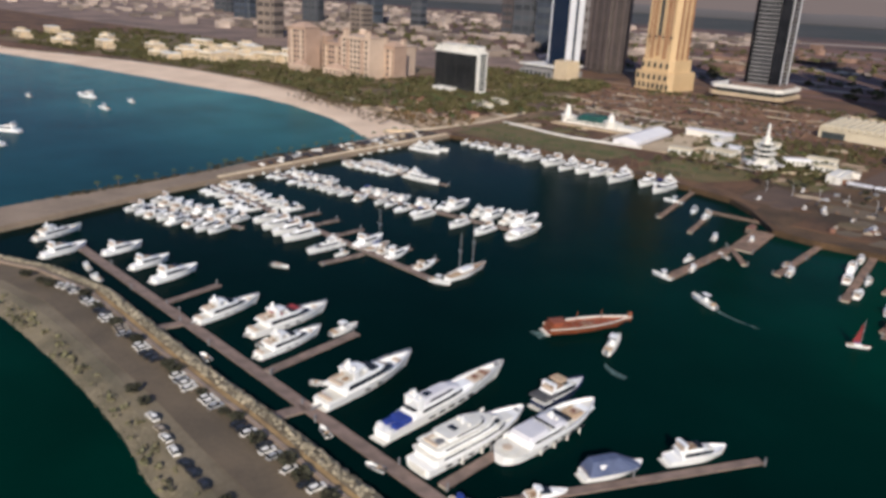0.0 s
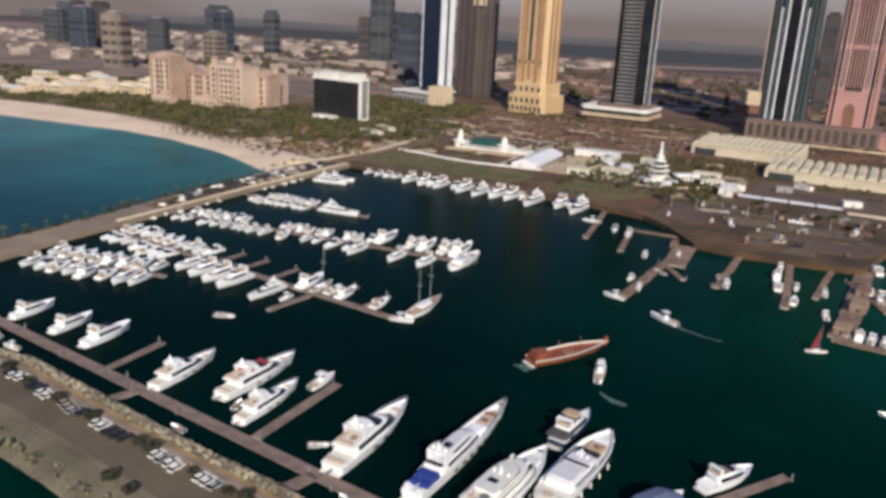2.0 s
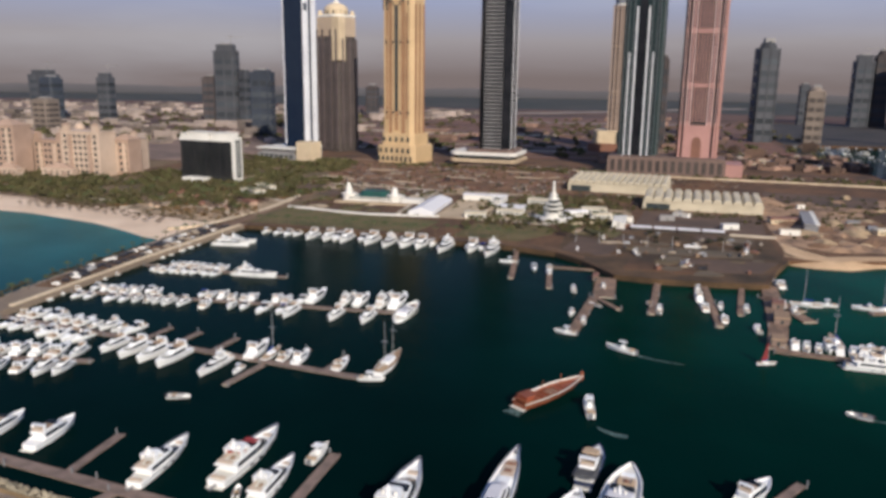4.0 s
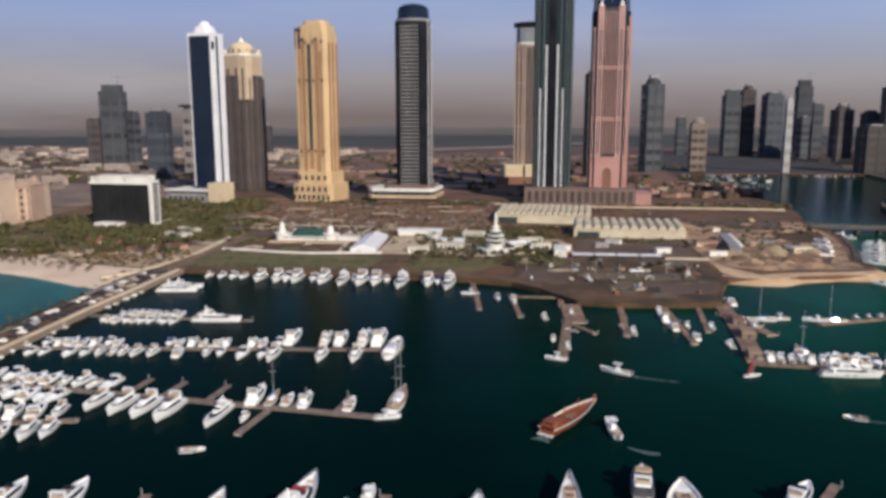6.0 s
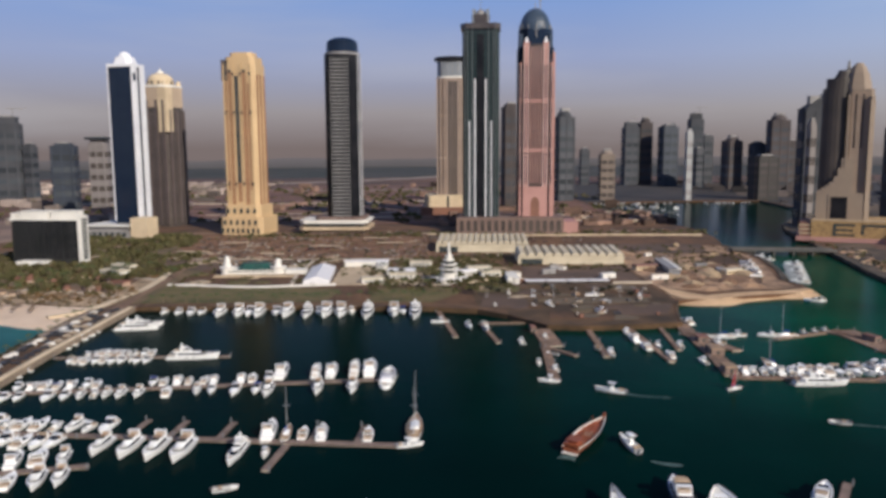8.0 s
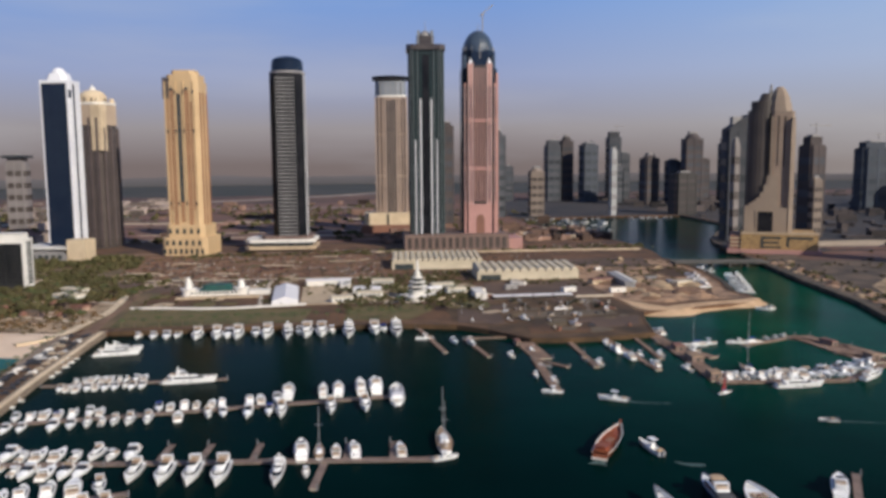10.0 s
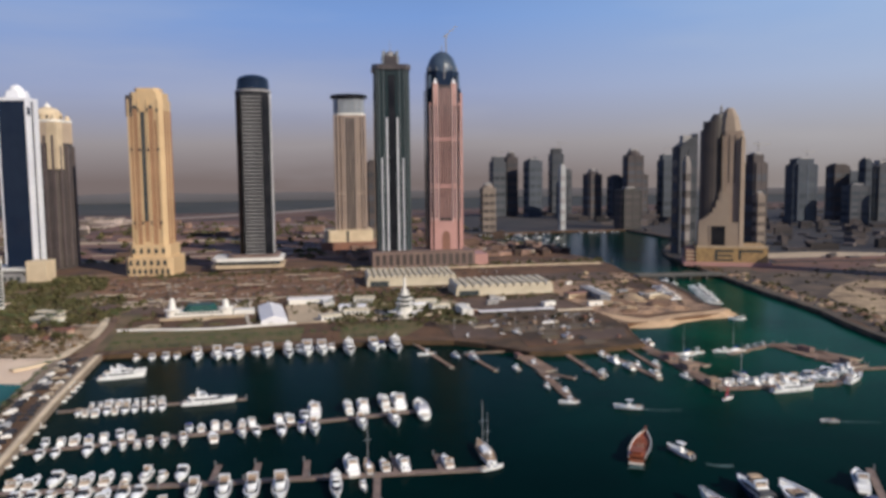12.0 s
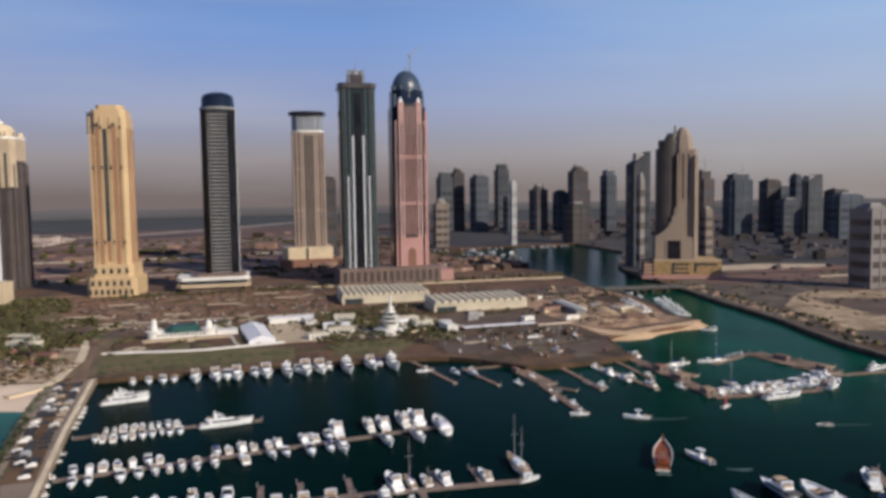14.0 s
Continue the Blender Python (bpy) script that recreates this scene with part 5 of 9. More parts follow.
def cruiser(t, cover):
    hull_parts(t, 13, 4.3, 1.9, GELCOAT, GELCOAT)
    at_foredeck = part("foredeck", boat_house(4.6, 12.0, 3.3, 1.5, 2.5, front=2.6, back=0.1, side=0.5, nose=0.35), GELCOAT, t)
    part("windscreen", boat_house(4.3, 8.6, 3.15, 2.2, 3.0, front=1.9, back=0.2, side=0.3), TINT, at_foredeck)
    at_cockpit = part("cockpit", boxes((-1.5, 1.5, 0.7, 4.2, 1.4, 1.72)), TEAK, t)
    part("seat", boxes((-1.5, 1.5, 0.5, 1.3, 1.6, 2.1), (-1.5, -0.8, 1.3, 3.4, 1.6, 2.1)), BEIGE_PAD, at_cockpit)
    at_arch = part("arch", boxes((-1.75, -1.5, 2.8, 3.6, 1.6, 3.3), (1.5, 1.75, 2.8, 3.6, 1.6, 3.3), (-1.75, 1.75, 2.7, 3.7, 3.3, 3.5)), GELCOAT, t)
    part("canopy", boat_house(2.6, 5.0, 3.2, 3.5, 3.7, front=0.5, back=0, side=0.1), cover or GELCOAT, at_arch)
    part("swim_platform", boxes((-1.5, 1.5, -0.8, 0.1, 0.35, 0.55)), CREAM, t)


def covered_boat(t):
    cruiser(t, None)
    part("boat_cover", boat_house(0.4, 12.4, 4.6, 1.75, 4.35, front=4.6, back=1.0, side=1.1, nose=0.35), SLATE_CANVAS, t, "slate blue canvas cover over the whole boat")


def open_boat(t):
    hull_parts(t, 9, 2.9, 1.3, GELCOAT, CREAM)
    at_console = part("console", boxes((-0.6, 0.6, 3.4, 4.6, 1.0, 2.1, 0.5)), GELCOAT, t)
    part("windscreen", boxes((-0.6, 0.6, 4.1, 4.5, 2.1, 2.6, 0.2)), TINT, at_console)
    part("t_top", boxes((-1.0, 1.0, 2.8, 5.0, 3.0, 3.15)), GELCOAT, at_console)
    part("bench", boxes((-1.0, 1.0, 0.6, 1.5, 1.0, 1.5)), TAN_CANVAS, t)
    part("outboard", boxes((-0.45, 0.45, -0.7, 0.05, 0.3, 1.5, 0, 0.05)), GREY_PAINT, t)


def flybridge(t, tone):
    hull_parts(t, 18, 5.4, 2.5, tone, GELCOAT, rim=0.3, blunt=3.2)
    at_main_cabin = part("main_cabin", boat_house(3.2, 15.4, 4.3, 2.0, 3.8, front=4.2, back=0.3, side=0.5, nose=0.45), GELCOAT, t)
    part("cabin_window", boat_house(4.0, 14.0, 4.3, 2.6, 3.45, front=2.2, back=0.1, side=0.24, nose=0.45), TINT, at_main_cabin)
    at_flybridge = part("flybridge", boat_house(2.6, 10.4, 3.9, 3.8, 4.5, front=0.8, back=0, side=0.1), GELCOAT, t)
    part("fly_floor", boat_house(3.1, 8.6, 3.2, 4.5, 4.54, front=0.1, back=0, side=0.02), TEAK, at_flybridge)
    part("fly_screen", boat_house(8.0, 10.1, 3.2, 4.5, 5.0, front=0.8, back=1.3, side=0.2), TINT, at_flybridge)
    part("fly_seat", boxes((-1.5, 1.5, 3.2, 4.0, 4.56, 5.1), (-1.5, -0.8, 4.0, 6.0, 4.56, 5.0)), BEIGE_PAD, at_flybridge)
    part("radar_arch", boxes((-1.95, -1.7, 3.6, 4.5, 4.3, 5.9), (1.7, 1.95, 3.6, 4.5, 4.3, 5.9), (-1.95, 1.95, 3.4, 4.7, 5.9, 6.1)), GELCOAT, at_flybridge)
    part("sunpad", boxes((-1.1, 1.1, 11.6, 13.4, 2.95, 3.3)), CREAM, at_main_cabin)
    part("swim_platform", boxes((-2.0, 2.0, -1.2, 0.1, 0.4, 0.65)), CREAM, t)


def yacht_mast(t, y, z, reach=1.5):
    at_mast = part("radar_mast", boxes((-0.35, 0.35, y, y + 0.9, z, z + 2.4, 0.2, 0.12), (-reach, reach, y + 0.2, y + 0.5, z + 1.4, z + 1.6)), GELCOAT, t)
    for sx in (-1, 1):
        part("radome", dome(slab(ring(0.5, 10), z, z + 0.4), 0.5, z + 0.4, 0.5, 10, 3), WHITE_WALL, at_mast).matrix_basis = pose(sx * (reach + 0.2), y + 0.8, 0)


def hull_ports(shell, L, B, H, places):
    for sx in (-1, 1):
        for q in places:
            part("hull_window", boxes((sx * B * 0.465 - 0.22, sx * B * 0.465 + 0.22, L * q, L * (q + 0.045), H * 0.46, H * 0.6)), TINT, shell)


def motor_yacht(t, tone, L=30.0):
    """A sporting yacht with an open bridge deck and a raked arch."""
    f = L / 30
    B, H = 6.6 * f ** 0.85, 2.9 * f ** 0.8
    sh, shell = hull_parts(t, L, B, H, tone, GELCOAT, rim=0.4, blunt=2.9)
    z = H * 0.82
    house_1 = part("main_deck_house", boat_house(L * 0.16, L * 0.8, B * 0.8, z, z + 2.2, front=L * 0.16, back=0.3, side=0.5, nose=0.4), GELCOAT, t)
    part("saloon_window", boat_house(L * 0.2, L * 0.76, B * 0.8, z + 0.75, z + 1.75, front=L * 0.075, back=0.1, side=0.24, nose=0.4), TINT, house_1)
    fly = part("upper_deck", boat_house(L * 0.1, L * 0.58, B * 0.8, z + 2.2, z + 2.75, front=0.8, back=0, side=0.1, nose=0.5), GELCOAT, t)
    part("upper_deck_floor", boat_house(L * 0.12, L * 0.48, B * 0.66, z + 2.75, z + 2.79, front=0.1, back=0, side=0.02), CREAM, fly)
    part("fly_screen", boat_house(L * 0.46, L * 0.565, B * 0.64, z + 2.75, z + 3.4, front=L * 0.03, back=L * 0.05, side=0.2, nose=0.5), TINT, fly)
    part("fly_sofa", boxes((-B * 0.3, B * 0.3, L * 0.13, L * 0.16, z + 2.8, z + 3.3), (-B * 0.3, -B * 0.18, L * 0.16, L * 0.27, z + 2.8, z + 3.3)), BEIGE_PAD, fly)
    part("fly_console", boxes((-B * 0.2, B * 0.2, L * 0.42, L * 0.45, z + 2.8, z + 3.6, 0.2)), GELCOAT, fly)
    part("fly_table", boxes((B * 0.02, B * 0.18, L * 0.2, L * 0.25, z + 2.8, z + 3.2)), TEAK, fly)
    arch = part("radar_arch", boxes((-B * 0.38, -B * 0.32, L * 0.26, L * 0.31, z + 2.4, z + 4.6), (B * 0.32, B * 0.38, L * 0.26, L * 0.31, z + 2.4, z + 4.6), (-B * 0.38, B * 0.38, L * 0.245, L * 0.325, z + 4.6, z + 4.85)), GELCOAT, t)
    part("hardtop", boat_house(L * 0.28, L * 0.42, B * 0.62, z + 4.62, z + 4.8, front=0.5, back=0, side=0.1, nose=0.6), GELCOAT, arch)
    yacht_mast(t, L * 0.265, z + 4.85, B * 0.16)
    aft = part("aft_deck", boxes((-B * 0.34, B * 0.34, L * 0.03, L * 0.165, z + 0.06, z + 0.12)), CREAM, t)
    part("aft_sofa", boxes((-B * 0.28, B * 0.28, L * 0.02, L * 0.05, z + 0.12, z + 0.75)), BEIGE_PAD, aft)
    part("sunpad", boxes((-B * 0.17, B * 0.17, L * 0.6, L * 0.67, z + 1.4, z + 1.75)), BEIGE_PAD, house_1)
    part("foredeck_seat", boxes((-B * 0.16, B * 0.16, L * 0.81, L * 0.85, z + 0.4, z + 0.9)), BEIGE_PAD, t)
    hull_ports(shell, L, B, H, (0.36, 0.5))
    part("swim_platform", boxes((-B * 0.36, B * 0.36, -L * 0.035, 0.2, 0.45, 0.8)), CREAM, t)
    part("passerelle", boxes((-0.35, 0.35, -L * 0.1, 0.4, 1.2, 1.35)), GREY_PAINT, t)
    rail(t, sh, L * 0.5)


def covered_yacht(t):
    """A long slim yacht: blue covers aft, one long rounded hardtop, a sunken beige well in the foredeck."""
    L, B, H = 54.0, 7.8, 4.0
    sh, shell = hull_parts(t, L, B, H, GELCOAT, GELCOAT, rim=0.7, blunt=2.7, stern=0.8)
    z = H * 0.82
    base = part("main_deck_house", boat_house(9.5, 37, B * 0.82, z, z + 2.4, front=7.0, back=0.4, side=0.6, nose=0.35), GELCOAT, t)
    part("saloon_window", boat_house(13, 33.6, B * 0.81, z + 1.0, z + 1.7, front=2.4, back=0.1, side=0.18, nose=0.35), TINT, base)
    top = part("hardtop", boat_house(14.5, 31.5, B * 0.66, z + 2.4, z + 4.3, front=4.6, back=0.3, side=0.6, nose=0.4), PALE_CANVAS, t, "long pale rounded hardtop")
    part("side_light", boat_house(16.5, 29.4, B * 0.655, z + 2.9, z + 3.4, front=1.4, back=0.1, side=0.17, nose=0.4), TINT, top)
    part("roof_hatch", boxes((-1.1, 1.1, 16.4, 19.0, z + 4.31, z + 4.42)), TINT, top)
    part("arch", boxes((-B * 0.36, -B * 0.29, 11.6, 13.8, z + 2.2, z + 5.0), (B * 0.29, B * 0.36, 11.6, 13.8, z + 2.2, z + 5.0), (-B * 0.36, B * 0.36, 11.2, 14.2, z + 5.0, z + 5.4)), GELCOAT, t, "white radar arch")
    yacht_mast(t, 12.2, z + 5.4, 1.6)
    part("aft_shade", boxes((-B * 0.32, B * 0.32, 9.9, 11.2, z + 2.4, z + 2.7)), TINT, t)
    for k, (x0, x1, y0, y1, h) in enumerate(((-B * 0.36, B * 0.36, 5.4, 9.3, 1.4), (-B * 0.36, -B * 0.08, 2.6, 5.2, 1.0), (B * 0.02, B * 0.36, 2.8, 5.2, 0.9))):
        part("deck_cover", boxes((x0, x1, y0, y1, z, z + h, 0, 0.3)), BLUE_CANVAS, t, "bright blue canvas deck cover")
    part("foredeck_well", boat_house(37.4, 47.4, B * 0.48, z + 0.9, z + 1.16, front=1.0, back=0, side=0.05, nose=0.3), BEIGE_PAD, t, "beige sunken foredeck lounge")
    part("well_seat", boxes((-1.6, 1.6, 43.4, 44.4, z + 1.16, z + 1.6), (-1.0, 1.0, 39.2, 40.6, z + 1.16, z + 1.5)), RUST, t)
    part("coach_roof", boat_house(31, 39, B * 0.6, z + 0.6, z + 1.5, front=3.0, back=0, side=0.5, nose=0.3), GELCOAT, t)
    part("windlass", boxes((-0.5, 0.5, 50.0, 51.4, z + 1.4, z + 2.0)), GREY_PAINT, t)
    part("anchor", boxes((-0.35, 0.35, 53.2, 54.4, z + 0.6, z + 2.0)), CAR_DARK, t)
    hull_ports(shell, L, B, H, (0.28, 0.36, 0.44, 0.52, 0.6))
    part("swim_platform", boxes((-B * 0.36, B * 0.36, -2.0, 0.2, 0.5, 0.9)), CREAM, t)
    part("locker", boxes((-2.6, -1.2, 0.3, 1.6, z, z + 1.2), (1.0, 2.6, 0.3, 1.4, z, z + 0.9)), GELCOAT, t)
    rail(t, sh, L * 0.62)


def tiered_yacht(t):
    """A broad boxy yacht: long stacked decks with thin dark window lines and much gear on the roof."""
    L, B, H = 44.0, 10.6, 3.8
    sh, shell = hull_parts(t, L, B, H, GELCOAT, GELCOAT, rim=0.5, blunt=3.4, stern=0.92)
    z = H * 0.82
    tier = None
    for k, (y0, y1, w, zz, h) in enumerate(((2.2, 36.0, 0.92, 0, 2.3), (3.4, 31.5, 0.82, 2.3, 2.1), (8.5, 26.5, 0.64, 4.4, 1.5))):
        tier = part("deck_house", boat_house(y0, y1, B * w, z + zz, z + zz + h, front=3.2, back=0.3, side=0.3, nose=0.55), GELCOAT, t)
        part("window_line", boat_house(y0 + 2.5, y1 - 1.6, B * w - 0.14, z + zz + h * 0.45, z + zz + h * 0.7, front=0.7, back=0.1, side=0.06, nose=0.55), TINT, tier)
        part("deck_edge", boat_house(y0 - 0.5, y1 - 2.6, B * w + 0.2, z + zz + h - 0.02, z + zz + h + 0.2, front=0.4, back=0, side=0.05, nose=0.55), CREAM, tier)
    part("roof_hatch", boxes((-1.4, 1.4, 12, 14, z + 6.1, z + 6.25)), TINT, tier)
    for x, y in ((-3.1, 5.0), (-3.1, 6.8), (3.1, 5.0), (3.1, 6.8), (-2.8, 28.0), (2.8, 28.0)):
        part("life_raft", slab(ring(0.42, 8), -0.7, 0.7), WHITE_WALL, t).matrix_basis = pose(x * 0.94, y, z + 4.95, 90, 0, 0)
    part("deck_sofa", boxes((-2.6, 2.6, 4.2, 5.2, z + 4.6, z + 5.2), (-2.6, -1.8, 5.2, 7.6, z + 4.6, z + 5.1)), BEIGE_PAD, t)
    part("spa_pool", slab(ring(1.3, 14), z + 4.6, z + 5.1), GREY_PAINT, t).matrix_basis = pose(1.2, 6.9, 0)
    yacht_mast(t, 16.5, z + 6.1, 2.0)
    part("windscreen", boat_house(27.5, 30.2, B * 0.66, z + 3.1, z + 3.8, front=0.9, back=1.6, side=0.2, nose=0.5), TINT, t)
    part("foredeck_house", boat_house(33, 40, B * 0.5, z + 0.4, z + 1.1, front=2.4, back=0, side=0.4, nose=0.4), CREAM, t)
    part("windlass", boxes((-0.9, 0.9, 40.6, 41.6, z + 0.8, z + 1.4)), GREY_PAINT, t)
    hull_ports(shell, L, B, H, (0.14, 0.24, 0.34, 0.44, 0.54, 0.64))
    part("fender", slab(ring(0.35, 8), 0.6, 2.4), WHITE_WALL, t).matrix_basis = pose(B * 0.5, 20, 0)
    part("fender", slab(ring(0.35, 8), 0.6, 2.4), WHITE_WALL, t).matrix_basis = pose(B * 0.5, 12, 0)
    part("stern_gate", boxes((-B * 0.3, B * 0.3, -0.6, 0.1, 1.0, 2.6)), CREAM, t)


def rounded_yacht(t):
    """A yacht with a rounded stern rim, a wide pale canopy and a beige cockpit forward."""
    L, B, H = 44.0, 11.0, 3.9
    sh, shell = hull_parts(t, L, B, H, GELCOAT, CREAM, rim=0.8, blunt=3.8, stern=0.9, tuck=0.16)
    z = H * 0.82
    part("aft_pad", slab(ring(1.5, 16), z + 0.1, z + 0.35), BEIGE_PAD, t, "round pale pad on the aft deck").matrix_basis = pose(-0.6, 4.2, 0)
    part("aft_floor", boat_house(2.0, 9.0, B * 0.6, z + 0.02, z + 0.08, front=0.2, back=0, side=0.02), CREAM, t)
    base = part("main_deck_house", boat_house(8, 30, B * 0.82, z, z + 1.9, front=2.6, back=0.5, side=0.4, nose=0.5), GELCOAT, t)
    part("saloon_window", boat_house(10, 28, B * 0.81, z + 0.8, z + 1.4, front=0.9, back=0.1, side=0.12, nose=0.5), TINT, base)
    top = part("canopy", boat_house(8.6, 19.4, B * 0.8, z + 1.9, z + 3.0, front=1.2, back=0.5, side=0.7, nose=0.6), PALE_CANVAS, t, "wide pale lilac canopy")
    part("canopy_front", boat_house(19.6, 27, B * 0.76, z + 1.9, z + 2.8, front=2.4, back=0.1, side=0.7, nose=0.5), PALE_CANVAS, t)
    part("canopy_line", boxes((-B * 0.36, B * 0.36, 19.35, 19.65, z + 2.2, z + 2.95)), TINT, t)
    part("windscreen", boat_house(26, 29.4, B * 0.66, z + 1.9, z + 2.7, front=1.2, back=1.4, side=0.25, nose=0.5), TINT, t)
    part("cockpit", boat_house(30.2, 37.4, B * 0.56, z + 0.5, z + 0.8, front=0.5, back=0, side=0.1, nose=0.5), BEIGE_PAD, t, "beige open cockpit")
    part("cockpit_seat", boxes((-2.2, 2.2, 30.6, 31.6, z + 0.8, z + 1.6), (-2.4, -1.6, 31.6, 35.4, z + 0.8, z + 1.4), (1.6, 2.4, 31.6, 35.4, z + 0.8, z + 1.4)), TAN_CANVAS, t)
    part("cockpit_table", slab(ring(0.8, 12), z + 0.8, z + 1.3), RUST, t).matrix_basis = pose(0, 33.6, 0)
    part("foredeck", boat_house(36.5, 42.6, B * 0.5, z + 0.3, z + 0.9, front=1.4, back=0, side=0.5, nose=0.5), GELCOAT, t)
    yacht_mast(t, 22.5, z + 2.8, 1.3)
    hull_ports(shell, L, B, H, (0.3, 0.4, 0.5, 0.6, 0.7))
    for y in (12, 18, 24, 30):
        part("fender", slab(ring(0.32, 8), 0.6, 2.2), WHITE_WALL, t).matrix_basis = pose(B * 0.5, y, 0)


def sailing_boat(t, masts=1, tone=None):
    tone = tone or GELCOAT
    L = 14 if masts == 1 else 24
    hull_parts(t, L, L * 0.26, 1.5 * L / 14, tone, TEAK, rake=0.09, stern=0.62, blunt=2.0)
    part("coachroof", boat_house(L * 0.3, L * 0.68, L * 0.15, 1.3 * L / 14, 2.0 * L / 14, front=1.4, back=0.2, side=0.2), GELCOAT, t)
    part("cockpit", boxes((-L * 0.07, L * 0.07, L * 0.08, L * 0.28, 1.15 * L / 14, 1.35 * L / 14)), TAN_CANVAS, t)
    for k, q in enumerate((0.56,) if masts == 1 else (0.64, 0.30)):
        h = L * 1.25 if masts == 1 else (22 if k == 0 else 19)
        part("mast", slab(ring(0.12, 8), 1.4, h, 0.6), PALE_FAR, t).matrix_basis = pose(0, L * q, 0)
        part("boom", boxes((-0.16, 0.16, L * q - L * 0.28, L * q, 3.0, 3.4)), BLUE_CANVAS if masts == 1 else CREAM, t)
        part("spreader", boxes((-1.4, 1.4, L * q - 0.1, L * q + 0.1, h * 0.6, h * 0.6 + 0.15)), STEEL, t)


def dinghy(t):
    bm = bmesh.new()
    hull(bm, 6.5, 2.6, 0.9, stern=0.95)
    part("hull", bm, GELCOAT, t)
    part("tube", boxes((-1.3, -0.8, 0.1, 4.6, 0.5, 0.95, 0, 0.1), (0.8, 1.3, 0.1, 4.6, 0.5, 0.95, 0, 0.1)), GREY_PAINT, t)
    part("seat", boxes((-0.7, 0.7, 1.6, 2.4, 0.7, 1.2)), TAN_CANVAS, t)
    part("outboard", boxes((-0.25, 0.25, -0.6, 0.1, 0.3, 1.3)), CAR_DARK, t)


def dhow(t):
    L, B, H = 38, 9.0, 3.4
    bm = bmesh.new()
    sh = hull(bm, L, B, H, rake=0.16, stern=0.78, flare=0.72)
    part("hull", bm, DHOW_WOOD, t, "varnished red-brown timber hull")
    at_deck = part("deck", deck(bmesh.new(), sh, 0.7, 0.9), DHOW_DECK, t)
    bm = bmesh.new()
    for sx in (-1, 1):
        last = None
        for b, y, h in sh:
            now = [bm.verts.new(p) for p in ((sx * b, y, h), (sx * b * 1.04, y, h + 0.5), (sx * (b * 1.04 - min(0.35, b)), y, h + 0.5), (sx * (b - min(0.35, b * 0.9)), y, h))]
            if last:
                for j in range(4):
                    bm.faces.new((last[j], last[(j + 1) % 4], now[(j + 1) % 4], now[j]))
            last = now
    part("gunwale", bm, CREAM, t, "pale painted gunwale")
    part("stem_post", boxes((-0.35, 0.35, L * 0.96, L * 1.0, 2.4, 6.0)), DHOW_WOOD, t, "tall stem post")
    part("poop_deck", boxes((-B * 0.36, B * 0.36, 0.4, 8, 3.2, 3.9)), DHOW_WOOD, t)
    at_cabin = part("cabin", boat_house(2, 7.0, B * 0.5, 3.9, 5.0, front=0.4, back=0.2, side=0.2, nose=0.9), DHOW_DECK, t)
    part("cabin_roof", boxes((-B * 0.3, B * 0.3, 1.4, 7.8, 5.0, 5.25)), DHOW_WOOD, at_cabin)
    for k in range(6):
        part("bench", boxes((-B * 0.3, B * 0.3, 11 + k * 3.2, 12.2 + k * 3.2, 2.4, 3.0)), DHOW_WOOD, at_deck)
    for q in (13, 24):
        part("post", slab(ring(0.22, 8), 2.2, 8.5, 0.7), DHOW_WOOD, t).matrix_basis = pose(0, q, 0)
    part("hatch", boxes((-1.6, 1.6, 16, 20, 2.4, 2.9)), TEAK, at_deck)
    part("stern_platform", boxes((-B * 0.36, B * 0.36, -1.6, 0.3, 0.5, 0.9)), CREAM, t)


BOATS = {
    "cruiser": (13, lambda t: cruiser(t, None), "white motor cruiser with tinted windscreen at its berth", "motorboat"),
    "cruiser_blue": (13, lambda t: cruiser(t, BLUE_CANVAS), "white motor cruiser with blue canvas top at its berth", "motorboat"),
    "cruiser_tan": (13, lambda t: cruiser(t, TAN_CANVAS), "white motor cruiser with tan canvas top at its berth", "motorboat"),
    "covered": (13, covered_boat, "motorboat under a slate blue canvas cover", "motorboat"),
    "open_boat": (9, open_boat, "small white open motorboat with hard top", "motorboat"),
    "fly": (18, lambda t: flybridge(t, GELCOAT), "white flybridge motor yacht moored at the pontoon", "motor yacht"),
    "fly_navy": (18, lambda t: flybridge(t, NAVY), "flybridge motor yacht with navy hull at the pontoon", "motor yacht"),
    "yacht": (30, lambda t: motor_yacht(t, GELCOAT), "large white motor yacht with teak decks", "motor yacht"),
    "yacht_blue": (54, covered_yacht, "very long white motor yacht with blue deck covers", "motor yacht"),
    "super": (44, tiered_yacht, "broad white superyacht with three stacked decks", "motor yacht"),
    "round": (44, rounded_yacht, "rounded white yacht with pale canopy and beige cockpit", "motor yacht"),
    "sail": (14, lambda t: sailing_boat(t), "white sailing boat with bare mast at its berth", "sailing boat"),
    "ketch": (24, lambda t: sailing_boat(t, 2), "two-masted white sailing yacht at the pontoon end", "sailing boat"),
    "dinghy": (6.5, dinghy, "small white inflatable tender with outboard", "dinghy"),
    "dhow": (38, dhow, "wooden passenger dhow with red-brown deck under way", "dhow"),
}
NAMES = {"cruiser": "motorboat", "cruiser_blue": "motorboat", "cruiser_tan": "motorboat", "covered": "motorboat", "open_boat": "motorboat", "fly": "motor_yacht", "fly_navy": "motor_yacht", "yacht": "motor_yacht", "yacht_blue": "motor_yacht", "super": "motor_yacht", "round": "motor_yacht", "sail": "sailing_boat", "ketch": "sailing_boat", "dinghy": "dinghy", "dhow": "dhow"}
made = {}


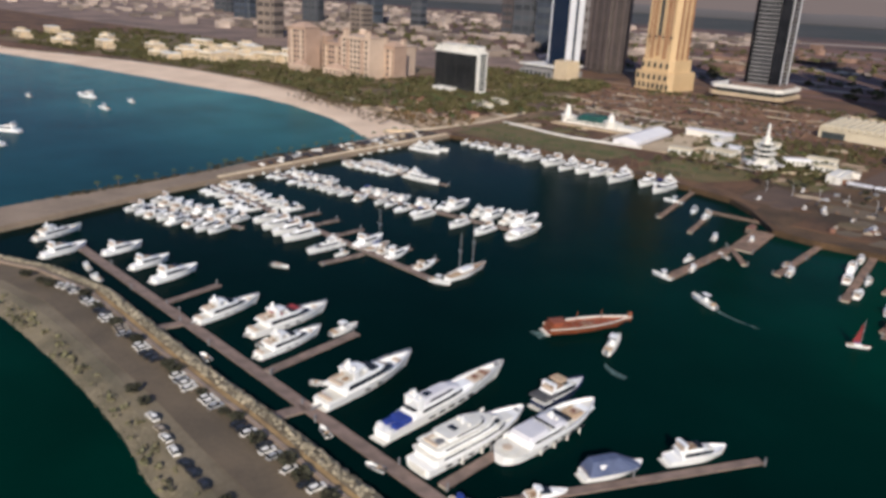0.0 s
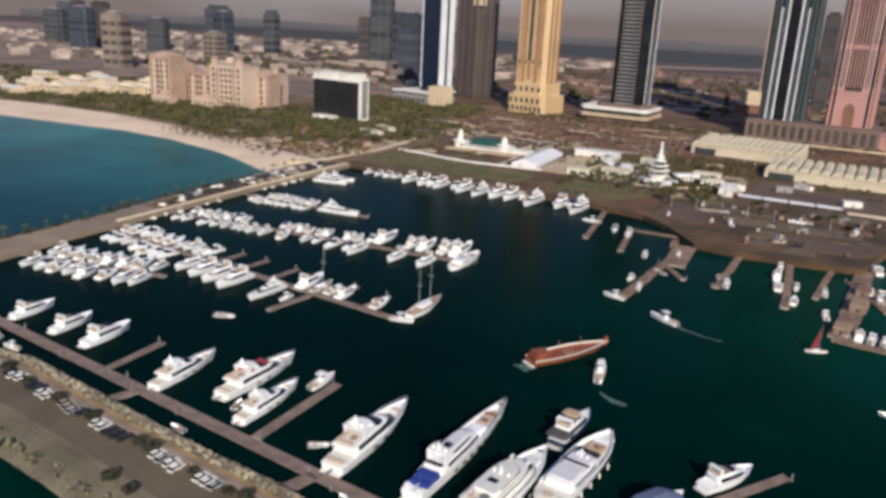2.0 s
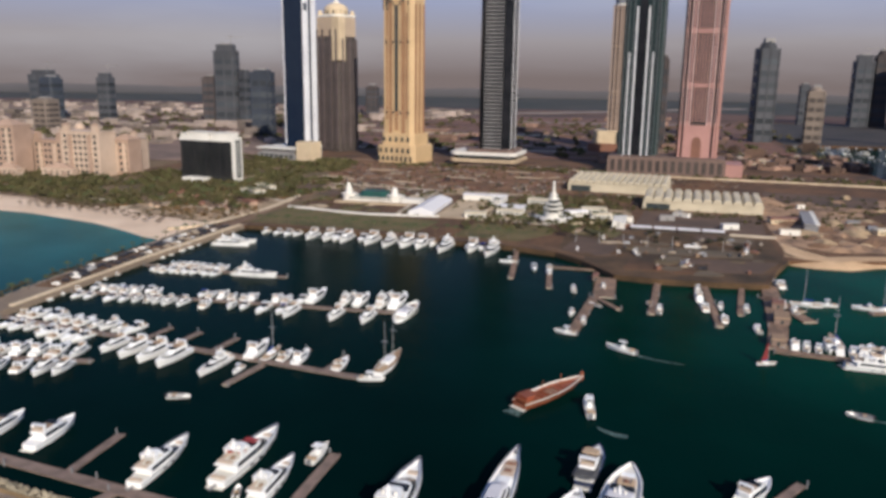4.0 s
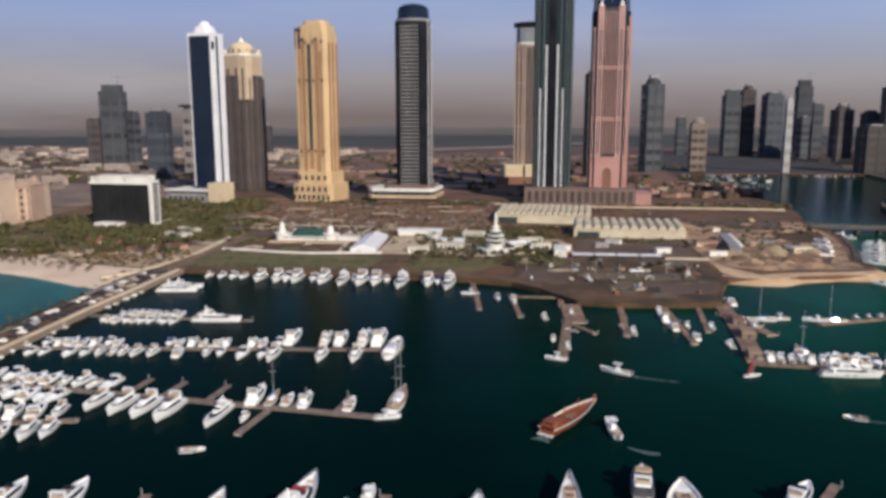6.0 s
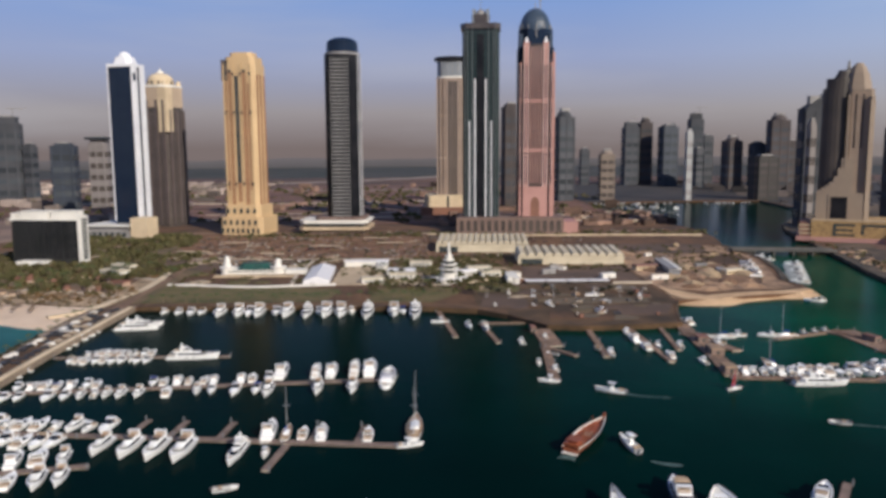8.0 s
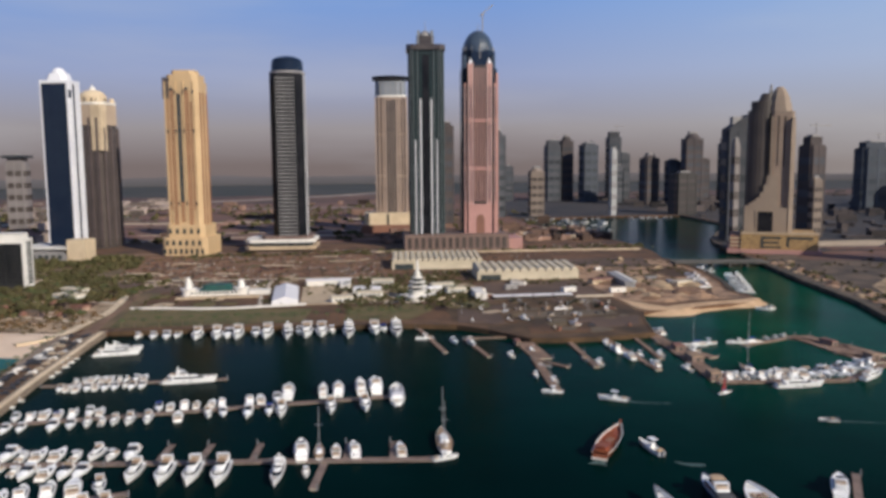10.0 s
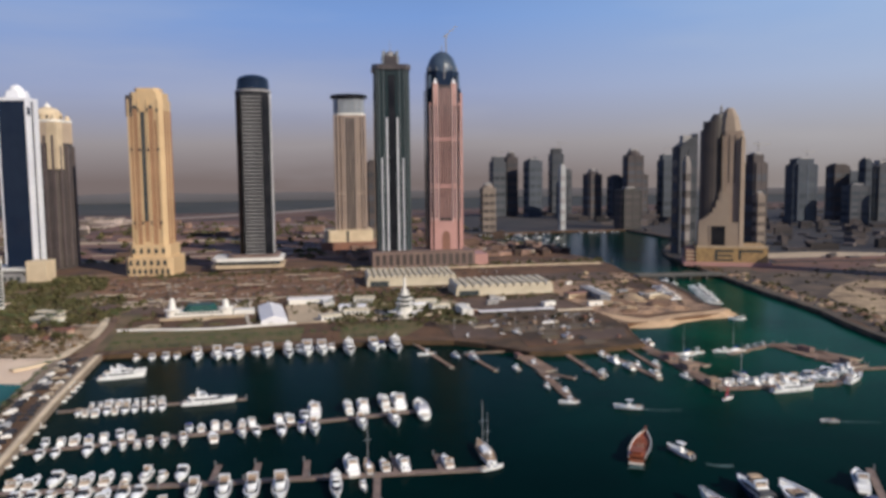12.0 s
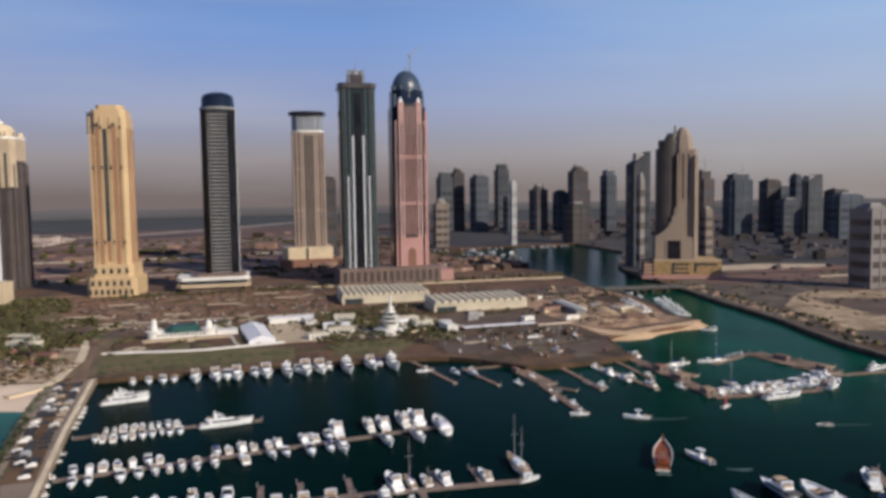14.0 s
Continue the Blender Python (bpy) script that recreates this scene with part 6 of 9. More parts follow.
def berth(kind, x, y, deg, length=None, label="", group="boats in the harbour", wide=1.0):
    """A boat of a kind with its stern at x, y; deg turns its bow to the left of +y."""
    L, build, text, category = BOATS[kind]
    s = (length or L) / L
    if kind not in made:
        t = thing(NAMES[kind], pose(x, y, 0, 0, 0, deg), text, category, group)
        build(t)
        made[kind] = t
    else:
        t = copy_thing(made[kind], pose(x, y, 0, 0, 0, deg))
    t.scale = (s * wide, s, s ** 0.85)
    if label:
        tagged(t, label)
    return t


def quay_row(x0, y0, x1, y1, n, kinds, lo, hi, side, seed, gap=0.0, tail=2.6):
    """Boats stern-to along a pontoon from x0, y0 to x1, y1; side 1 lies to its left."""
    r = random.Random(seed)
    d = Vector((x1 - x0, y1 - y0)).normalized()
    s = Vector((-d.y, d.x)) * side
    deg = math.degrees(math.atan2(-s.x, s.y))
    for k in range(n):
        if r.random() < gap:
            continue
        u = (k + 0.5 + r.uniform(-0.12, 0.12)) / n
        kind = r.choice(kinds)
        L = r.uniform(lo, hi)
        if kind == "open_boat":
            L *= 0.75
        p = Vector((x0, y0)).lerp(Vector((x1, y1)), u) + s * tail
        turn = deg + r.uniform(-4, 4)
        if r.random() < 0.25:  # some lie bow-to
            p += s * L
            turn += 180
        berth(kind, p.x, p.y, turn, L, wide=1.15)


def pontoon(x0, y0, x1, y1, w=4.0, label="floating pontoon with weathered grey-brown decking", panel=13.0):
    """A floating walkway: floats, edge beams and deck panels."""
    v = Vector((x1 - x0, y1 - y0))
    t = thing("pontoon", pose(x0, y0, 0, 0, 0, math.degrees(math.atan2(v.y, v.x))), label, "pontoon", "harbour pontoons")
    wood = PIER_WOOD if "timber" in label else DECKING
    n = max(2, round(v.length / panel))
    step = v.length / n
    first = part("deck_panel", boxes((0.06, step - 0.06, -w / 2 + 0.1, w / 2 - 0.1, 0.62, 0.78)), wood, t)
    for k in range(1, n):
        share("deck_panel", first, t, pose(k * step, 0, 0))
    part("float", boxes((0, v.length, -w / 2 + 0.3, w / 2 - 0.3, -0.6, 0.62)), CONCRETE, t)
    for sy in (-1, 1):
        part("edge_beam", boxes((0, v.length, sy * (w / 2 - 0.05) - 0.12, sy * (w / 2 - 0.05) + 0.12, 0.35, 0.8)), wood, t)
    m = max(1, int(v.length / 32))
    for k in range(m + 1):
        part("mooring_post", slab(ring(0.28, 8), -3, 2.6), GREY_PAINT, t).matrix_basis = pose(v.length * k / m, (w / 2 + 0.3) * (1 if k % 2 else -1), 0)
    return t


# main southern pontoon, its bridges to the parking quay and its fingers
pontoon(-346, 165, -86, 131, 4.4)
pontoon(-238, 149, -242, 137, 3.6, "short gangway pontoon to the parking quay")
pontoon(-159, 140, -163, 127, 4.2, "short gangway pontoon to the parking quay")
pontoon(-259, 155, -260, 182, 3.0, "narrow finger pontoon between berths")
pontoon(-185.5, 147, -185, 189, 3.4, "narrow finger pontoon between berths")
pontoon(-103, 138, -101, 160, 3.2, "narrow finger pontoon between berths")
pontoon(-88, 142, -42, 210, 2.8, "oblique finger pontoon beside moored boats")

berth("yacht", -366, 154, 8, 25)
berth("fly", -341, 146, 3, 21, "white flybridge motor yacht beside the pontoon end")
berth("fly", -326, 167, 0, 19)
berth("fly", -301, 166, 3, 19)
berth("fly", -281, 164, 2, 22)
berth("yacht", -234, 153, 2, 30, "white motor yacht alone between two fingers")
red_yacht = berth("yacht", -211, 160, -3, 36, "tall white motor yacht with red deck cushions")
for x0, x1, y0, y1, z in ((-1.8, 1.8, 15.2, 17.4, 5.35), (-2.2, -0.9, 8.6, 11.4, 5.4), (0.8, 2.2, 9.0, 10.6, 5.4)):
    part("red_cushion", boxes((x0, x1, y0, y1, z, z + 0.4)), RED_PAINT, red_yacht, "faded red deck cushion")
berth("yacht", -195.5, 151, 0, 29)
berth("open_boat", -190.5, 181, -3, 13)
berth("yacht", -155.5, 143.5, 0.3, 42, "white motor yacht with tender on its upper deck")
berth("yacht_blue", -130, 143.5, -2.5, 58)
berth("super", -112, 138.5, -7, 44, "broad white superyacht with stacked decks and roof gear")
berth("round", -98.3, 157.4, -8, 44)
grey_yacht = berth("fly_navy", -106, 190, -8, 24)
part("aft_canopy", boat_house(-0.6, 6.6, 5.4, 3.2, 3.9, front=0.5, back=0.2, side=0.4, nose=0.8), SLATE_DARK, grey_yacht, "dark grey canvas canopy over the aft deck")
part("tan_awning", boat_house(6.0, 9.4, 4.0, 6.0, 6.3, front=0.3, back=0.1, side=0.2, nose=0.8), TAN_CANVAS, grey_yacht, "tan awning over the bridge")
berth("fly", -62.5, 190, -33, 20)
berth("covered", -77, 167, -32, 19)
berth("cruiser", -84, 149, -38, 12)
berth("cruiser_blue", -98, 134, -66, 11)
berth("dinghy", -206, 138.5, 80, 6.5)
berth("dinghy", -203, 157, 20, 6.5)
berth("open_boat", -298, 150, 95, 8)
berth("open_boat", -313, 153, 80, 8)
berth("dinghy", -142, 134, 70, 6.5)
berth("dinghy", -170, 152, -60, 6.5)
berth("dinghy", -119, 133, 100, 6.5)

# inner pontoons with their rows of boats
SMALL = ["cruiser", "cruiser", "cruiser_tan", "cruiser", "open_boat", "fly", "cruiser", "fly", "cruiser_blue"]
pontoon(-399, 222, -316, 237, 3.2)
quay_row(-390, 224, -322, 236, 8, ["fly", "fly", "cruiser"], 13, 16.5, 1, 11)
quay_row(-388, 224.6, -318, 236.5, 8, ["fly", "cruiser", "fly"], 13, 16.5, -1, 12)
pontoon(-399, 277, -200, 252, 3.6)
quay_row(-396, 276.5, -322, 267.5, 10, SMALL, 12, 14.5, 1, 13, 0.1)
quay_row(-396, 276.5, -328, 268, 10, SMALL, 11.5, 14, -1, 14, 0.14)
for x, L, kind in ((-318, 18, "fly"), (-306, 20, "fly"), (-295, 21, "fly"), (-284, 22, "fly"), (-262, 23, "yacht")):
    berth(kind, x, 274.5 - (x + 399) * 0.1256, 176, L, "white motor yacht lying bow-out from the pontoon")
for x in (-312, -295, -274, -236, -217):
    y = 277 - (x + 399) * 0.1256
    pontoon(x, y + 2, x + 2, y + 20, 2.6, "narrow finger pontoon between berths")
pontoon(-245, 254, -249, 230, 2.8, "narrow finger pontoon between berths")
berth("fly", -254, 258, 2, 20, "white flybridge yacht beside a dark sailing boat")
berth("sail", -247, 258, 0, 17, "dark-decked sailing boat with tall bare mast")
berth("cruiser_tan", -240, 259, 0, 13)
berth("fly", -232, 257, 2, 16)
berth("cruiser_tan", -213, 256, 0, 14)
berth("open_boat", -252, 250, 182, 9)
berth("open_boat", -201, 251, -80, 11, "small white motorboat at the pontoon end")
berth("ketch", -194.5, 256, -3, 27)

pontoon(-399, 326, -206, 341, 3.6)
quay_row(-394, 327, -292, 335, 16, SMALL, 10, 13, 1, 15, 0.12)
quay_row(-394, 326, -292, 335, 15, SMALL, 10, 13, -1, 16, 0.2)
quay_row(-286, 335, -266, 336.5, 3, SMALL, 12, 15, 1, 17)
for x, L, kind in ((-264, 22, "fly"), (-246, 21, "yacht"), (-238, 20, "fly"), (-226, 25, "yacht"), (-218, 24, "fly")):
    berth(kind, x, 343 + (x + 264) * 0.05, 0, L, "white motor yacht at the inner pontoon")
for x, L, kind in ((-282, 15, "cruiser"), (-266, 18, "fly"), (-242, 17, "fly"), (-225, 18, "fly"), (-272, 13, "cruiser_blue")):
    berth(kind, x, 333 + (x + 264) * 0.06, 180, L, "white motorboat lying bow-out from the pontoon")
berth("round", -209, 325, -4, 30, "rounded white yacht lying across the pontoon head")

pontoon(-399, 391, -300, 389, 3.0)
quay_row(-390, 391, -342, 390, 10, ["cruiser", "cruiser", "cruiser_tan", "open_boat"], 9.5, 12, -1, 18, 0.1)
quay_row(-386, 391, -344, 390, 9, ["cruiser", "cruiser", "open_boat"], 9.5, 11.5, 1, 19, 0.15)
berth("yacht", -334, 386, -88, 29, "long white motor yacht lying alongside the pontoon")
quay_row(-398, 372, -398, 290, 7, ["open_boat", "cruiser"], 8, 11, -1, 20, 0.2, tail=1.0)
berth("yacht", -391, 458, -85, 28, "white motor yacht moored across the mole's foot")
berth("yacht", -388, 469, -82, 24, "white motor yacht behind another near the mole")
quay_row(-398, 460, -398, 405, 5, ["cruiser", "open_boat"], 9, 13, -1, 21, 0.1, tail=1.0)

# boats stern-to along the town quay
QUAY_BOATS = ((-376, 10, "open_boat"), (-366, 11, "cruiser"), (-357, 13, "cruiser"), (-349, 11, "cruiser_tan"), (-335, 18, "fly"), (-322, 19, "fly"), (-313, 17, "cruiser"), (-307, 20, "fly"), (-295, 15, "cruiser"), (-286, 21, "fly"), (-272, 24, "yacht"), (-264, 14, "cruiser"), (-258, 22, "fly"), (-248, 21, "fly"), (-241, 12, "open_boat"), (-228, 27, "yacht"), (-210, 20, "fly"), (-204, 13, "cruiser_blue"), (-194, 28, "yacht"))
for k, (x, L, kind) in enumerate(QUAY_BOATS):
    berth(kind, x, 516 - (x + 376) * 0.03, 180 + (k % 3 - 1) * 3, L * 1.18, "white motorboat stern-to at the town quay", wide=1.2)

# boatyard piers to the east
for x0, y0, x1, y1, w in ((-178, 503, -169, 428, 3.2), (-150, 464, -113, 465, 3.6), (-150, 462, -144, 412, 3.0), (-113, 446, -112, 402, 12.0), (-117, 402, -123, 336, 5.0), (-116, 400, -103, 380, 3.0), (-82, 450, -86, 377, 3.6), (-56, 450, -53, 365, 3.8), (-34, 450, -41, 389, 3.0), (-18, 456, -25, 372, 9.0), (-25, 372, -30, 338, 9.0)):
    pontoon(x0, y0, x1, y1, w, "brown timber pier of the boatyard")
for x0, y0, x1, y1, w in ((-32, 336, 40, 327, 5.0), (40, 327, 82, 353, 5.0), (82, 353, 120, 349, 4.0), (84, 358, 78, 431, 17.0), (26, 412, 78, 432, 4.0)):
    pontoon(x0, y0, x1, y1, w, "brown timber pier of the eastern basin")
quay_row(-30, 338, 36, 330, 14, ["cruiser", "fly", "cruiser_tan", "open_boat"], 11, 17, 1, 31)
quay_row(42, 330, 80, 353, 8, ["cruiser", "fly", "open_boat"], 11, 16, 1, 32)
berth("sail", -2, 346, 4, 19, "white sailing boat with tall mast in the eastern basin")
berth("sail", 44, 420, 95, 18, "white sailing boat lying alongside the eastern pier")
berth("sail", 4, 418, 88, 17, "white sailing boat lying alongside the eastern pier")
berth("yacht", -6, 322, -92, 27, "white motor yacht outside the eastern pier")
berth("yacht", 48, 326, -60, 24, "white motor yacht outside the eastern pier")
for x, y, deg, L, kind in ((-172, 470, 96, 12, "open_boat"), (-160, 462, 190, 12, "cruiser"), (-149, 455, 185, 14, "fly"), (-126, 370, 175, 9, "open_boat"), (-119, 350, 5, 9, "open_boat"), (-121, 333, 80, 11, "open_boat"), (-112, 384, 60, 8, "dinghy"), (-129, 408, 10, 10, "open_boat"), (-113, 420, 5, 9, "open_boat"), (-82, 380, 0, 11, "open_boat"), (-87, 400, 180, 9, "dinghy"), (-50, 372, 0, 12, "cruiser"), (-58, 390, 5, 14, "cruiser"), (-60, 408, 4, 15, "fly"), (-50, 404, 178, 10, "open_boat"), (-60, 428, 0, 11, "open_boat"), (-37, 395, 0, 10, "open_boat"), (-11, 452, 14, 16, "cruiser"), (-17, 410, 0, 13, "cruiser"), (-12, 398, 5, 11, "open_boat"), (-35, 360, 10, 10, "open_boat"), (12, 422, 96, 12, "open_boat"), (31, 420, 84, 12, "cruiser")):
    berth(kind, x, y, deg, L)

quay_row(52, 422, 74, 430, 3, ["cruiser", "open_boat"], 8, 11, 1, 42)
berth("yacht", 112, 356, -84, 20, "pale motor yacht alongside the eastern pier head")
for x0, y0, x1, y1, w in ((70, 428, 92, 398, 9.0), (88, 404, 96, 372, 10.0), (74, 384, 90, 360, 7.0), (-24, 430, -10, 404, 8.0), (-14, 404, -8, 386, 7.0)):
    pontoon(x0, y0, x1, y1, w, "broad tan timber landing stage")
for x, y, w, d, deg, roof, text in ((-22, 384, 8, 14, -5, TEAK, "brown timber pier hut with flat roof"), (-20, 410, 7, 10, -5, RUST, "rust-roofed timber hut on the pier"), (-29, 346, 7, 9, -5, TEAK, "brown timber pier hut with flat roof"), (82, 405, 5, 12, 10, RUST, "rust-roofed timber hut on the pier"), (85, 368, 6, 10, 0, TEAK, "brown timber pier hut with flat roof"), (-119, 440, 4, 9, 2, RUST, "rust-roofed timber hut on the pier")):
    hut = thing("pier_hut", pose(x, y, 0.78, 0, 0, deg), text, "hut", "pier huts")
    part("wall", boxes((-w / 2 + 0.4, w / 2 - 0.4, -d / 2 + 0.4, d / 2 - 0.4, 0, 2.8)), DECKING, hut)
    part("roof", boxes((-w / 2, w / 2, -d / 2, d / 2, 2.8, 3.4, 0, 0.4)), roof, hut)
    part("door", boxes((-0.6, 0.6, -d / 2 + 0.3, -d / 2 + 0.45, 0, 2.1)), DARK_WINDOW, hut)

# craft under way
berth("dhow", -133.6, 241, -34, 37)
berth("open_boat", -93, 313, 62, 15, "white launch under way in the harbour", wide=0.72)
berth("open_boat", -107.2, 240, 10, 17, "white covered tender under way with wash", wide=0.72)
berth("dinghy", -264, 214, -75, 9)
rs = berth("sail", -42, 316, -72, 9, "small sailing boat with a red sail")
part("sail", slab([(0, 0), (4.4, 0), (0.3, 13)], -0.05, 0.05), SAIL_CLOTH, rs, "red triangular sail").matrix_basis = pose(0, 7.4, 2.4, 90, 0, -90)
for x, y, deg, L, kind in ((-745, 388, 100, 24, "fly"), (-678, 366, 95, 16, "open_boat"), (-622, 262, 120, 24, "fly"), (-582, 232, 115, 24, "fly"), (-785, 345, 90, 11, "open_boat"), (-703, 406, 90, 12, "open_boat")):
    berth(kind, x, y, deg, L, "white motorboat riding on the open bay")
for x, y, deg, L in ((-8, 268, 78, 9), (95, 315, 70, 9)):
    berth("dinghy", x, y, deg, L, "low grey-white launch crossing the harbour mouth")


def wash(points, w0, w1, label="pale foam wash trailing on the water"):
    bm = bmesh.new()
    n = len(points)
    vs = []
    for k, p in enumerate(points):
        a, b = Vector(points[max(k - 1, 0)]), Vector(points[min(k + 1, n - 1)])
        d = (b - a).normalized()
        w = (w0 + (w1 - w0) * k / (n - 1)) / 2 * (0.8 + 0.4 * ((k * 7) % 3) / 2)
        s = Vector((-d.y, d.x)) * w
        q = Vector(p)
        vs.append([bm.verts.new((q.x + s.x, q.y + s.y, 0.02)), bm.verts.new((q.x, q.y, 0.10)), bm.verts.new((q.x - s.x, q.y - s.y, 0.02))])
    for a, b in zip(vs, vs[1:]):
        for j in (0, 1):
            bm.faces.new((a[j], a[j + 1], b[j + 1], b[j]))
    solid("wash", bm, FOAM, pose(0, 0, 0), label, "wash", kind="structure")


wash([(-104.6, 234), (-102, 231.5), (-98, 229.6), (-94, 229)], 1.0, 3.0)
wash([(-92, 312.4), (-86, 309.8), (-79, 307.6), (-72, 306.6)], 1.9, 0.3)
wash([(-134.2, 240), (-135.2, 238), (-136, 236.4)], 5.0, 6.5)
wash([(-8, 268), (-1, 265.8), (6, 263.4), (12, 261.5)], 1.3, 0.4)

# ---- buildings along the shore ----


def window_grid(parent, w, y, z0, z1, cols, rows, fill=0.62, mat=None, high=0.55, name="window"):
    """Window openings, one piece each, set in a front that looks to -y."""
    sx, sz = w / cols, (z1 - z0) / rows
    first = part(name, boxes((-sx * fill / 2, sx * fill / 2, -0.25, 0.25, -sz * high / 2, sz * high / 2)), mat or DARK_WINDOW, parent)
    for r in range(rows):
        for c in range(cols):
            m = pose(-w / 2 + sx * (c + 0.5), y, z0 + sz * (r + 0.5))
            if r == c == 0:
                first.matrix_basis = m
            else:
                share(name, first, parent, m)


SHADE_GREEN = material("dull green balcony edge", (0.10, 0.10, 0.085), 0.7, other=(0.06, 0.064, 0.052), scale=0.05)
hotel = thing("hotel", pose(-567, 752, 3, 0, 0, -8), "long dark slab hotel with white frame and roof pavilions", "hotel")
part("body", boxes((-46, 46, -11, 5, 0, 45)), GREY_BAND, hotel)
part("glass_front", boxes((-45, 43, -11.6, -11.02, 5, 43)), BLACK_GLASS, hotel, "dark green window front")
for x in (-22, 0, 22):
    part("bay_divider", boxes((x - 0.5, x + 0.5, -12.3, -11.2, 5, 43)), GREY_BAND, hotel)
first = part("storey_line", boxes((-45.2, 43.2, -12.0, -11.3, 0, 0.4)), SHADE_GREEN, hotel)
for k in range(11):
    if k == 0:
        first.matrix_basis = pose(0, 0, 6)
    else:
        share("storey_line", first, hotel, pose(0, 0, 6 + k * 3.4))
first = part("mullion", boxes((-0.25, 0.25, -12.1, -11.3, 5, 43)), GREY_BAND, hotel)
for k in range(22):
    if k == 0:
        first.matrix_basis = pose(-43, 0, 0)
    else:
        share("mullion", first, hotel, pose(-43 + k * 4.0, 0, 0))
end_wall = part("end_wall", boxes((43.2, 47.5, -12.6, 5, 0, 49)), WHITE_WALL, hotel, "white end wall with slots")
for k in range(12):
    part("slot", boxes((47.3, 47.8, -9.5, 2, 5 + k * 3.5, 7.4 + k * 3.5)), DARK_WINDOW, end_wall)
part("parapet", boxes((-47, 43, -12.6, 5.6, 44.4, 47)), WHITE_WALL, hotel)
for x0, x1, z0, h in ((-32, 3, 47, 53.4), (8, 43, 47, 53.4), (-46, -40, 46.2, 51), (-38, -33, 46.2, 49)):
    part("roof_pavilion", boxes((x0, x1, -10, 4, z0, h)), WHITE_WALL, hotel, "white roof pavilion")
    part("pavilion_roof", boxes((x0 - 0.6, x1 + 0.6, -11, 4.6, h, h + 0.7)), WHITE_WALL, hotel)
part("porch", boxes((-30, 6, -30, -13, 0, 4.5), (-22, -2, -34, -30, 0, 3.6)), WHITE_WALL, hotel, "low white porch")


hotel.scale = (0.8, 0.8, 1.0)


def resort_block(x, y, w, d, h, mat, top, label):
    t = thing("resort_building", pose(x, y, 3, 0, 0, random.uniform(-8, 8)), label, "hotel", "resort buildings")
    walls = part("body", boxes((-w / 2, w / 2, -d / 2, d / 2, 0, h)), mat, t)
    part("cornice", boxes((-w / 2 - 0.6, w / 2 + 0.6, -d / 2 - 0.6, d / 2 + 0.6, h, h + 1.2)), mat, t)
    window_grid(walls, w * 0.9, -d / 2, 2, h - 1, max(3, int(w / 7.5)), max(2, int(h / 7)), 0.5)
    for b in (-0.25, 0.25):
        part("bay_front", boxes((w * b - 2.2, w * b + 2.2, -d / 2 - 1.6, -d / 2 - 0.3, 3, h - 3)), RESORT_WALL if mat is RESORT_PALE else RESORT_PALE, t)
    if top == "gable":
        bm = bmesh.new()
        prism(bm, rect(w * 0.9, d * 0.9), h + 1.2, h + 7, 0.25)
        part("roof", bm, RESORT_WALL, t)
    elif top == "turret":
        for sx in (-1, 1):
            part("turret", boxes((sx * w * 0.38 - 3, sx * w * 0.38 + 3, -d / 2, -d / 2 + 6, h + 1.2, h + 8)), mat, t)
            part("turret_roof", boxes((sx * w * 0.38 - 3.6, sx * w * 0.38 + 3.6, -d / 2 - 0.6, -d / 2 + 6.6, h + 8, h + 10.5, 0, 2.4)), RESORT_WALL, t)
    else:
        part("dome", dome(slab(ring(6, 16), h + 1.2, h + 4), 6, h + 4, 5, 16, 4), RESORT_PALE, t)
    return t


for x, y, w, d, h, mat, top in ((-814, 724, 36, 26, 56, RESORT_WALL, "gable"), (-776, 752, 46, 24, 38, RESORT_WALL, "turret"), (-722, 742, 54, 26, 50, RESORT_PALE, "turret"), (-690, 768, 22, 24, 40, RESORT_WALL, "gable"), (-716, 806, 38, 26, 38, RESORT_PALE, "turret"), (-790, 812, 40, 26, 46, RESORT_WALL, "dome"), (-868, 800, 36, 26, 40, RESORT_WALL, "gable"), (-742, 716, 40, 10, 9, RESORT_PALE, "gable"), (-800, 704, 30, 10, 8, RESORT_PALE, "gable")):
    resort_block(x, y, w, d, h, mat, top, ("cream" if mat is RESORT_PALE else "pink-brown") + " resort building with " + {"turret": "corner turrets", "gable": "hipped roof", "dome": "small dome"}[top])


def villa(x, y, w, d, h, deg, tall):
    t = thing("villa", pose(x, y, 3, 0, 0, deg), "cream flat-roofed villa among trees" if not tall else "cream villa with raised roof room", "villa", "beach villas")
    walls = part("body", boxes((-w / 2, w / 2, -d / 2, d / 2, 0, h)), CREAM_WALL, t)
    part("parapet", boxes((-w / 2 - 0.4, w / 2 + 0.4, -d / 2 - 0.4, d / 2 + 0.4, h, h + 0.9)), WHITE_WALL, t)
    part("wing", boxes((w / 2 - 1, w / 2 + w * 0.4, -d * 0.3, d * 0.45, 0, h * 0.6)), CREAM_WALL, t)
    if tall:
        part("roof_room", boxes((-w * 0.25, w * 0.2, -d * 0.3, d * 0.3, h + 0.9, h + 4.5)), CREAM_WALL, t)
    window_grid(walls, w * 0.85, -d / 2, 1, h - 0.6, max(3, int(w / 6)), max(1, int(h / 4.5)), 0.45)


rng = random.Random(21)
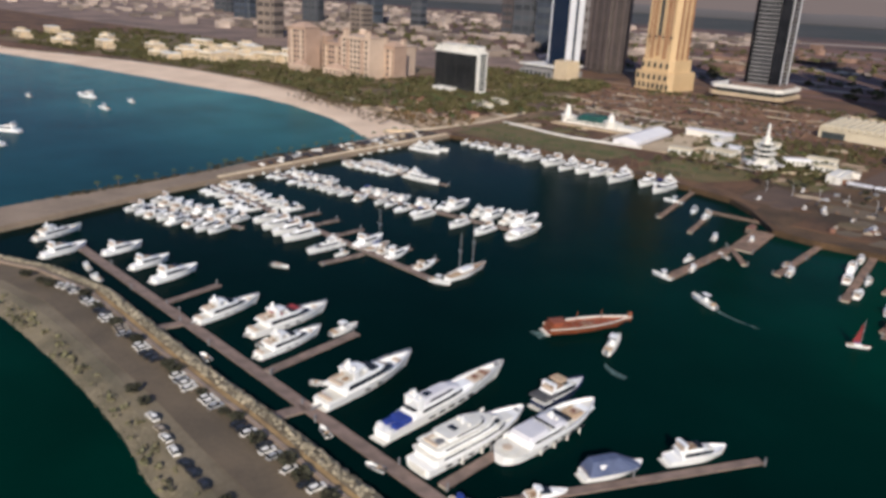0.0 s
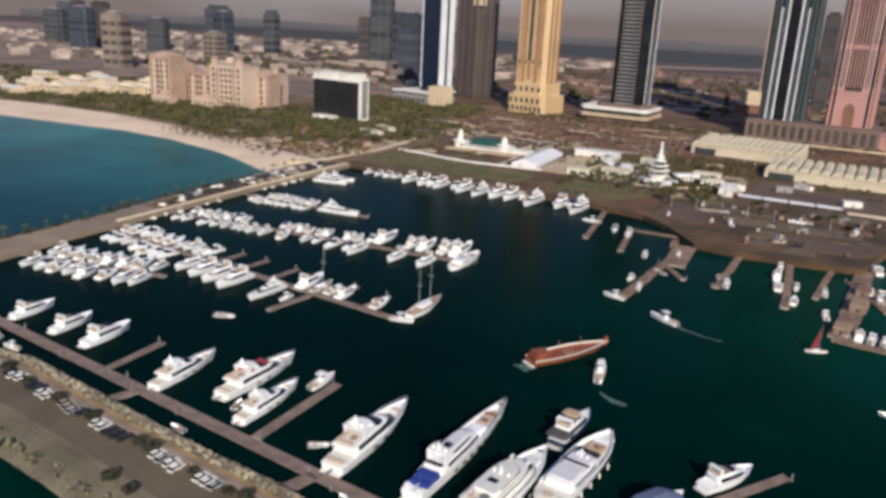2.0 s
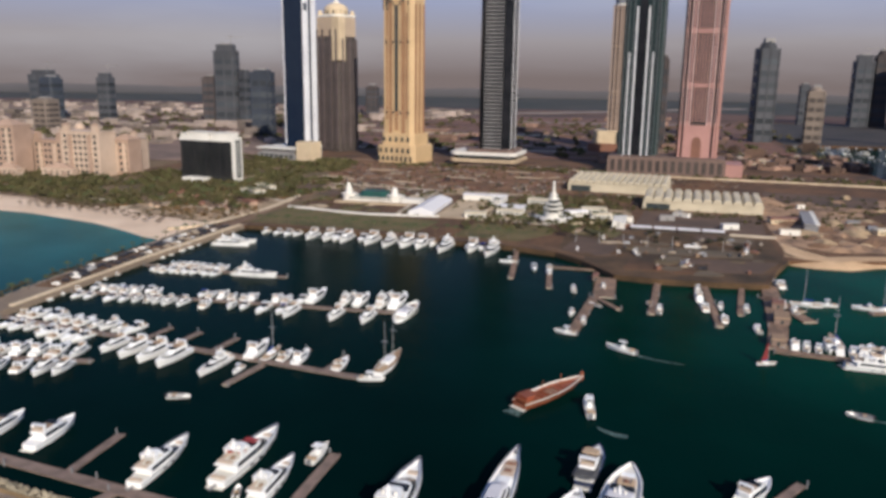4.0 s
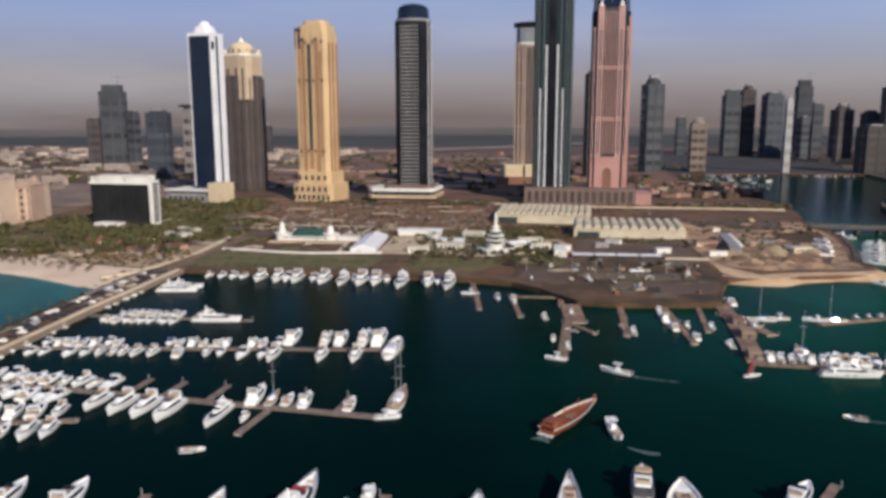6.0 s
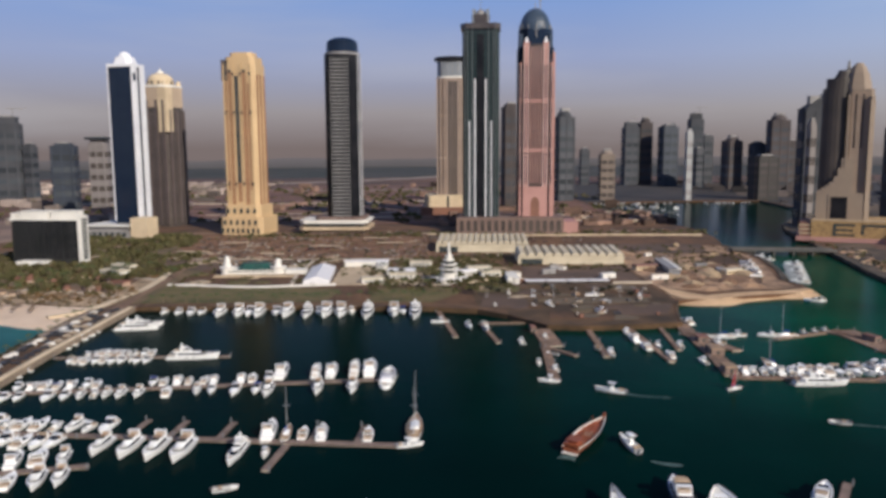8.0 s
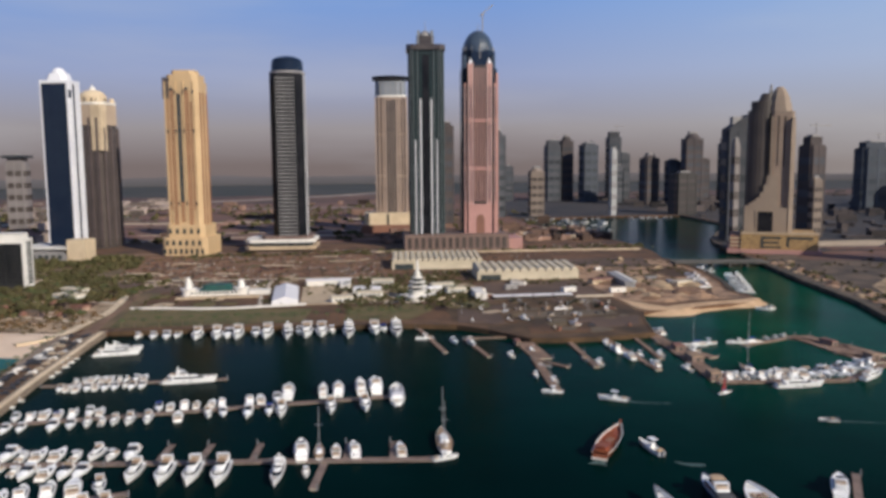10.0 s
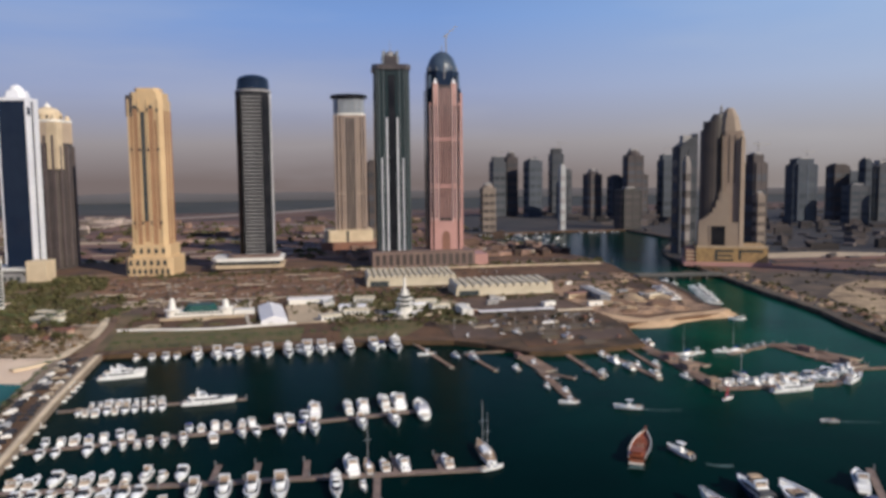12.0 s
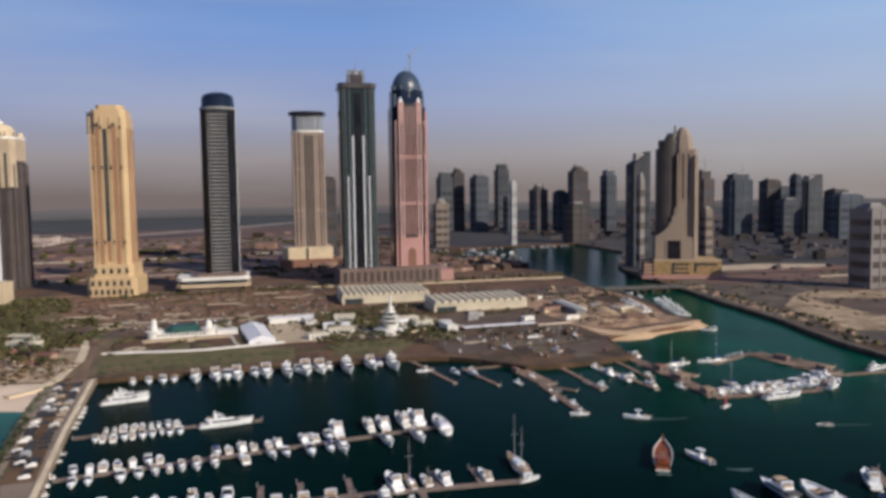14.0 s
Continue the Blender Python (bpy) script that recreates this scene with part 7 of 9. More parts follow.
for x, y in ((-1002, 720), (-960, 748), (-925, 764), (-900, 790), (-1045, 700), (-1080, 726), (-1120, 690), (-1042, 648), (-1126, 780), (-1061, 820), (-940, 815), (-1242, 604), (-1262, 690), (-1180, 640), (-1320, 650), (-1390, 610), (-1450, 690), (-1010, 790), (-975, 700), (-1000, 640), (-1016, 672), (-948, 730), (-912, 752), (-884, 764), (-862, 752), (-986, 720), (-1030, 760), (-960, 676)):
    villa(x, y, rng.uniform(22, 38), rng.uniform(12, 20), rng.uniform(7, 13), rng.uniform(-15, 15), rng.random() < 0.5)

# clubhouse with green roof between two white turrets
club = thing("clubhouse", pose(-345, 668, 3, 0, 0, 0), "white clubhouse with green roof and round turrets", "clubhouse")
part("hall", boxes((-30, 34, -12, 14, 0, 6)), WHITE_WALL, club)
part("green_roof", slab(rect(38, 28, 6), 6, 12, 0.72), GREEN_ROOF, club, "hipped green roof").matrix_basis = pose(2, 2, 0)
for tx, hh in ((-27, 21), (28, 17.5)):
    part("turret", slab(ring(7, 16), 0, 8), WHITE_WALL, club).matrix_basis = pose(tx, -6, 0)
    part("turret_gallery", slab(ring(8.6, 16), 8, 9.2), WHITE_WALL, club).matrix_basis = pose(tx, -6, 0)
    part("turret_neck", slab(ring(4, 14), 9.2, 15, 0.8), WHITE_WALL, club).matrix_basis = pose(tx, -6, 0)
    part("turret_spire", slab(ring(3.4, 14), 15, hh, 0.45), WHITE_WALL, club).matrix_basis = pose(tx, -6, 0)
part("terrace", boxes((-38, 48, -24, -12.2, 0, 1.4)), PALE_SAND, club)
part("east_wing", boxes((36, 58, -6, 10, 0, 4.5)), WHITE_WALL, club)
window_grid(club, 58, -12.2, 3, 6, 14, 1, 0.6, high=0.6)
solid("garden_wall", strip([(-405, 609), (-380, 606), (-350, 598), (-326, 595), (-292, 599), (-262, 603)], 2.6, 2, 4.4), WHITE_WALL, pose(0, 0, 0), "long white curved garden wall", "wall", kind="structure")

club.scale = (0.84, 0.84, 0.84)
tent = thing("event_tent", pose(-281, 647, 3, 0, 0, 2), "large white gabled event tent", "tent")
bm = bmesh.new()
prof = [(-13, 0), (13, 0), (13, 3.2), (0, 6.8), (-13, 3.2)]
fr = [bm.verts.new((x, -43, z)) for x, z in prof]
bk = [bm.verts.new((x, 43, z)) for x, z in prof]
bm.faces.new(fr)
bm.faces.new(bk[::-1])
for k in range(5):
    bm.faces.new((fr[k], bk[k], bk[(k + 1) % 5], fr[(k + 1) % 5]))
part("canopy", bm, TENT, tent)
for k in range(7):
    part("rib", boxes((-13.3, 13.3, -0.25, 0.25, 2.9, 3.2)), WHITE_CLAD, tent).matrix_basis = pose(0, -42 + k * 14, 0)
tent.scale = (0.85, 0.92, 1.0)
pav = thing("pavilion", pose(-246, 702, 3), "low white L-shaped pavilion", "pavilion")
part("long_wing", boxes((-18, 24, 0, 10, 0, 5)), WHITE_WALL, pav)
part("short_wing", boxes((14, 24, -22, -0.02, 0, 5)), WHITE_WALL, pav)
part("roof", boxes((-19, 25, -0.8, 11, 5.02, 5.8)), TENT, pav)
part("court", boxes((-21, 9, -100, -0.8, 0, 0.4)), PALE_SAND, pav, "beige sunken court")

# lighthouse-like white tower of stacked discs
lh = thing("lighthouse", pose(-166, 612, 3), "white ornamental lighthouse of stacked discs", "lighthouse")
part("base", slab(ring(13, 20), 0, 4), WHITE_WALL, lh)
part("drum", slab(ring(9, 20), 4, 8, 0.9), WHITE_WALL, lh)
for k, (rr, z) in enumerate(((9.5, 8), (10.0, 12), (8.5, 16), (6.0, 20), (4.2, 23.5))):
    part("disc", slab(ring(rr, 20), z, z + 0.9), WHITE_WALL, lh)
    part("glazing", slab(ring(rr * 0.5, 16), z + 0.92, z + 3.0), DARK_WINDOW if k < 3 else WHITE_WALL, lh)
part("shaft", slab(ring(1.7, 14), 24.4, 34, 0.6), WHITE_WALL, lh)
part("lantern", dome(bmesh.new(), 1.3, 34, 2.5, 12, 3), WHITE_WALL, lh)
for k in range(6):
    a = math.pi / 3 * k
    part("canopy", slab([(0, 0), (9, -3), (11, 0), (9, 3)], 4.2, 4.8), TENT, lh).matrix_basis = pose(8 * math.cos(a), 8 * math.sin(a), 0, 0, 0, math.degrees(a))


lh.scale = (0.85, 0.85, 0.95)


def low_hall(x, y, w, d, h, deg, roof, label, wall=None):
    t = thing("hall", pose(x, y, 3, 0, 0, deg), label, "building", "harbour buildings")
    walls = part("body", boxes((-w / 2, w / 2, -d / 2, d / 2, 0, h)), wall or WHITE_WALL, t)
    part("roof", boxes((-w / 2 - 0.8, w / 2 + 0.8, -d / 2 - 0.8, d / 2 + 0.8, h, h + 1.2, 0, 0.7)), roof, t)
    window_grid(walls, w * 0.85, -d / 2, 0.8, h - 0.4, max(3, int(w / 4)), 1, 0.5)
    return t


low_hall(-208, 652, 24, 12, 4.5, -8, TENT, "white low restaurant with pale roof")
low_hall(-206, 634, 22, 9, 4, -8, SHEET_ROOF, "small cream kiosk beside the garden")
low_hall(-136, 668, 22, 9, 4, 6, SHEET_ROOF, "white low hall beside the lighthouse")
low_hall(-232, 612, 18, 10, 4, 10, SHEET_ROOF, "cream garden pavilion with pale roof")
low_hall(-190, 704, 20, 9, 4, -10, SHEET_ROOF, "cream storage hall with pale roof")
low_hall(-128, 640, 18, 8, 4, 12, SHEET_ROOF, "cream kiosk with pale roof")
low_hall(-150, 646, 20, 7, 4, 30, TENT, "white snack bar with pale roof")
low_hall(-470, 664, 26, 12, 5, -30, SHEET_ROOF, "cream beach house beside the access road")
low_hall(-446, 612, 14, 8, 3.2, -25, RUST, "rust-roofed beach bar beside the mole", RESORT_WALL)
low_hall(-474, 592, 16, 7, 3.2, -20, BARK, "brown-roofed beach cabins behind the sand", RESORT_WALL)
low_hall(-478, 706, 26, 8, 3.6, -30, SHEET_ROOF, "white beach pavilion with pale roof")


def bay_hall(x, y, w, d, h, bays, deg, label, high):
    """A wide shed with a saw of gabled bays running front to back."""
    t = thing("boat_hall", pose(x, y, 3, 0, 0, deg), label, "shed", "boat halls")
    part("body", boxes((-w / 2, w / 2, 0, d, 0, h)), SHEET_ROOF, t)
    step = w / bays
    bm = bmesh.new()
    prof = [(0.02, 0), (step - 0.02, 0), (step * 0.75, high), (step * 0.25, high)]
    a = [bm.verts.new((q, -1, z)) for q, z in prof]
    b = [bm.verts.new((q, d + 1, z + 2)) for q, z in prof]
    bm.faces.new(a)
    bm.faces.new(b[::-1])
    for k in range(4):
        bm.faces.new((a[k], b[k], b[(k + 1) % 4], a[(k + 1) % 4]))
    first = part("roof_bay", bm, SHEET_ROOF, t)
    for k in range(bays):
        m = pose(-w / 2 + k * step, 0, h)
        if k == 0:
            first.matrix_basis = m
        else:
            share("roof_bay", first, t, m)
    part("door_band", boxes((-w / 2 + 3, -w / 2 + 24, -0.4, 0.2, 0, h * 0.7)), DARK_WINDOW, t)
    return t


bay_hall(-122, 800, 102, 62, 9, 15, -5, "long cream boat hall with fifteen roof bays", 3.2)
bay_hall(-42, 705, 104, 46, 8, 12, -3, "long cream storage hall with twelve roof bays", 3.6)
row = thing("yard_office", pose(-66, 592, 3, 0, 0, -1), "low white yard office in four segments", "building")
for k in range(4):
    # solid dark blocks take the place of shade under the roofs
    part("segment", boxes((-36 + k * 18, -19.6 + k * 18, 1, 6.4, 0, 3.2)), SMOKE_GLASS, row, "dark block standing in for the shade of an open front")
    part("roof", boxes((-36.4 + k * 18, -19.8 + k * 18, -0.4, 6.8, 3.22, 3.9)), TENT, row)
for k, x in enumerate((-44, -40)):
    part("side_hall", boxes((x - 3 - k * 8, x + 3 - k * 8, 4, 40 - k * 8, 0, 5.5 + k)), WHITE_WALL, row)
part("yard_wall", boxes((38, 72, 3, 4.4, 0, 1.8)), CONCRETE, row)
shed = thing("long_shed", pose(40, 664, 3, 0, 0, 84), "long dark shed with pale roof edge", "shed")
part("body", boxes((-34, 34, -5, 5, 0, 6)), GREY_PAINT, shed)
part("roof", boxes((-35, 35, -5.8, -2.4, 6.02, 7)), WHITE_WALL, shed)
part("roof_sheet", boxes((-34.6, 34.6, -2.38, 5.6, 6.02, 6.8)), GREY_CLAD, shed)
low_hall(22, 668, 24, 10, 4, 10, RUST, "low rust-roofed workshop beside the yard", CREAM_WALL)
low_hall(92, 640, 18, 8, 3.5, 20, SHEET_ROOF, "low cream workshop on the sandy cape", CREAM_WALL)
heaps = random.Random(12)
for k in range(56):
    x, y = (heaps.uniform(20, 110), heaps.uniform(562, 660)) if k > 25 else (heaps.uniform(20, 200), heaps.uniform(580, 850))
    if x > 88 + (y - 560) * 0.2:
        continue
    w, h = heaps.uniform(7, 20), heaps.uniform(1.5, 4.0)
    bm = bmesh.new()
    for s, (q0, q1) in enumerate(((1.0, 0.72), (0.72, 0.36), (0.36, 0.05))):
        rim = [(px * q0 * (1 + 0.16 * math.sin(3 * i + k)), py * q0 * (1 + 0.16 * math.cos(2 * i + k))) for i, (px, py) in enumerate(ring(w, 14, w * 0.6))]
        prism(bm, rim, h * (0, 0.45, 0.85)[s], h * (0.45, 0.85, 1.0)[s], q1 / q0)
    solid("sand_mound", bm, (CAPE_SAND, BANK_SAND, PLOT_SAND)[k % 3], pose(x, y, 3.0, 0, 0, heaps.uniform(0, 180)), "brown mound of sand on the cape", "sand mound", "sand mounds")
for k in range(46):  # rubble and sand heaps along the eastern bank
    y = heaps.uniform(400, 800)
    x = float(np.interp(y, [380, 425, 472, 530, 640, 745, 832], [156, 164, 178, 199, 222, 250, 270])) + 9 + abs(heaps.gauss(0, 16))
    w, h = heaps.uniform(4, 11), heaps.uniform(0.8, 2.2)
    bm = bmesh.new()
    for i, (q0, q1) in enumerate(((1.0, 0.7), (0.7, 0.3))):
        prism(bm, [(px * q0, py * q0 * (1 + 0.2 * math.sin(3 * j + k))) for j, (px, py) in enumerate(ring(w, 11, w * 0.55))], h * i * 0.6, h * (0.6, 1.0)[i], q1 / q0)
    solid("sand_mound", bm, (BANK_SAND, PLOT_SAND, CAPE_SAND)[k % 3], pose(x, y, 3.05, 0, 0, heaps.uniform(40, 90)), "brown heap of rubble sand on the channel bank", "sand mound", "sand mounds")
berth("open_boat", 119, 528, 120, 11, "small white motorboat at the cape's tip")
berth("cruiser", 113, 523, 60, 12, "small white motorboat at the cape's tip")

bridge = thing("road_bridge", pose(204, 778, 0, 0, 0, -9), "low concrete road bridge over the canal mouth", "bridge")
part("deck", boxes((-54, 54, -9, 9, 4.6, 6.2)), BRIDGE_DARK, bridge)
for sy in (-8.8, 8.4):
    part("parapet", boxes((-54, 54, sy, sy + 0.4, 6.22, 7.3)), BRIDGE_DARK, bridge)
for x in (-30, -10, 10, 30):
    part("support", boxes((x - 1, x + 1, -7, 7, -4, 4.6)), BRIDGE_DARK, bridge)

# edge walls of the canal and the eastern bank
solid("canal_wall", strip(CANAL_EAST[::-1], 5, -3, 4.2), STONE_BANK, pose(0, 0, 0), "brown stone canal wall", "wall", kind="structure")
solid("canal_wall", strip(EAST[:8], 6, -3, 3.8), STONE_BANK, pose(0, 0, 0), "brown stone bank wall of the channel", "wall", kind="structure")
solid("canal_wall", strip(CAPE[5:], 5, -3, 3.6), STONE_BANK, pose(0, 0, 0), "brown stone bank wall of the cape", "wall", kind="structure")
solid("quay_wall", strip(QUAY, 2.0, -3, 3.3), YARD, pose(0, 0, 0), "dark concrete quay edge", "wall", kind="structure")
# small craft in the far basin behind the bridge
far_rng = random.Random(19)
verts, faces = [], []
for k in range(84):
    x, y = (far_rng.uniform(162, 262), 1260 + 34 * far_rng.randrange(9) + far_rng.uniform(-4, 4)) if k < 56 else (far_rng.uniform(180, 500), far_rng.uniform(1510, 1534))
    L, w, a = far_rng.uniform(7, 15), far_rng.uniform(2.2, 3.6), far_rng.choice((0.0, math.pi)) + far_rng.uniform(-0.1, 0.1)
    c, q = math.cos(a), math.sin(a)
    i = len(verts)
    for z, e in ((-0.3, 0.8), (1.7, 1.0)):
        verts.extend([(x + u * c - v * q, y + u * q + v * c, z) for u, v in ((-w / 2 * e, -L / 2), (w / 2 * e, -L / 2), (w / 2 * e, L * 0.2), (0, L / 2 * e), (-w / 2 * e, L * 0.2))])
    for z, e in ((1.7, 1.0), (3.6, 0.7)):
        verts.extend([(x + u * c - v * q, y + u * q + v * c, z) for u, v in ((-w * 0.36 * e, -L * 0.3), (w * 0.36 * e, -L * 0.3), (w * 0.36 * e, L * 0.16 * e), (-w * 0.36 * e, L * 0.16 * e))])
    faces.append(tuple(range(i + 5, i + 10)))
    faces.extend([(i + j, i + (j + 1) % 5, i + 5 + (j + 1) % 5, i + 5 + j) for j in range(5)])
    faces.append(tuple(range(i + 14, i + 18)))
    faces.extend([(i + 10 + j, i + 10 + (j + 1) % 4, i + 14 + (j + 1) % 4, i + 14 + j) for j in range(4)])
me = bpy.data.meshes.new("far_boats")
me.from_pydata(verts, [], faces)
me.materials.append(FAR_HULL)
tagged(new("far_boats", me), "scattered small grey-white boats in the far basin", "boats", kind="stuff")
for k in range(6):
    x, y = rng.uniform(215, 330), rng.uniform(1400, 1530)
    berth(rng.choice(("cruiser", "fly", "open_boat")), x, y, rng.uniform(0, 360), rng.uniform(12, 20), "small white boat in the far basin", "boats in the far basin")

for k in range(34):
    x, y = far_rng.uniform(40, 150), far_rng.uniform(1110, 1300)
    hut = thing("boat_store", pose(x, y, 3, 0, 0, far_rng.uniform(-20, 20)), "small pale boat store beside the far basin", "shed", "boat stores") if k == 0 else copy_thing(hut, pose(x, y, 3, 0, 0, far_rng.uniform(-20, 20)))
    if k == 0:
        part("body", boxes((-5, 5, -3, 3, 0, 3.2)), CREAM_WALL, hut)
        part("roof", boxes((-5.4, 5.4, -3.4, 3.4, 3.2, 4.0, 0, 1.2)), CONCRETE, hut)
        part("door", boxes((-1.4, 1.4, -3.1, -2.9, 0, 2.5)), DARK_WINDOW, hut)

# pale kerb wall and road of the mole
solid("mole_road", strip([(-413, 320), (-416, 400), (-416, 514)], 15, 2, 3.42), PAVING, pose(0, 0, 0), "dark brown parking road on the mole", "road", kind="structure")
solid("mole_wall", strip([(-402.4, 285), (-403.8, 400), (-402.4, 517)], 2.6, 2, 4.0), BLEACHED, pose(0, 0, 0), "pale concrete harbour wall along the mole", "wall", kind="structure")
solid("road_verge", strip([(-450, 490), (-437, 501), (-426, 527), (-423, 560), (-419, 592), (-421, 640), (-425, 672), (-436, 692), (-448, 688)], 6.4, 2, 3.56), BLEACHED, pose(0, 0, 0), "bleached sandy verge beside the access road", "verge", kind="structure")
solid("road_edge", strip([(-180, 980), (-66, 957), (76, 951), (176, 942)], 3.0, 2, 4.4), BLEACHED, pose(0, 0, 0), "pale wall along the coast road", "wall", kind="structure")
solid("quay_road", strip(list(zip(QX, [(a * 0.56 + b * 0.44) for a, b in zip(QIN, QOUT)])), 14, 2, 3.2), LANE, pose(0, 0, 0), "khaki parking lane along the quay", "road", kind="structure")
solid("quay_kerb", strip([(x, y - 8.4) for x, y in zip(QX[1:], QIN[1:])], 1.4, 2, 4.0), KERB, pose(0, 0, 0), "pale kerb wall along the parking quay", "wall", kind="structure")
solid("quay_path", strip([(x, y - 6.4) for x, y in zip(QX[3:], QIN[3:])], 2.2, 2, 3.4), OCHRE, pose(0, 0, 0), "ochre path beside the kerb wall", "path", kind="structure")

# ---- cars ----


def car(t, paint, van=False, wheels=True):
    L, W, H = (5.0, 1.95, 0.95) if not van else (5.3, 2.0, 1.1)
    part("body", boxes((-W / 2, W / 2, -L / 2, L / 2, 0.35 if wheels else 0.0, H, 0.12, 0.05)), paint, t)
    if not wheels:
        part("roof", boxes((-W / 2 + 0.15, W / 2 - 0.15, -L / 2 + 0.3, L / 2 - 1.6, H, H + 0.65, 0.5, 0.15)), paint, t)
        return
    part("cabin", boxes((-W / 2 + 0.08, W / 2 - 0.08, -L / 2 + 0.15, L / 2 - 1.15, H, H + 0.55, 0.75, 0.12)), TINT, t)
    part("roof", boxes((-W / 2 + 0.24, W / 2 - 0.24, -L / 2 + 0.75, L / 2 - 2.2, H + 0.5, H + 0.64, 0.1, 0.05)), paint, t)
    bm = bmesh.new()
    prism(bm, ring(0.34, 10), -0.12, 0.12)
    first = part("wheel", bm, TYRE, t)
    for k, (sx, sy) in enumerate(((-1, -1), (1, -1), (-1, 1), (1, 1))):
        m = pose(sx * (W / 2 - 0.12), sy * L * 0.3, 0.34, 0, 90, 0)
        if k == 0:
            first.matrix_basis = m
        else:
            share("wheel", first, t, m)


CARS = {"white": (CAR_WHITE, False, "white parked off-road car"), "van": (CAR_WHITE, True, "white parked van"), "dark": (CAR_DARK, False, "black parked saloon car"), "silver": (CAR_SILVER, False, "silver parked saloon car"), "sand": (CAR_SAND, False, "sand-coloured parked car")}
car_made = {}


def park(kind, x, y, z, deg, where, near=False):
    paint, van, text = CARS[kind]
    key = (kind, near)
    if key not in car_made:
        t = thing("car", pose(x, y, z, 0, 0, deg), text, "car")
        car(t, paint, van, near)
        car_made[key] = t
    else:
        t = copy_thing(car_made[key], pose(x, y, z, 0, 0, deg))
    tagged(t, text + " " + where, group="cars " + where)
    return t


rng = random.Random(33)
MIX = ["white", "white", "white", "van", "dark", "dark", "silver", "sand"]


def shrub(t, seed):
    r = random.Random(seed)
    bm = bmesh.new()
    prism(bm, ring(0.2, 6), 0, 1.0, 0.8)
    part("stem", bm, BARK, t)
    bm = bmesh.new()
    for k in range(130):
        d = Vector((r.gauss(0, 1), r.gauss(0, 1), r.gauss(0, 0.8))).normalized() * r.uniform(0.5, 1.0)
        p = Vector((d.x * 2.0, d.y * 1.9, 1.5 + d.z * 1.1))
        u = Vector((r.gauss(0, 1), r.gauss(0, 1), r.gauss(0, 0.6))).normalized() * r.uniform(0.35, 0.7)
        v = u.cross(Vector((r.gauss(0, 1), r.gauss(0, 1), r.gauss(0, 1)))).normalized() * 0.45
        a, b, c, e = (bm.verts.new(p + w) for w in (-u, v, u, -v))
        bm.faces.new((a, b, e))
        bm.faces.new((b, c, e))
    part("crown", bm, BUSH_LEAF, t)


shrub_made = []


def bush(x, y, s, z=3.15, where="between parked cars"):
    if len(shrub_made) < 2:
        t = thing("shrub", pose(x, y, z), "dark rounded shrub " + where, "shrub", "dark shrubs")
        shrub(t, len(shrub_made) + 3)
        shrub_made.append(t)
    else:
        t = copy_thing(shrub_made[int(x * 3) % 2], pose(x, y, z, 0, 0, (x * 53) % 360))
        tagged(t, "dark rounded shrub " + where)
    t.scale = (s, s, s * 0.9)
x = -296.0
while x < -30:  # short runs of cars with shrubs between them
    run = rng.choice((1, 2, 3, 3, 4, 5))
    for k in range(run):
        y = np.interp(x, QX, QIN) - 12.2
        park(rng.choice(["white", "white", "van", "silver", "white", "dark", "dark", "sand"]), x, y + rng.uniform(-0.7, 0.7), 3.2, -8 + rng.uniform(-6, 6), "on the parking quay", True)
        x += rng.uniform(2.9, 3.5)
    for k in range(rng.choice((1, 1, 2))):
        x += rng.uniform(1.4, 2.4)
        bush(x, np.interp(x, QX, QIN) - 11.8 + rng.uniform(-1, 1), rng.uniform(0.9, 1.5))
        x += rng.uniform(2.2, 3.4)
for x in (-306, -317, -300, -201, -192, -136, -118, -104, -92):
    bush(x, np.interp(x, QX, QOUT if x > -250 else QIN) + (10.5 if x > -250 else -15), rng.uniform(0.9, 1.4), where="beside the parking lane")
for x in (-183, -176, -171, -164, -157, -152, -146, -131, -124, -112):
    park(rng.choice(MIX), x, np.interp(x, QX, QOUT) + 9.5, 3.2, 82 + rng.uniform(-8, 8), "on the parking quay", True)
for row_x, start, skip in ((-421.0, 356.0, 0.15), (-416.0, 340.0, 0.55), (-410.0, 326.0, 0.4)):
    y = start
    while y < 508:
        if rng.random() > skip:
            park(rng.choice(["dark", "dark", "sand", "dark", "silver", "white", "dark"]), row_x + rng.uniform(-0.6, 0.6), y, 3.42, 90 + rng.uniform(-6, 6), "on the mole")
        y += rng.uniform(3.4, 4.6)
for k in range(15):
    park(rng.choice(["dark", "silver", "sand", "dark", "sand"]), rng.uniform(-104, -8), rng.choice((478, 520, 545, 566)) + rng.uniform(-3, 3), 3.16, rng.choice((0, 90, 180)) + rng.uniform(-10, 10), "in the boatyard")
for k in range(14):
    park(rng.choice(MIX), rng.uniform(-380, -300), rng.choice((715, 726, 740)), 3.02, rng.uniform(-6, 6), "behind the clubhouse")
# the crowded rows of the gravel car park and the kerbs of the coast road, too many to count
FLEET = bpy.data.materials.new("mixed car paints")
FLEET.use_nodes = True
fn, fl = FLEET.node_tree.nodes, FLEET.node_tree.links
f_geo, f_ramp = fn.new("ShaderNodeNewGeometry"), fn.new("ShaderNodeValToRGB")
f_ramp.color_ramp.interpolation = "CONSTANT"
for place, tone in ((0.10, (0.2, 0.17, 0.15)), (0.3, (0.04, 0.035, 0.035)), (0.6, (0.2, 0.125, 0.08)), (0.86, (0.14, 0.05, 0.04))):
    f_ramp.color_ramp.elements.new(place).color = (*tone, 1)
f_ramp.color_ramp.elements[0].color = (0.44, 0.37, 0.30, 1)
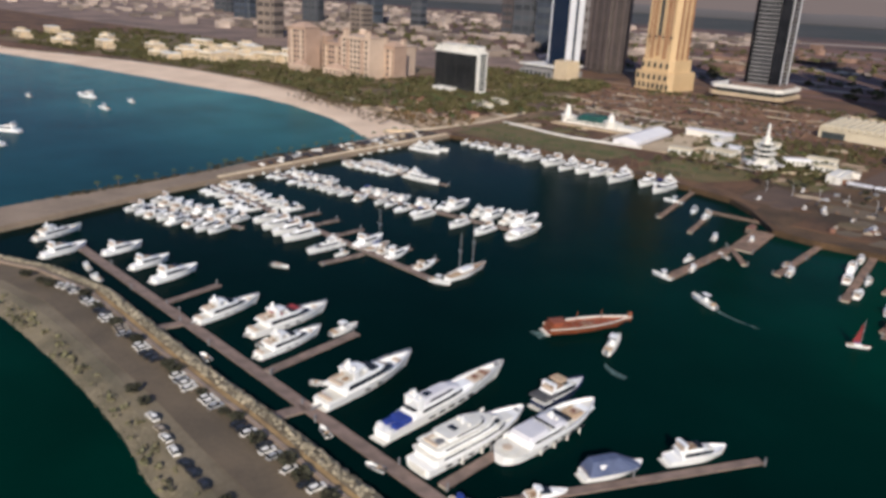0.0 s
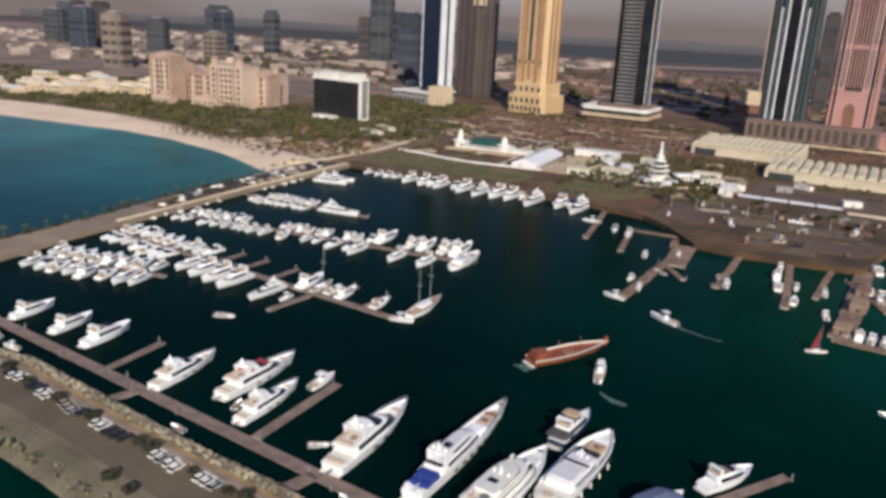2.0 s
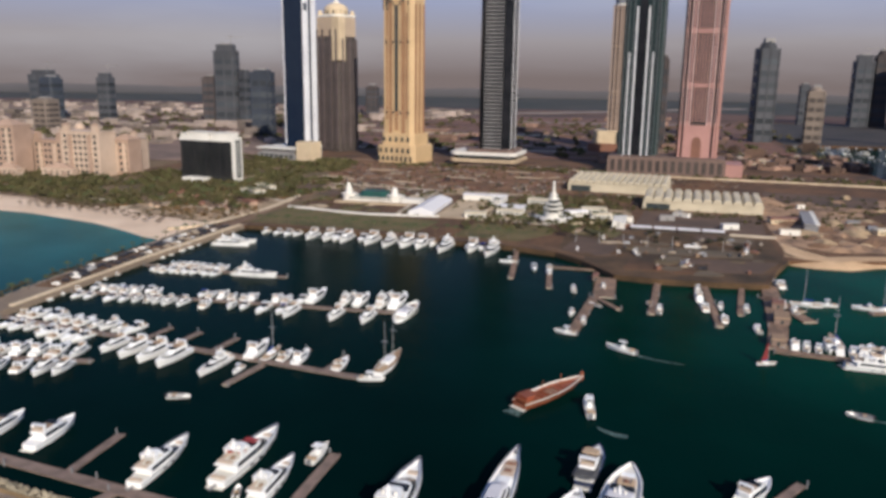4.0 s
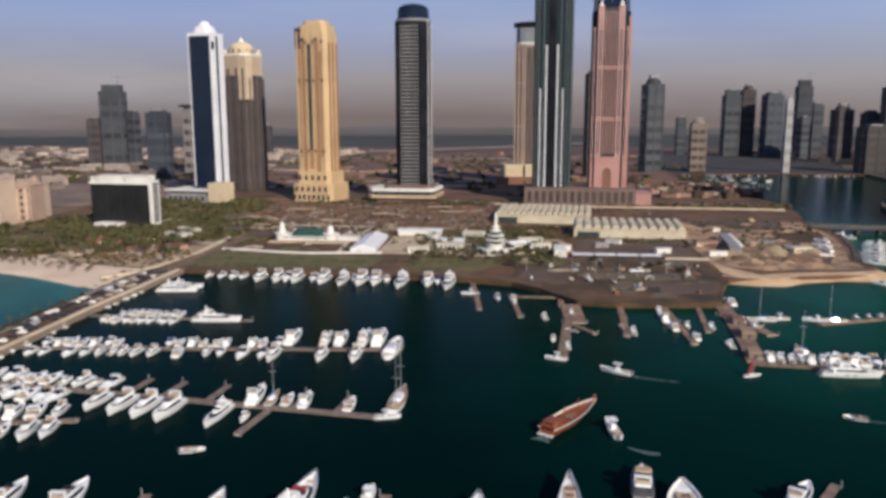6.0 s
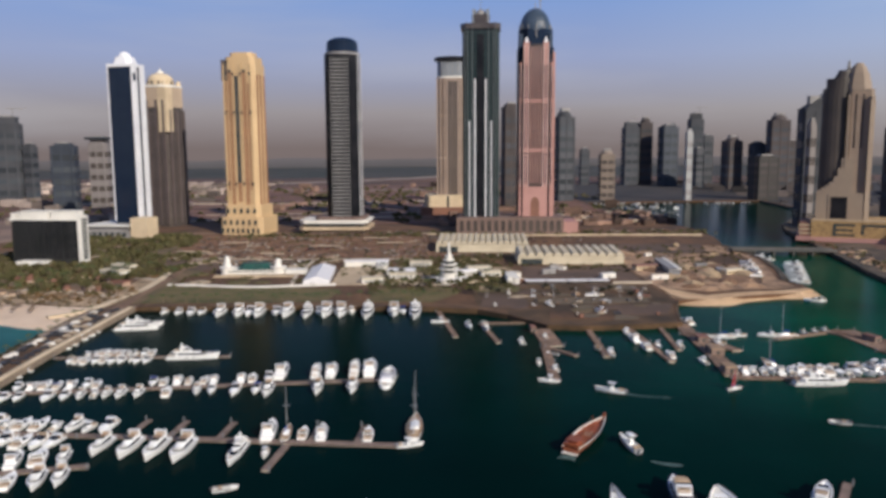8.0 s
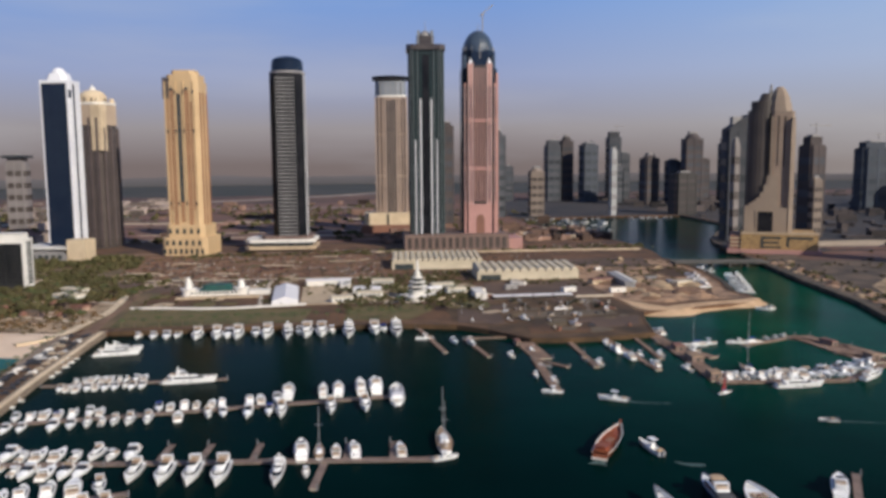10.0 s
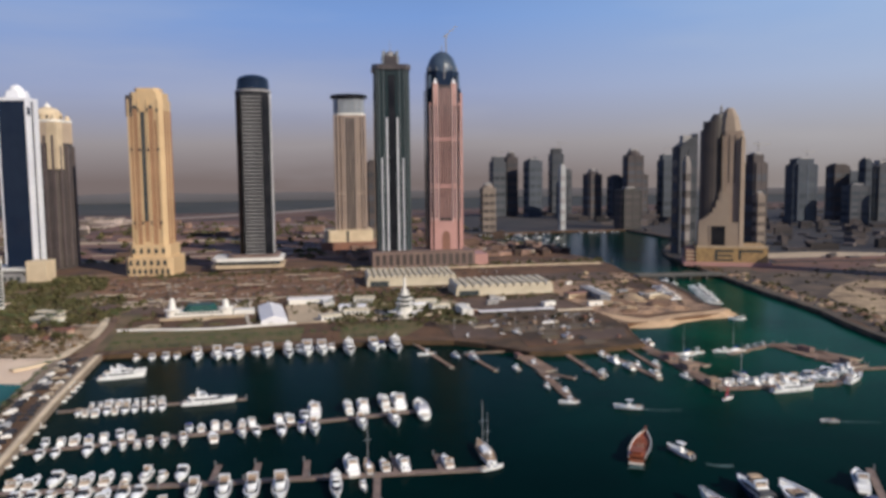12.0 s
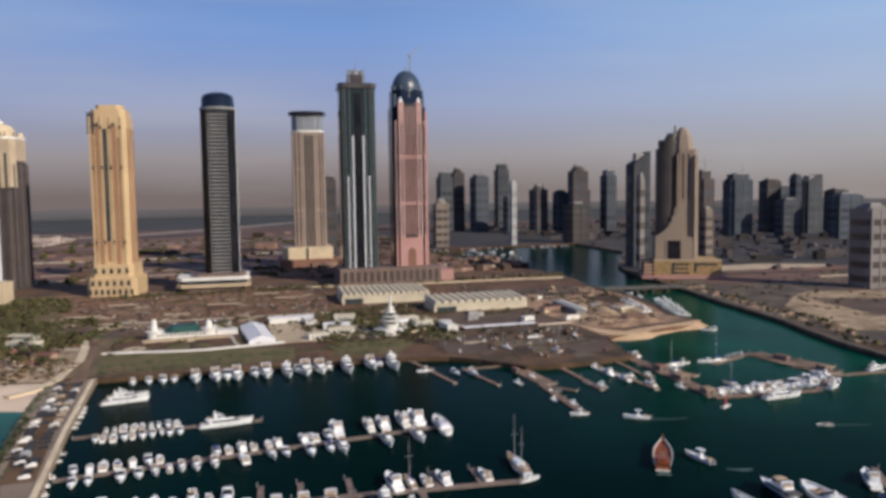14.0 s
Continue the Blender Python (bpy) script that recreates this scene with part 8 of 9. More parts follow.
f_ramp.color_ramp.elements[-1].color = (0.05, 0.06, 0.09, 1)
fl.new(f_geo.outputs["Random Per Island"], f_ramp.inputs[0])
fl.new(f_ramp.outputs[0], fn["Principled BSDF"].inputs["Base Color"])
fn["Principled BSDF"].inputs["Roughness"].default_value = 0.4


def fleet(spots, label):
    """Rows of small cars in one mesh, each a bonnet, cabin and boot in one profile."""
    verts, faces = [], []
    side = ((-2.2, 0.3), (2.2, 0.3), (2.2, 0.85), (1.1, 0.98), (0.5, 1.5), (-1.1, 1.5), (-1.7, 1.0), (-2.2, 0.95))
    for x, y, deg in spots:
        c, q = math.cos(radians(deg)), math.sin(radians(deg))
        k = len(verts)
        for w in (-0.9, 0.9):
            verts.extend([(x + w * c - v * q, y + w * q + v * c, 3.2 + z) for v, z in side])
        faces.append(tuple(range(k, k + 8)))
        faces.append(tuple(range(k + 15, k + 7, -1)))
        faces.extend([(k + (j + 1) % 8, k + j, k + 8 + j, k + 8 + (j + 1) % 8) for j in range(8)])
    me = bpy.data.meshes.new("parked_cars")
    me.from_pydata(verts, [], faces)
    me.materials.append(FLEET)
    tagged(new("parked_cars", me), label, "cars", kind="stuff")


crowd = random.Random(61)
spots = []
for lane in range(18):
    for k in range(92):
        x = -462 + k * 3.1 + crowd.uniform(-0.3, 0.3)
        y = 772 + lane * 11.2
        if noise.noise((x * 0.022, lane * 0.7, 9)) > -0.02 and crowd.random() < 0.66 and x < -182:
            spots.append((x, y + crowd.uniform(-0.5, 0.5), crowd.choice((0, 180)) + crowd.uniform(-4, 4)))
fleet(spots, "crowded rows of parked cars on gravel")
spots = [(crowd.uniform(-460, 150), crowd.choice((987, 991, 1008)) + crowd.uniform(-1, 1), 90 + crowd.uniform(-5, 5)) for k in range(120)]
spots += [(crowd.uniform(-180, 10), crowd.choice((772, 778, 884, 900, 930)) + crowd.uniform(-1, 1), crowd.uniform(-8, 8)) for k in range(150)]
spots += [(crowd.uniform(-140, -10), crowd.choice((512, 524, 556, 572, 582)) + crowd.uniform(-2, 2), crowd.choice((0, 90)) + crowd.uniform(-12, 12)) for k in range(14)]
spots += [(crowd.uniform(-390, -300), crowd.choice((712, 724, 738, 748)) + crowd.uniform(-1, 1), crowd.uniform(-6, 6)) for k in range(60)]
fleet(spots, "parked cars along roads and yards of the shore")
for k, (x, y, w) in enumerate(((-440, 806, 30), (-350, 788, 26), (-300, 846, 36), (-226, 872, 32), (-410, 884, 30), (-246, 922, 30))):
    spot = pose(x, y, 3.1, 0, 0, -4)
    if k == 0:
        shade = thing("shade_roof", spot, "long pale sunshade roof over parked cars", "sunshade", "car park shades")
        part("canopy", boxes((-17, 17, -2.6, 2.6, 2.7, 2.95)), BLEACHED, shade)
        for px in (-15, -5, 5, 15):
            part("post", boxes((px - 0.1, px + 0.1, 1.6, 1.8, 0, 2.7)), GREY_PAINT, shade)
    else:
        copy_thing(shade, spot).scale = (w / 34, 1, 1)

# boats on trailers in the boatyard
for k in range(4):
    b = berth(rng.choice(("open_boat", "cruiser")), rng.uniform(-104, -20), rng.uniform(470, 560), rng.uniform(0, 360), rng.uniform(8, 12), "small boat laid up ashore in the boatyard", "boats ashore")
    b.location.z = 3.4

# ---- clutter of the boatyard, the cape and the eastern bank ----
for outline, mat, text in (
    ([(-148, 503), (-112, 499), (-110, 540), (-140, 556)], ASPHALT, "dark asphalt patch of the boatyard"),
    ([(-104, 462), (-60, 460), (-58, 486), (-100, 490)], EARTH, "brown earth patch of the boatyard"),
    ([(-52, 470), (-20, 474), (-6, 508), (-50, 506)], ASPHALT, "dark asphalt patch of the boatyard"),
    ([(-100, 512), (-20, 516), (-18, 536), (-98, 534)], LANE, "khaki lane through the boatyard"),
    ([(-146, 566), (-112, 560), (-108, 590), (-138, 596)], GRASS, "green strip beside the boatyard"),
    ([(-100, 612), (0, 606), (6, 690), (-92, 694)], ASPHALT, "dark yard between the halls"),
    ([(30, 580), (96, 586), (112, 620), (60, 640)], BANK_SAND, "brown sand heap ground on the cape"),
    ([(90, 690), (138, 690), (150, 760), (110, 790)], EARTH, "dark earth plot on the cape"),
    ([(20, 780), (120, 770), (140, 850), (30, 860)], ASPHALT, "dark plot beside the coast road"),
    ([(-470, 690), (-300, 690), (-300, 752), (-470, 766)], ASPHALT, "dark yard behind the clubhouse"),
    ([(-225, 600), (-180, 606), (-182, 690), (-230, 700)], PALE_SAND, "pale paved garden court"),
    ([(-128, 610), (-108, 612), (-104, 690), (-124, 690)], GRASS, "green strip beside the hall"),
    ([(300, 520), (380, 500), (420, 600), (330, 640)], ASPHALT, "dark plot east of the channel"),
    ([(380, 680), (520, 640), (640, 760), (460, 800)], ASPHALT, "dark plot east of the channel"),
):
    patch("ground_plot", outline, 3.2 + 0.004 * len(text), mat, text, "plot")
for k in range(0, 20, 4):
    b = berth("dinghy" if k % 3 else "open_boat", -136 + (k % 10) * 7.2 + rng.uniform(-1, 1), 506 if k < 10 else 552, rng.choice((0, 180)) + rng.uniform(-8, 8), rng.uniform(6, 8), "small boat laid up ashore in the boatyard", "boats ashore")
    b.location.z = 3.3
for k in range(14):
    x, y = (rng.uniform(-110, 0), rng.uniform(604, 690)) if k < 6 else (rng.uniform(15, 150), rng.uniform(575, 840))
    if x > 95 + (y - 575) * 0.15:
        continue
    w, d, h = rng.uniform(6, 16), rng.uniform(3, 7), rng.uniform(2.6, 4.5)
    box_thing = thing("site_cabin", pose(x, y, 3.3, 0, 0, rng.choice((0, 20, -30, 80)) + rng.uniform(-8, 8)), rng.choice(("grey site cabin on bare ground", "white site cabin on bare ground", "rust-brown container on bare ground", "grey site cabin on bare ground")), "cabin", "site cabins")
    tone = WHITE_WALL if "white" in box_thing["label"] else (RUST if "rust" in box_thing["label"] else GREY_CLAD)
    part("body", boxes((-w / 2, w / 2, -d / 2, d / 2, -0.3, h)), tone, box_thing)
    part("roof", boxes((-w / 2 - 0.2, w / 2 + 0.2, -d / 2 - 0.2, d / 2 + 0.2, h, h + 0.3)), CONCRETE if k % 2 else tone, box_thing)
    part("door", boxes((-0.5, 0.5, -d / 2 - 0.08, -d / 2 + 0.05, 0, 2.0)), DARK_WINDOW, box_thing)
for x, y, deg, L, kind in ((145, 602, 66, 17, "cruiser"), (152, 618, 62, 19, "fly"), (160, 636, 64, 20, "fly"), (168, 655, 64, 18, "cruiser"), (176, 674, 62, 19, "fly"), (184, 693, 64, 18, "cruiser"), (190, 706, 66, 16, "cruiser"), (172, 746, 60, 18, "fly"), (176, 736, 60, 15, "cruiser")):
    berth(kind, x, y, deg, L, "white motorboat moored beside the sandy cape", "boats at the cape")
for x, y, deg, L in ((118, 640, 20, 14), (128, 668, 60, 16), (112, 622, 100, 12), (134, 690, 40, 15), (122, 655, 80, 12)):
    berth("cruiser", x, y, deg, L, "white motorboat laid up ashore on the cape", "boats at the cape", 1.1).location.z = 3.4
heap_rng = random.Random(4)
verts, faces = [], []
for k in range(400):
    if heap_rng.random() < 0.32:
        block(heap_rng.uniform(520, 1500), heap_rng.uniform(640, 1290), heap_rng.uniform(8, 34), heap_rng.uniform(6, 22), heap_rng.choice((3, 3, 4, 5, 6, 9)), heap_rng.uniform(0, 3))
    else:
        block(heap_rng.uniform(-160, 200), heap_rng.uniform(1080, 1250), heap_rng.uniform(6, 22), heap_rng.uniform(5, 16), heap_rng.choice((3, 4, 5, 6, 9)), heap_rng.uniform(0, 3))
me = bpy.data.meshes.new("town_blocks")
me.from_pydata(verts, [], faces)
me.materials.append(LOW_CITY)
me.materials.append(EAST_CITY)
for p in me.polygons:
    p.material_index = 1 if p.center.x > 300 else 0
tagged(new("town_blocks", me), "low brown sheds and houses between the towers", "buildings", kind="stuff")

# ---- trees and scrub ----


def leaf_tufts(bm, centre, r, n, rnd, flat=0.8, leaf=0.9):
    """n leafy tufts, each a bent pair of blades, scattered through an uneven crown."""
    for k in range(n):
        d = Vector((rnd.gauss(0, 1), rnd.gauss(0, 1), rnd.gauss(0, 1))).normalized() * r * rnd.uniform(0.45, 1.0)
        p = centre + Vector((d.x, d.y, d.z * flat))
        u = Vector((rnd.gauss(0, 1), rnd.gauss(0, 1), rnd.gauss(0, 0.6))).normalized() * leaf * rnd.uniform(0.6, 1.2)
        v = u.cross(Vector((rnd.gauss(0, 1), rnd.gauss(0, 1), rnd.gauss(0, 1)))).normalized() * leaf * rnd.uniform(0.5, 0.9)
        a, b, c, e = (bm.verts.new(p + w) for w in (-u, v, u, -v))
        bm.faces.new((a, b, e))
        bm.faces.new((b, c, e))


def tree(t, seed):
    rnd = random.Random(seed)
    bm = bmesh.new()
    prism(bm, ring(0.32, 7), 0, 3.2, 0.7)
    limbs = []
    for k in range(5):
        a = 2 * math.pi * k / 5 + rnd.uniform(-0.4, 0.4)
        tip = Vector((math.cos(a) * rnd.uniform(1.4, 2.4), math.sin(a) * rnd.uniform(1.4, 2.4), rnd.uniform(4.4, 6.2)))
        base = Vector((0, 0, rnd.uniform(2.4, 3.1)))
        s = Vector((-math.sin(a), math.cos(a), 0)) * 0.13
        v = [bm.verts.new(base + s), bm.verts.new(base - s), bm.verts.new(base + Vector((0, 0, 0.3))), bm.verts.new(tip)]
        for f in ((0, 1, 3), (1, 2, 3), (2, 0, 3)):
            bm.faces.new([v[i] for i in f])
        limbs.append(tip)
    part("trunk", bm, BARK, t)
    bm = bmesh.new()
    for tip in limbs + [Vector((0, 0, 6.4))]:
        leaf_tufts(bm, tip, rnd.uniform(1.3, 2.1), 40, rnd, 0.75, 0.5)
    part("crown", bm, LEAF, t, "dusty green leaf crown")


def palm(t, seed):
    rnd = random.Random(seed)
    bm = bmesh.new()
    for k in range(5):
        prism(bm, [(x + 0.06 * k * k * 0.3, y) for x, y in ring(0.26 - 0.02 * k, 7)], k * 1.6, k * 1.6 + 1.62)
    part("trunk", bm, BARK, t)
    bm = bmesh.new()
    for k in range(15):
        a, lift = 2 * math.pi * k / 15 + rnd.uniform(-0.2, 0.2), rnd.uniform(0.2, 1.6)
        last = None
        for j in range(5):
            q = j / 4
            p = Vector((math.cos(a) * 3.2 * q + 0.3, math.sin(a) * 3.2 * q, 8 + lift * math.sin(q * 2.4) - 1.7 * q * q))
            w = Vector((-math.sin(a), math.cos(a), 0)) * (0.42 * (1 - 0.75 * q))
            now = [bm.verts.new(p + w - Vector((0, 0, 0.15))), bm.verts.new(p), bm.verts.new(p - w - Vector((0, 0, 0.15)))]
            if last:
                bm.faces.new((last[0], last[1], now[1], now[0]))
                bm.faces.new((last[1], last[2], now[2], now[1]))
            last = now
    part("crown", bm, PALM_LEAF, t, "drooping palm fronds")


green_made = {}


def plant(kind, seed, x, y, s, z=3.0, where="behind the harbour"):
    key = (kind, seed)
    if key not in green_made:
        t = thing(kind + "_tree", pose(x, y, z, 0, 0, seed * 50), ("dusty green broadleaf tree " if kind == "broadleaf" else "date palm ") + where, "tree" if kind == "broadleaf" else "palm", "trees of the shore")
        (tree if kind == "broadleaf" else palm)(t, seed)
        green_made[key] = t
    else:
        t = copy_thing(green_made[key], pose(x, y, z, 0, 0, (x * 37) % 360))
        tagged(t, ("dusty green broadleaf tree " if kind == "broadleaf" else "date palm ") + where)
    t.scale = (s, s, s * 0.95)


rng = random.Random(5)
for k in range(46):  # hotel gardens and beach park
    x, y = rng.uniform(-700, -420), rng.uniform(570, 740)
    if y < 700 - (x + 700) * 0.3 + 20 or x > -500:
        plant("broadleaf", k % 3, x, y, rng.uniform(0.9, 1.5), where="in the hotel gardens")
for k in range(40):
    plant("palm", k % 2, rng.uniform(-690, -400), rng.uniform(560, 700), rng.uniform(0.9, 1.4), where="in the beach park")
for k in range(26):  # promenade and club gardens
    plant("palm", k % 2, -392 + k * 8.2 + rng.uniform(-2, 2), 527 + rng.uniform(-1.5, 4), rng.uniform(0.8, 1.1), 3.1, "along the quay promenade")
for k in range(26):
    plant("broadleaf", k % 3, rng.uniform(-235, -110), rng.uniform(545, 700), rng.uniform(0.7, 1.2), where="in the harbour gardens")
for k in range(16):
    plant("palm", k % 2, rng.uniform(-230, -115), rng.uniform(560, 690), rng.uniform(0.8, 1.2), where="in the harbour gardens")
for k in range(24):
    plant("palm", k % 2, (-418.5 if k < 10 else -424) + rng.uniform(-1, 1), 215 + k * 12.4, rng.uniform(0.55, 0.9), 3.3, "along the mole")


def scrub(name, label, spots, seed, mat=None, tufts=9, leaf=1.1):
    rnd = random.Random(seed)
    verts, faces = [], []
    for x, y, r, z in spots:
        for k in range(tufts):
            d = Vector((rnd.gauss(0, 1), rnd.gauss(0, 1), abs(rnd.gauss(0, 0.7)))).normalized() * r * rnd.uniform(0.4, 1.0)
            p = Vector((x + d.x, y + d.y, z + d.z))
            u = Vector((rnd.gauss(0, 1), rnd.gauss(0, 1), rnd.gauss(0, 0.5))).normalized() * leaf * r * 0.55
            v = u.cross(Vector((rnd.gauss(0, 1), rnd.gauss(0, 1), rnd.gauss(0, 1)))).normalized() * leaf * r * 0.42
            i = len(verts)
            verts.extend([tuple(p - u), tuple(p + v), tuple(p + u), tuple(p - v)])
            faces.extend([(i, i + 1, i + 3), (i + 1, i + 2, i + 3)])
    me = bpy.data.meshes.new(name)
    me.from_pydata(verts, [], faces)
    me.materials.append(mat or LEAF)
    tagged(new(name, me), label, "shrubs", kind="stuff")


rng = random.Random(9)


def inside(outline, n, lo, hi, z=3.3):
    """n scattered spots inside an outline."""
    xs, ys = [p[0] for p in outline], [p[1] for p in outline]
    out = []
    while len(out) < n:
        x, y = rng.uniform(min(xs), max(xs)), rng.uniform(min(ys), max(ys))
        hit = False
        for (x0, y0), (x1, y1) in zip(outline, outline[1:] + outline[:1]):
            if (y0 > y) != (y1 > y) and x < (x1 - x0) * (y - y0) / (y1 - y0) + x0:
                hit = not hit
        if hit and noise.noise((x * 0.02, y * 0.02, 0)) > -0.28:
            out.append((x, y, rng.uniform(lo, hi), z))
    return out


scrub("garden_trees", "dense dusty green garden trees round the hotel", inside([(-700, 600), (-600, 570), (-510, 570), (-430, 640), (-400, 760), (-470, 860), (-640, 900), (-690, 740)], 1500, 1.8, 4.4), 1)
scrub("garden_trees", "brown dusty shrubs of the hotel gardens", inside([(-700, 600), (-600, 570), (-510, 570), (-440, 640), (-440, 760), (-470, 860), (-640, 900), (-690, 740)], 480, 1.2, 3.2), 21, DRY_LEAF)
scrub("garden_trees", "brown and ochre shrubs of the beach park", inside([(-566, 566), (-480, 540), (-436, 528), (-416, 560), (-426, 640), (-440, 720), (-520, 700)], 400, 0.9, 2.3), 41, OCHRE_LEAF)
scrub("garden_trees", "dark olive shrubs of the beach park", inside([(-566, 600), (-480, 580), (-436, 560), (-426, 640), (-440, 720), (-520, 720)], 120, 1.2, 2.8), 42)
scrub("dune_scrub", "brown dune scrub behind the beach", inside([(-640, 566), (-598, 548), (-534, 545), (-478, 522), (-450, 522), (-450, 560), (-540, 566), (-620, 580)], 150, 0.9, 2.2, 3.2), 22, DRY_LEAF)
scrub("garden_trees", "green garden trees behind the beach", inside([(-1300, 560), (-1000, 600), (-760, 605), (-690, 600), (-690, 730), (-880, 745), (-1010, 690), (-1300, 690)], 1500, 2.0, 4.6), 2)
scrub("garden_trees", "dark trees below the white tower", inside([(-690, 880), (-460, 860), (-480, 1000), (-700, 1010)], 700, 2.0, 4.5), 3)
scrub("garden_trees", "low shrubs of the harbour gardens", inside([(-240, 598), (-160, 598), (-110, 604), (-110, 780), (-240, 740)], 320, 1.2, 3.0), 4)
scrub("garden_trees", "scrub among the villas", inside([(-1500, 560), (-900, 740), (-880, 900), (-1500, 900)], 900, 2.5, 5.0), 5)
scrub("quay_scrub", "dry grey-green scrub on the outer quay slope", [(x, np.interp(x, QX, QOUT) + rng.uniform(0.5, 8), rng.uniform(0.6, 1.5), 2.6) for x in [rng.uniform(-380, -60) for k in range(110)]], 6, material("dry scrub", (0.20, 0.175, 0.10), 0.95, other=(0.13, 0.125, 0.065), scale=0.2, fine=1.5, island=0.4))
scrub("channel_scrub", "scrub on the eastern building plots", inside([(300, 600), (520, 560), (700, 760), (520, 840), (330, 760)], 120, 1.2, 2.8), 7, DRY_LEAF)
scrub("bank_scrub", "dark shrubs on the cape and the eastern bank", inside([(20, 600), (110, 600), (146, 740), (150, 830), (30, 850)], 180, 1.0, 2.6) + inside([(240, 520), (420, 460), (900, 620), (900, 860), (420, 850), (280, 740)], 150, 1.2, 3.0) + inside([(-160, 700), (-100, 690), (10, 640), (10, 780), (-160, 790)], 160, 1.0, 2.8), 12)
scrub("garden_trees", "dark street trees along the coast road", [(rng.uniform(-420, 200), rng.uniform(955, 1000), rng.uniform(1.8, 3.6), 3.4) for k in range(300)] + [(rng.uniform(-470, -120), 765 + 23 * rng.randrange(10) + rng.uniform(-2, 2), rng.uniform(1.2, 2.4), 3.4) for k in range(160)], 14)
scrub("garden_trees", "dark trees beside the clubhouse and the tent", inside([(-400, 600), (-250, 606), (-230, 760), (-400, 770)], 150, 1.2, 2.6), 15)
scrub("garden_trees", "dark trees round the white lighthouse", inside([(-236, 590), (-180, 560), (-112, 575), (-104, 690), (-230, 700)], 260, 1.3, 3.0), 16)
scrub("garden_trees", "brown shrubs in the harbour gardens", inside([(-236, 592), (-180, 594), (-112, 590), (-104, 720), (-230, 740)], 170, 1.0, 2.4), 17, DRY_LEAF)
scrub("mole_scrub", "dark shrubs along the seaward edge of the mole", [(-425.5 + (-1.5 if y > 300 else 5.5) + rng.uniform(-1.2, 1.2), y, rng.uniform(1.0, 2.2), 3.3) for y in [rng.uniform(190, 430) for k in range(120)]], 51, BUSH_LEAF)
scrub("bank_trees", "dark trees along the eastern channel bank", [(x + 9 + rng.uniform(0, 26), y + rng.uniform(-8, 8), rng.uniform(1.6, 4.2), 3.3) for x, y in [(np.interp(q, [380, 425, 470, 523, 633, 745, 866], [156, 164, 178, 199, 222, 250, 284]), q) for q in [rng.uniform(390, 830) for k in range(60)]]], 31)
scrub("lawn_scrub", "dark shrubs dotted over the far plain", [(rng.uniform(-1500, 200), rng.uniform(1150, 2200), rng.uniform(3, 9), 3.5) for k in range(900)], 8)
# paths and thatched huts of the beach park
for line in ([(-423, 560), (-440, 566), (-480, 588), (-520, 596)], [(-448, 688), (-464, 700), (-480, 706), (-494, 694), (-500, 662)], [(-425, 640), (-446, 650), (-474, 652)], [(-480, 588), (-500, 640), (-500, 662)], [(-436, 692), (-440, 740), (-452, 780), (-446, 820)], [(-520, 596), (-580, 590), (-640, 600)]):
    solid("path", strip(line, 5.0, 2, 3.2), CONCRETE, pose(0, 0, 0), "pale winding path in the beach park", "path", kind="structure")
solid("path", strip([(-846, 634), (-848, 662), (-826, 690), (-792, 706)], 8, 2, 3.3), BLEACHED, pose(0, 0, 0), "pale terrace path from the beach to the resort", "path", kind="structure")
patch("ground_plot", [(-560, 560), (-480, 536), (-432, 524), (-412, 600), (-440, 690), (-500, 660), (-560, 610)], 3.12, PARK_SAND, "sandy brown ground of the beach park", "plot")
patch("ground_plot", [(-512, 640), (-498, 600), (-462, 588), (-440, 606), (-438, 650), (-456, 676), (-492, 672)], 3.14, BANK_SAND, "red-brown bare earth of the beach park", "plot")
dunes = random.Random(31)
for k in range(14):
    x, y, r = dunes.uniform(-545, -445), dunes.uniform(545, 680), dunes.uniform(5, 13)
    if y > 640 + (x + 545) * 0.5:
        continue
    rim = [(px * dunes.uniform(0.7, 1.2), py * dunes.uniform(0.6, 1.1)) for px, py in ring(r, 12)]
    solid("sand_bank", slab(rim, -1.0, 0.0), SAND if k % 2 else BLEACHED, pose(x, y, 3.2 + 0.004 * k, 0, 0, dunes.uniform(0, 90)), "pale drift of sand in the beach park", "sand", kind="structure")
# worn patches of sand, grass and dark earth between the buildings
mottle = random.Random(44)
for k in range(58):
    zone = k % 4
    x, y = ((mottle.uniform(-395, -300), mottle.uniform(606, 752)), (mottle.uniform(-236, -112), mottle.uniform(540, 745)), (mottle.uniform(-650, -440), mottle.uniform(760, 960)), (mottle.uniform(-440, -190), mottle.uniform(700, 970)))[zone]
    r = mottle.uniform(5, 15)
    rim = [(px * mottle.uniform(0.6, 1.2), py * mottle.uniform(0.4, 0.9)) for px, py in ring(r, 11)]
    tone, text = mottle.choice(((PALE_SAND, "pale bare sandy patch between buildings"), (GRASS, "olive grass patch between buildings"), (PARK_SAND, "mottled sandy patch with dry grass"), (GRASS, "olive grass patch between buildings"), (PALE_SAND, "pale bare sandy patch between buildings")))
    solid("ground_patch", slab(rim, -1.5, 0.0), tone, pose(x, y, 3.42 + 0.004 * k, 0, 0, mottle.uniform(0, 60)), text, "ground patch", kind="structure")
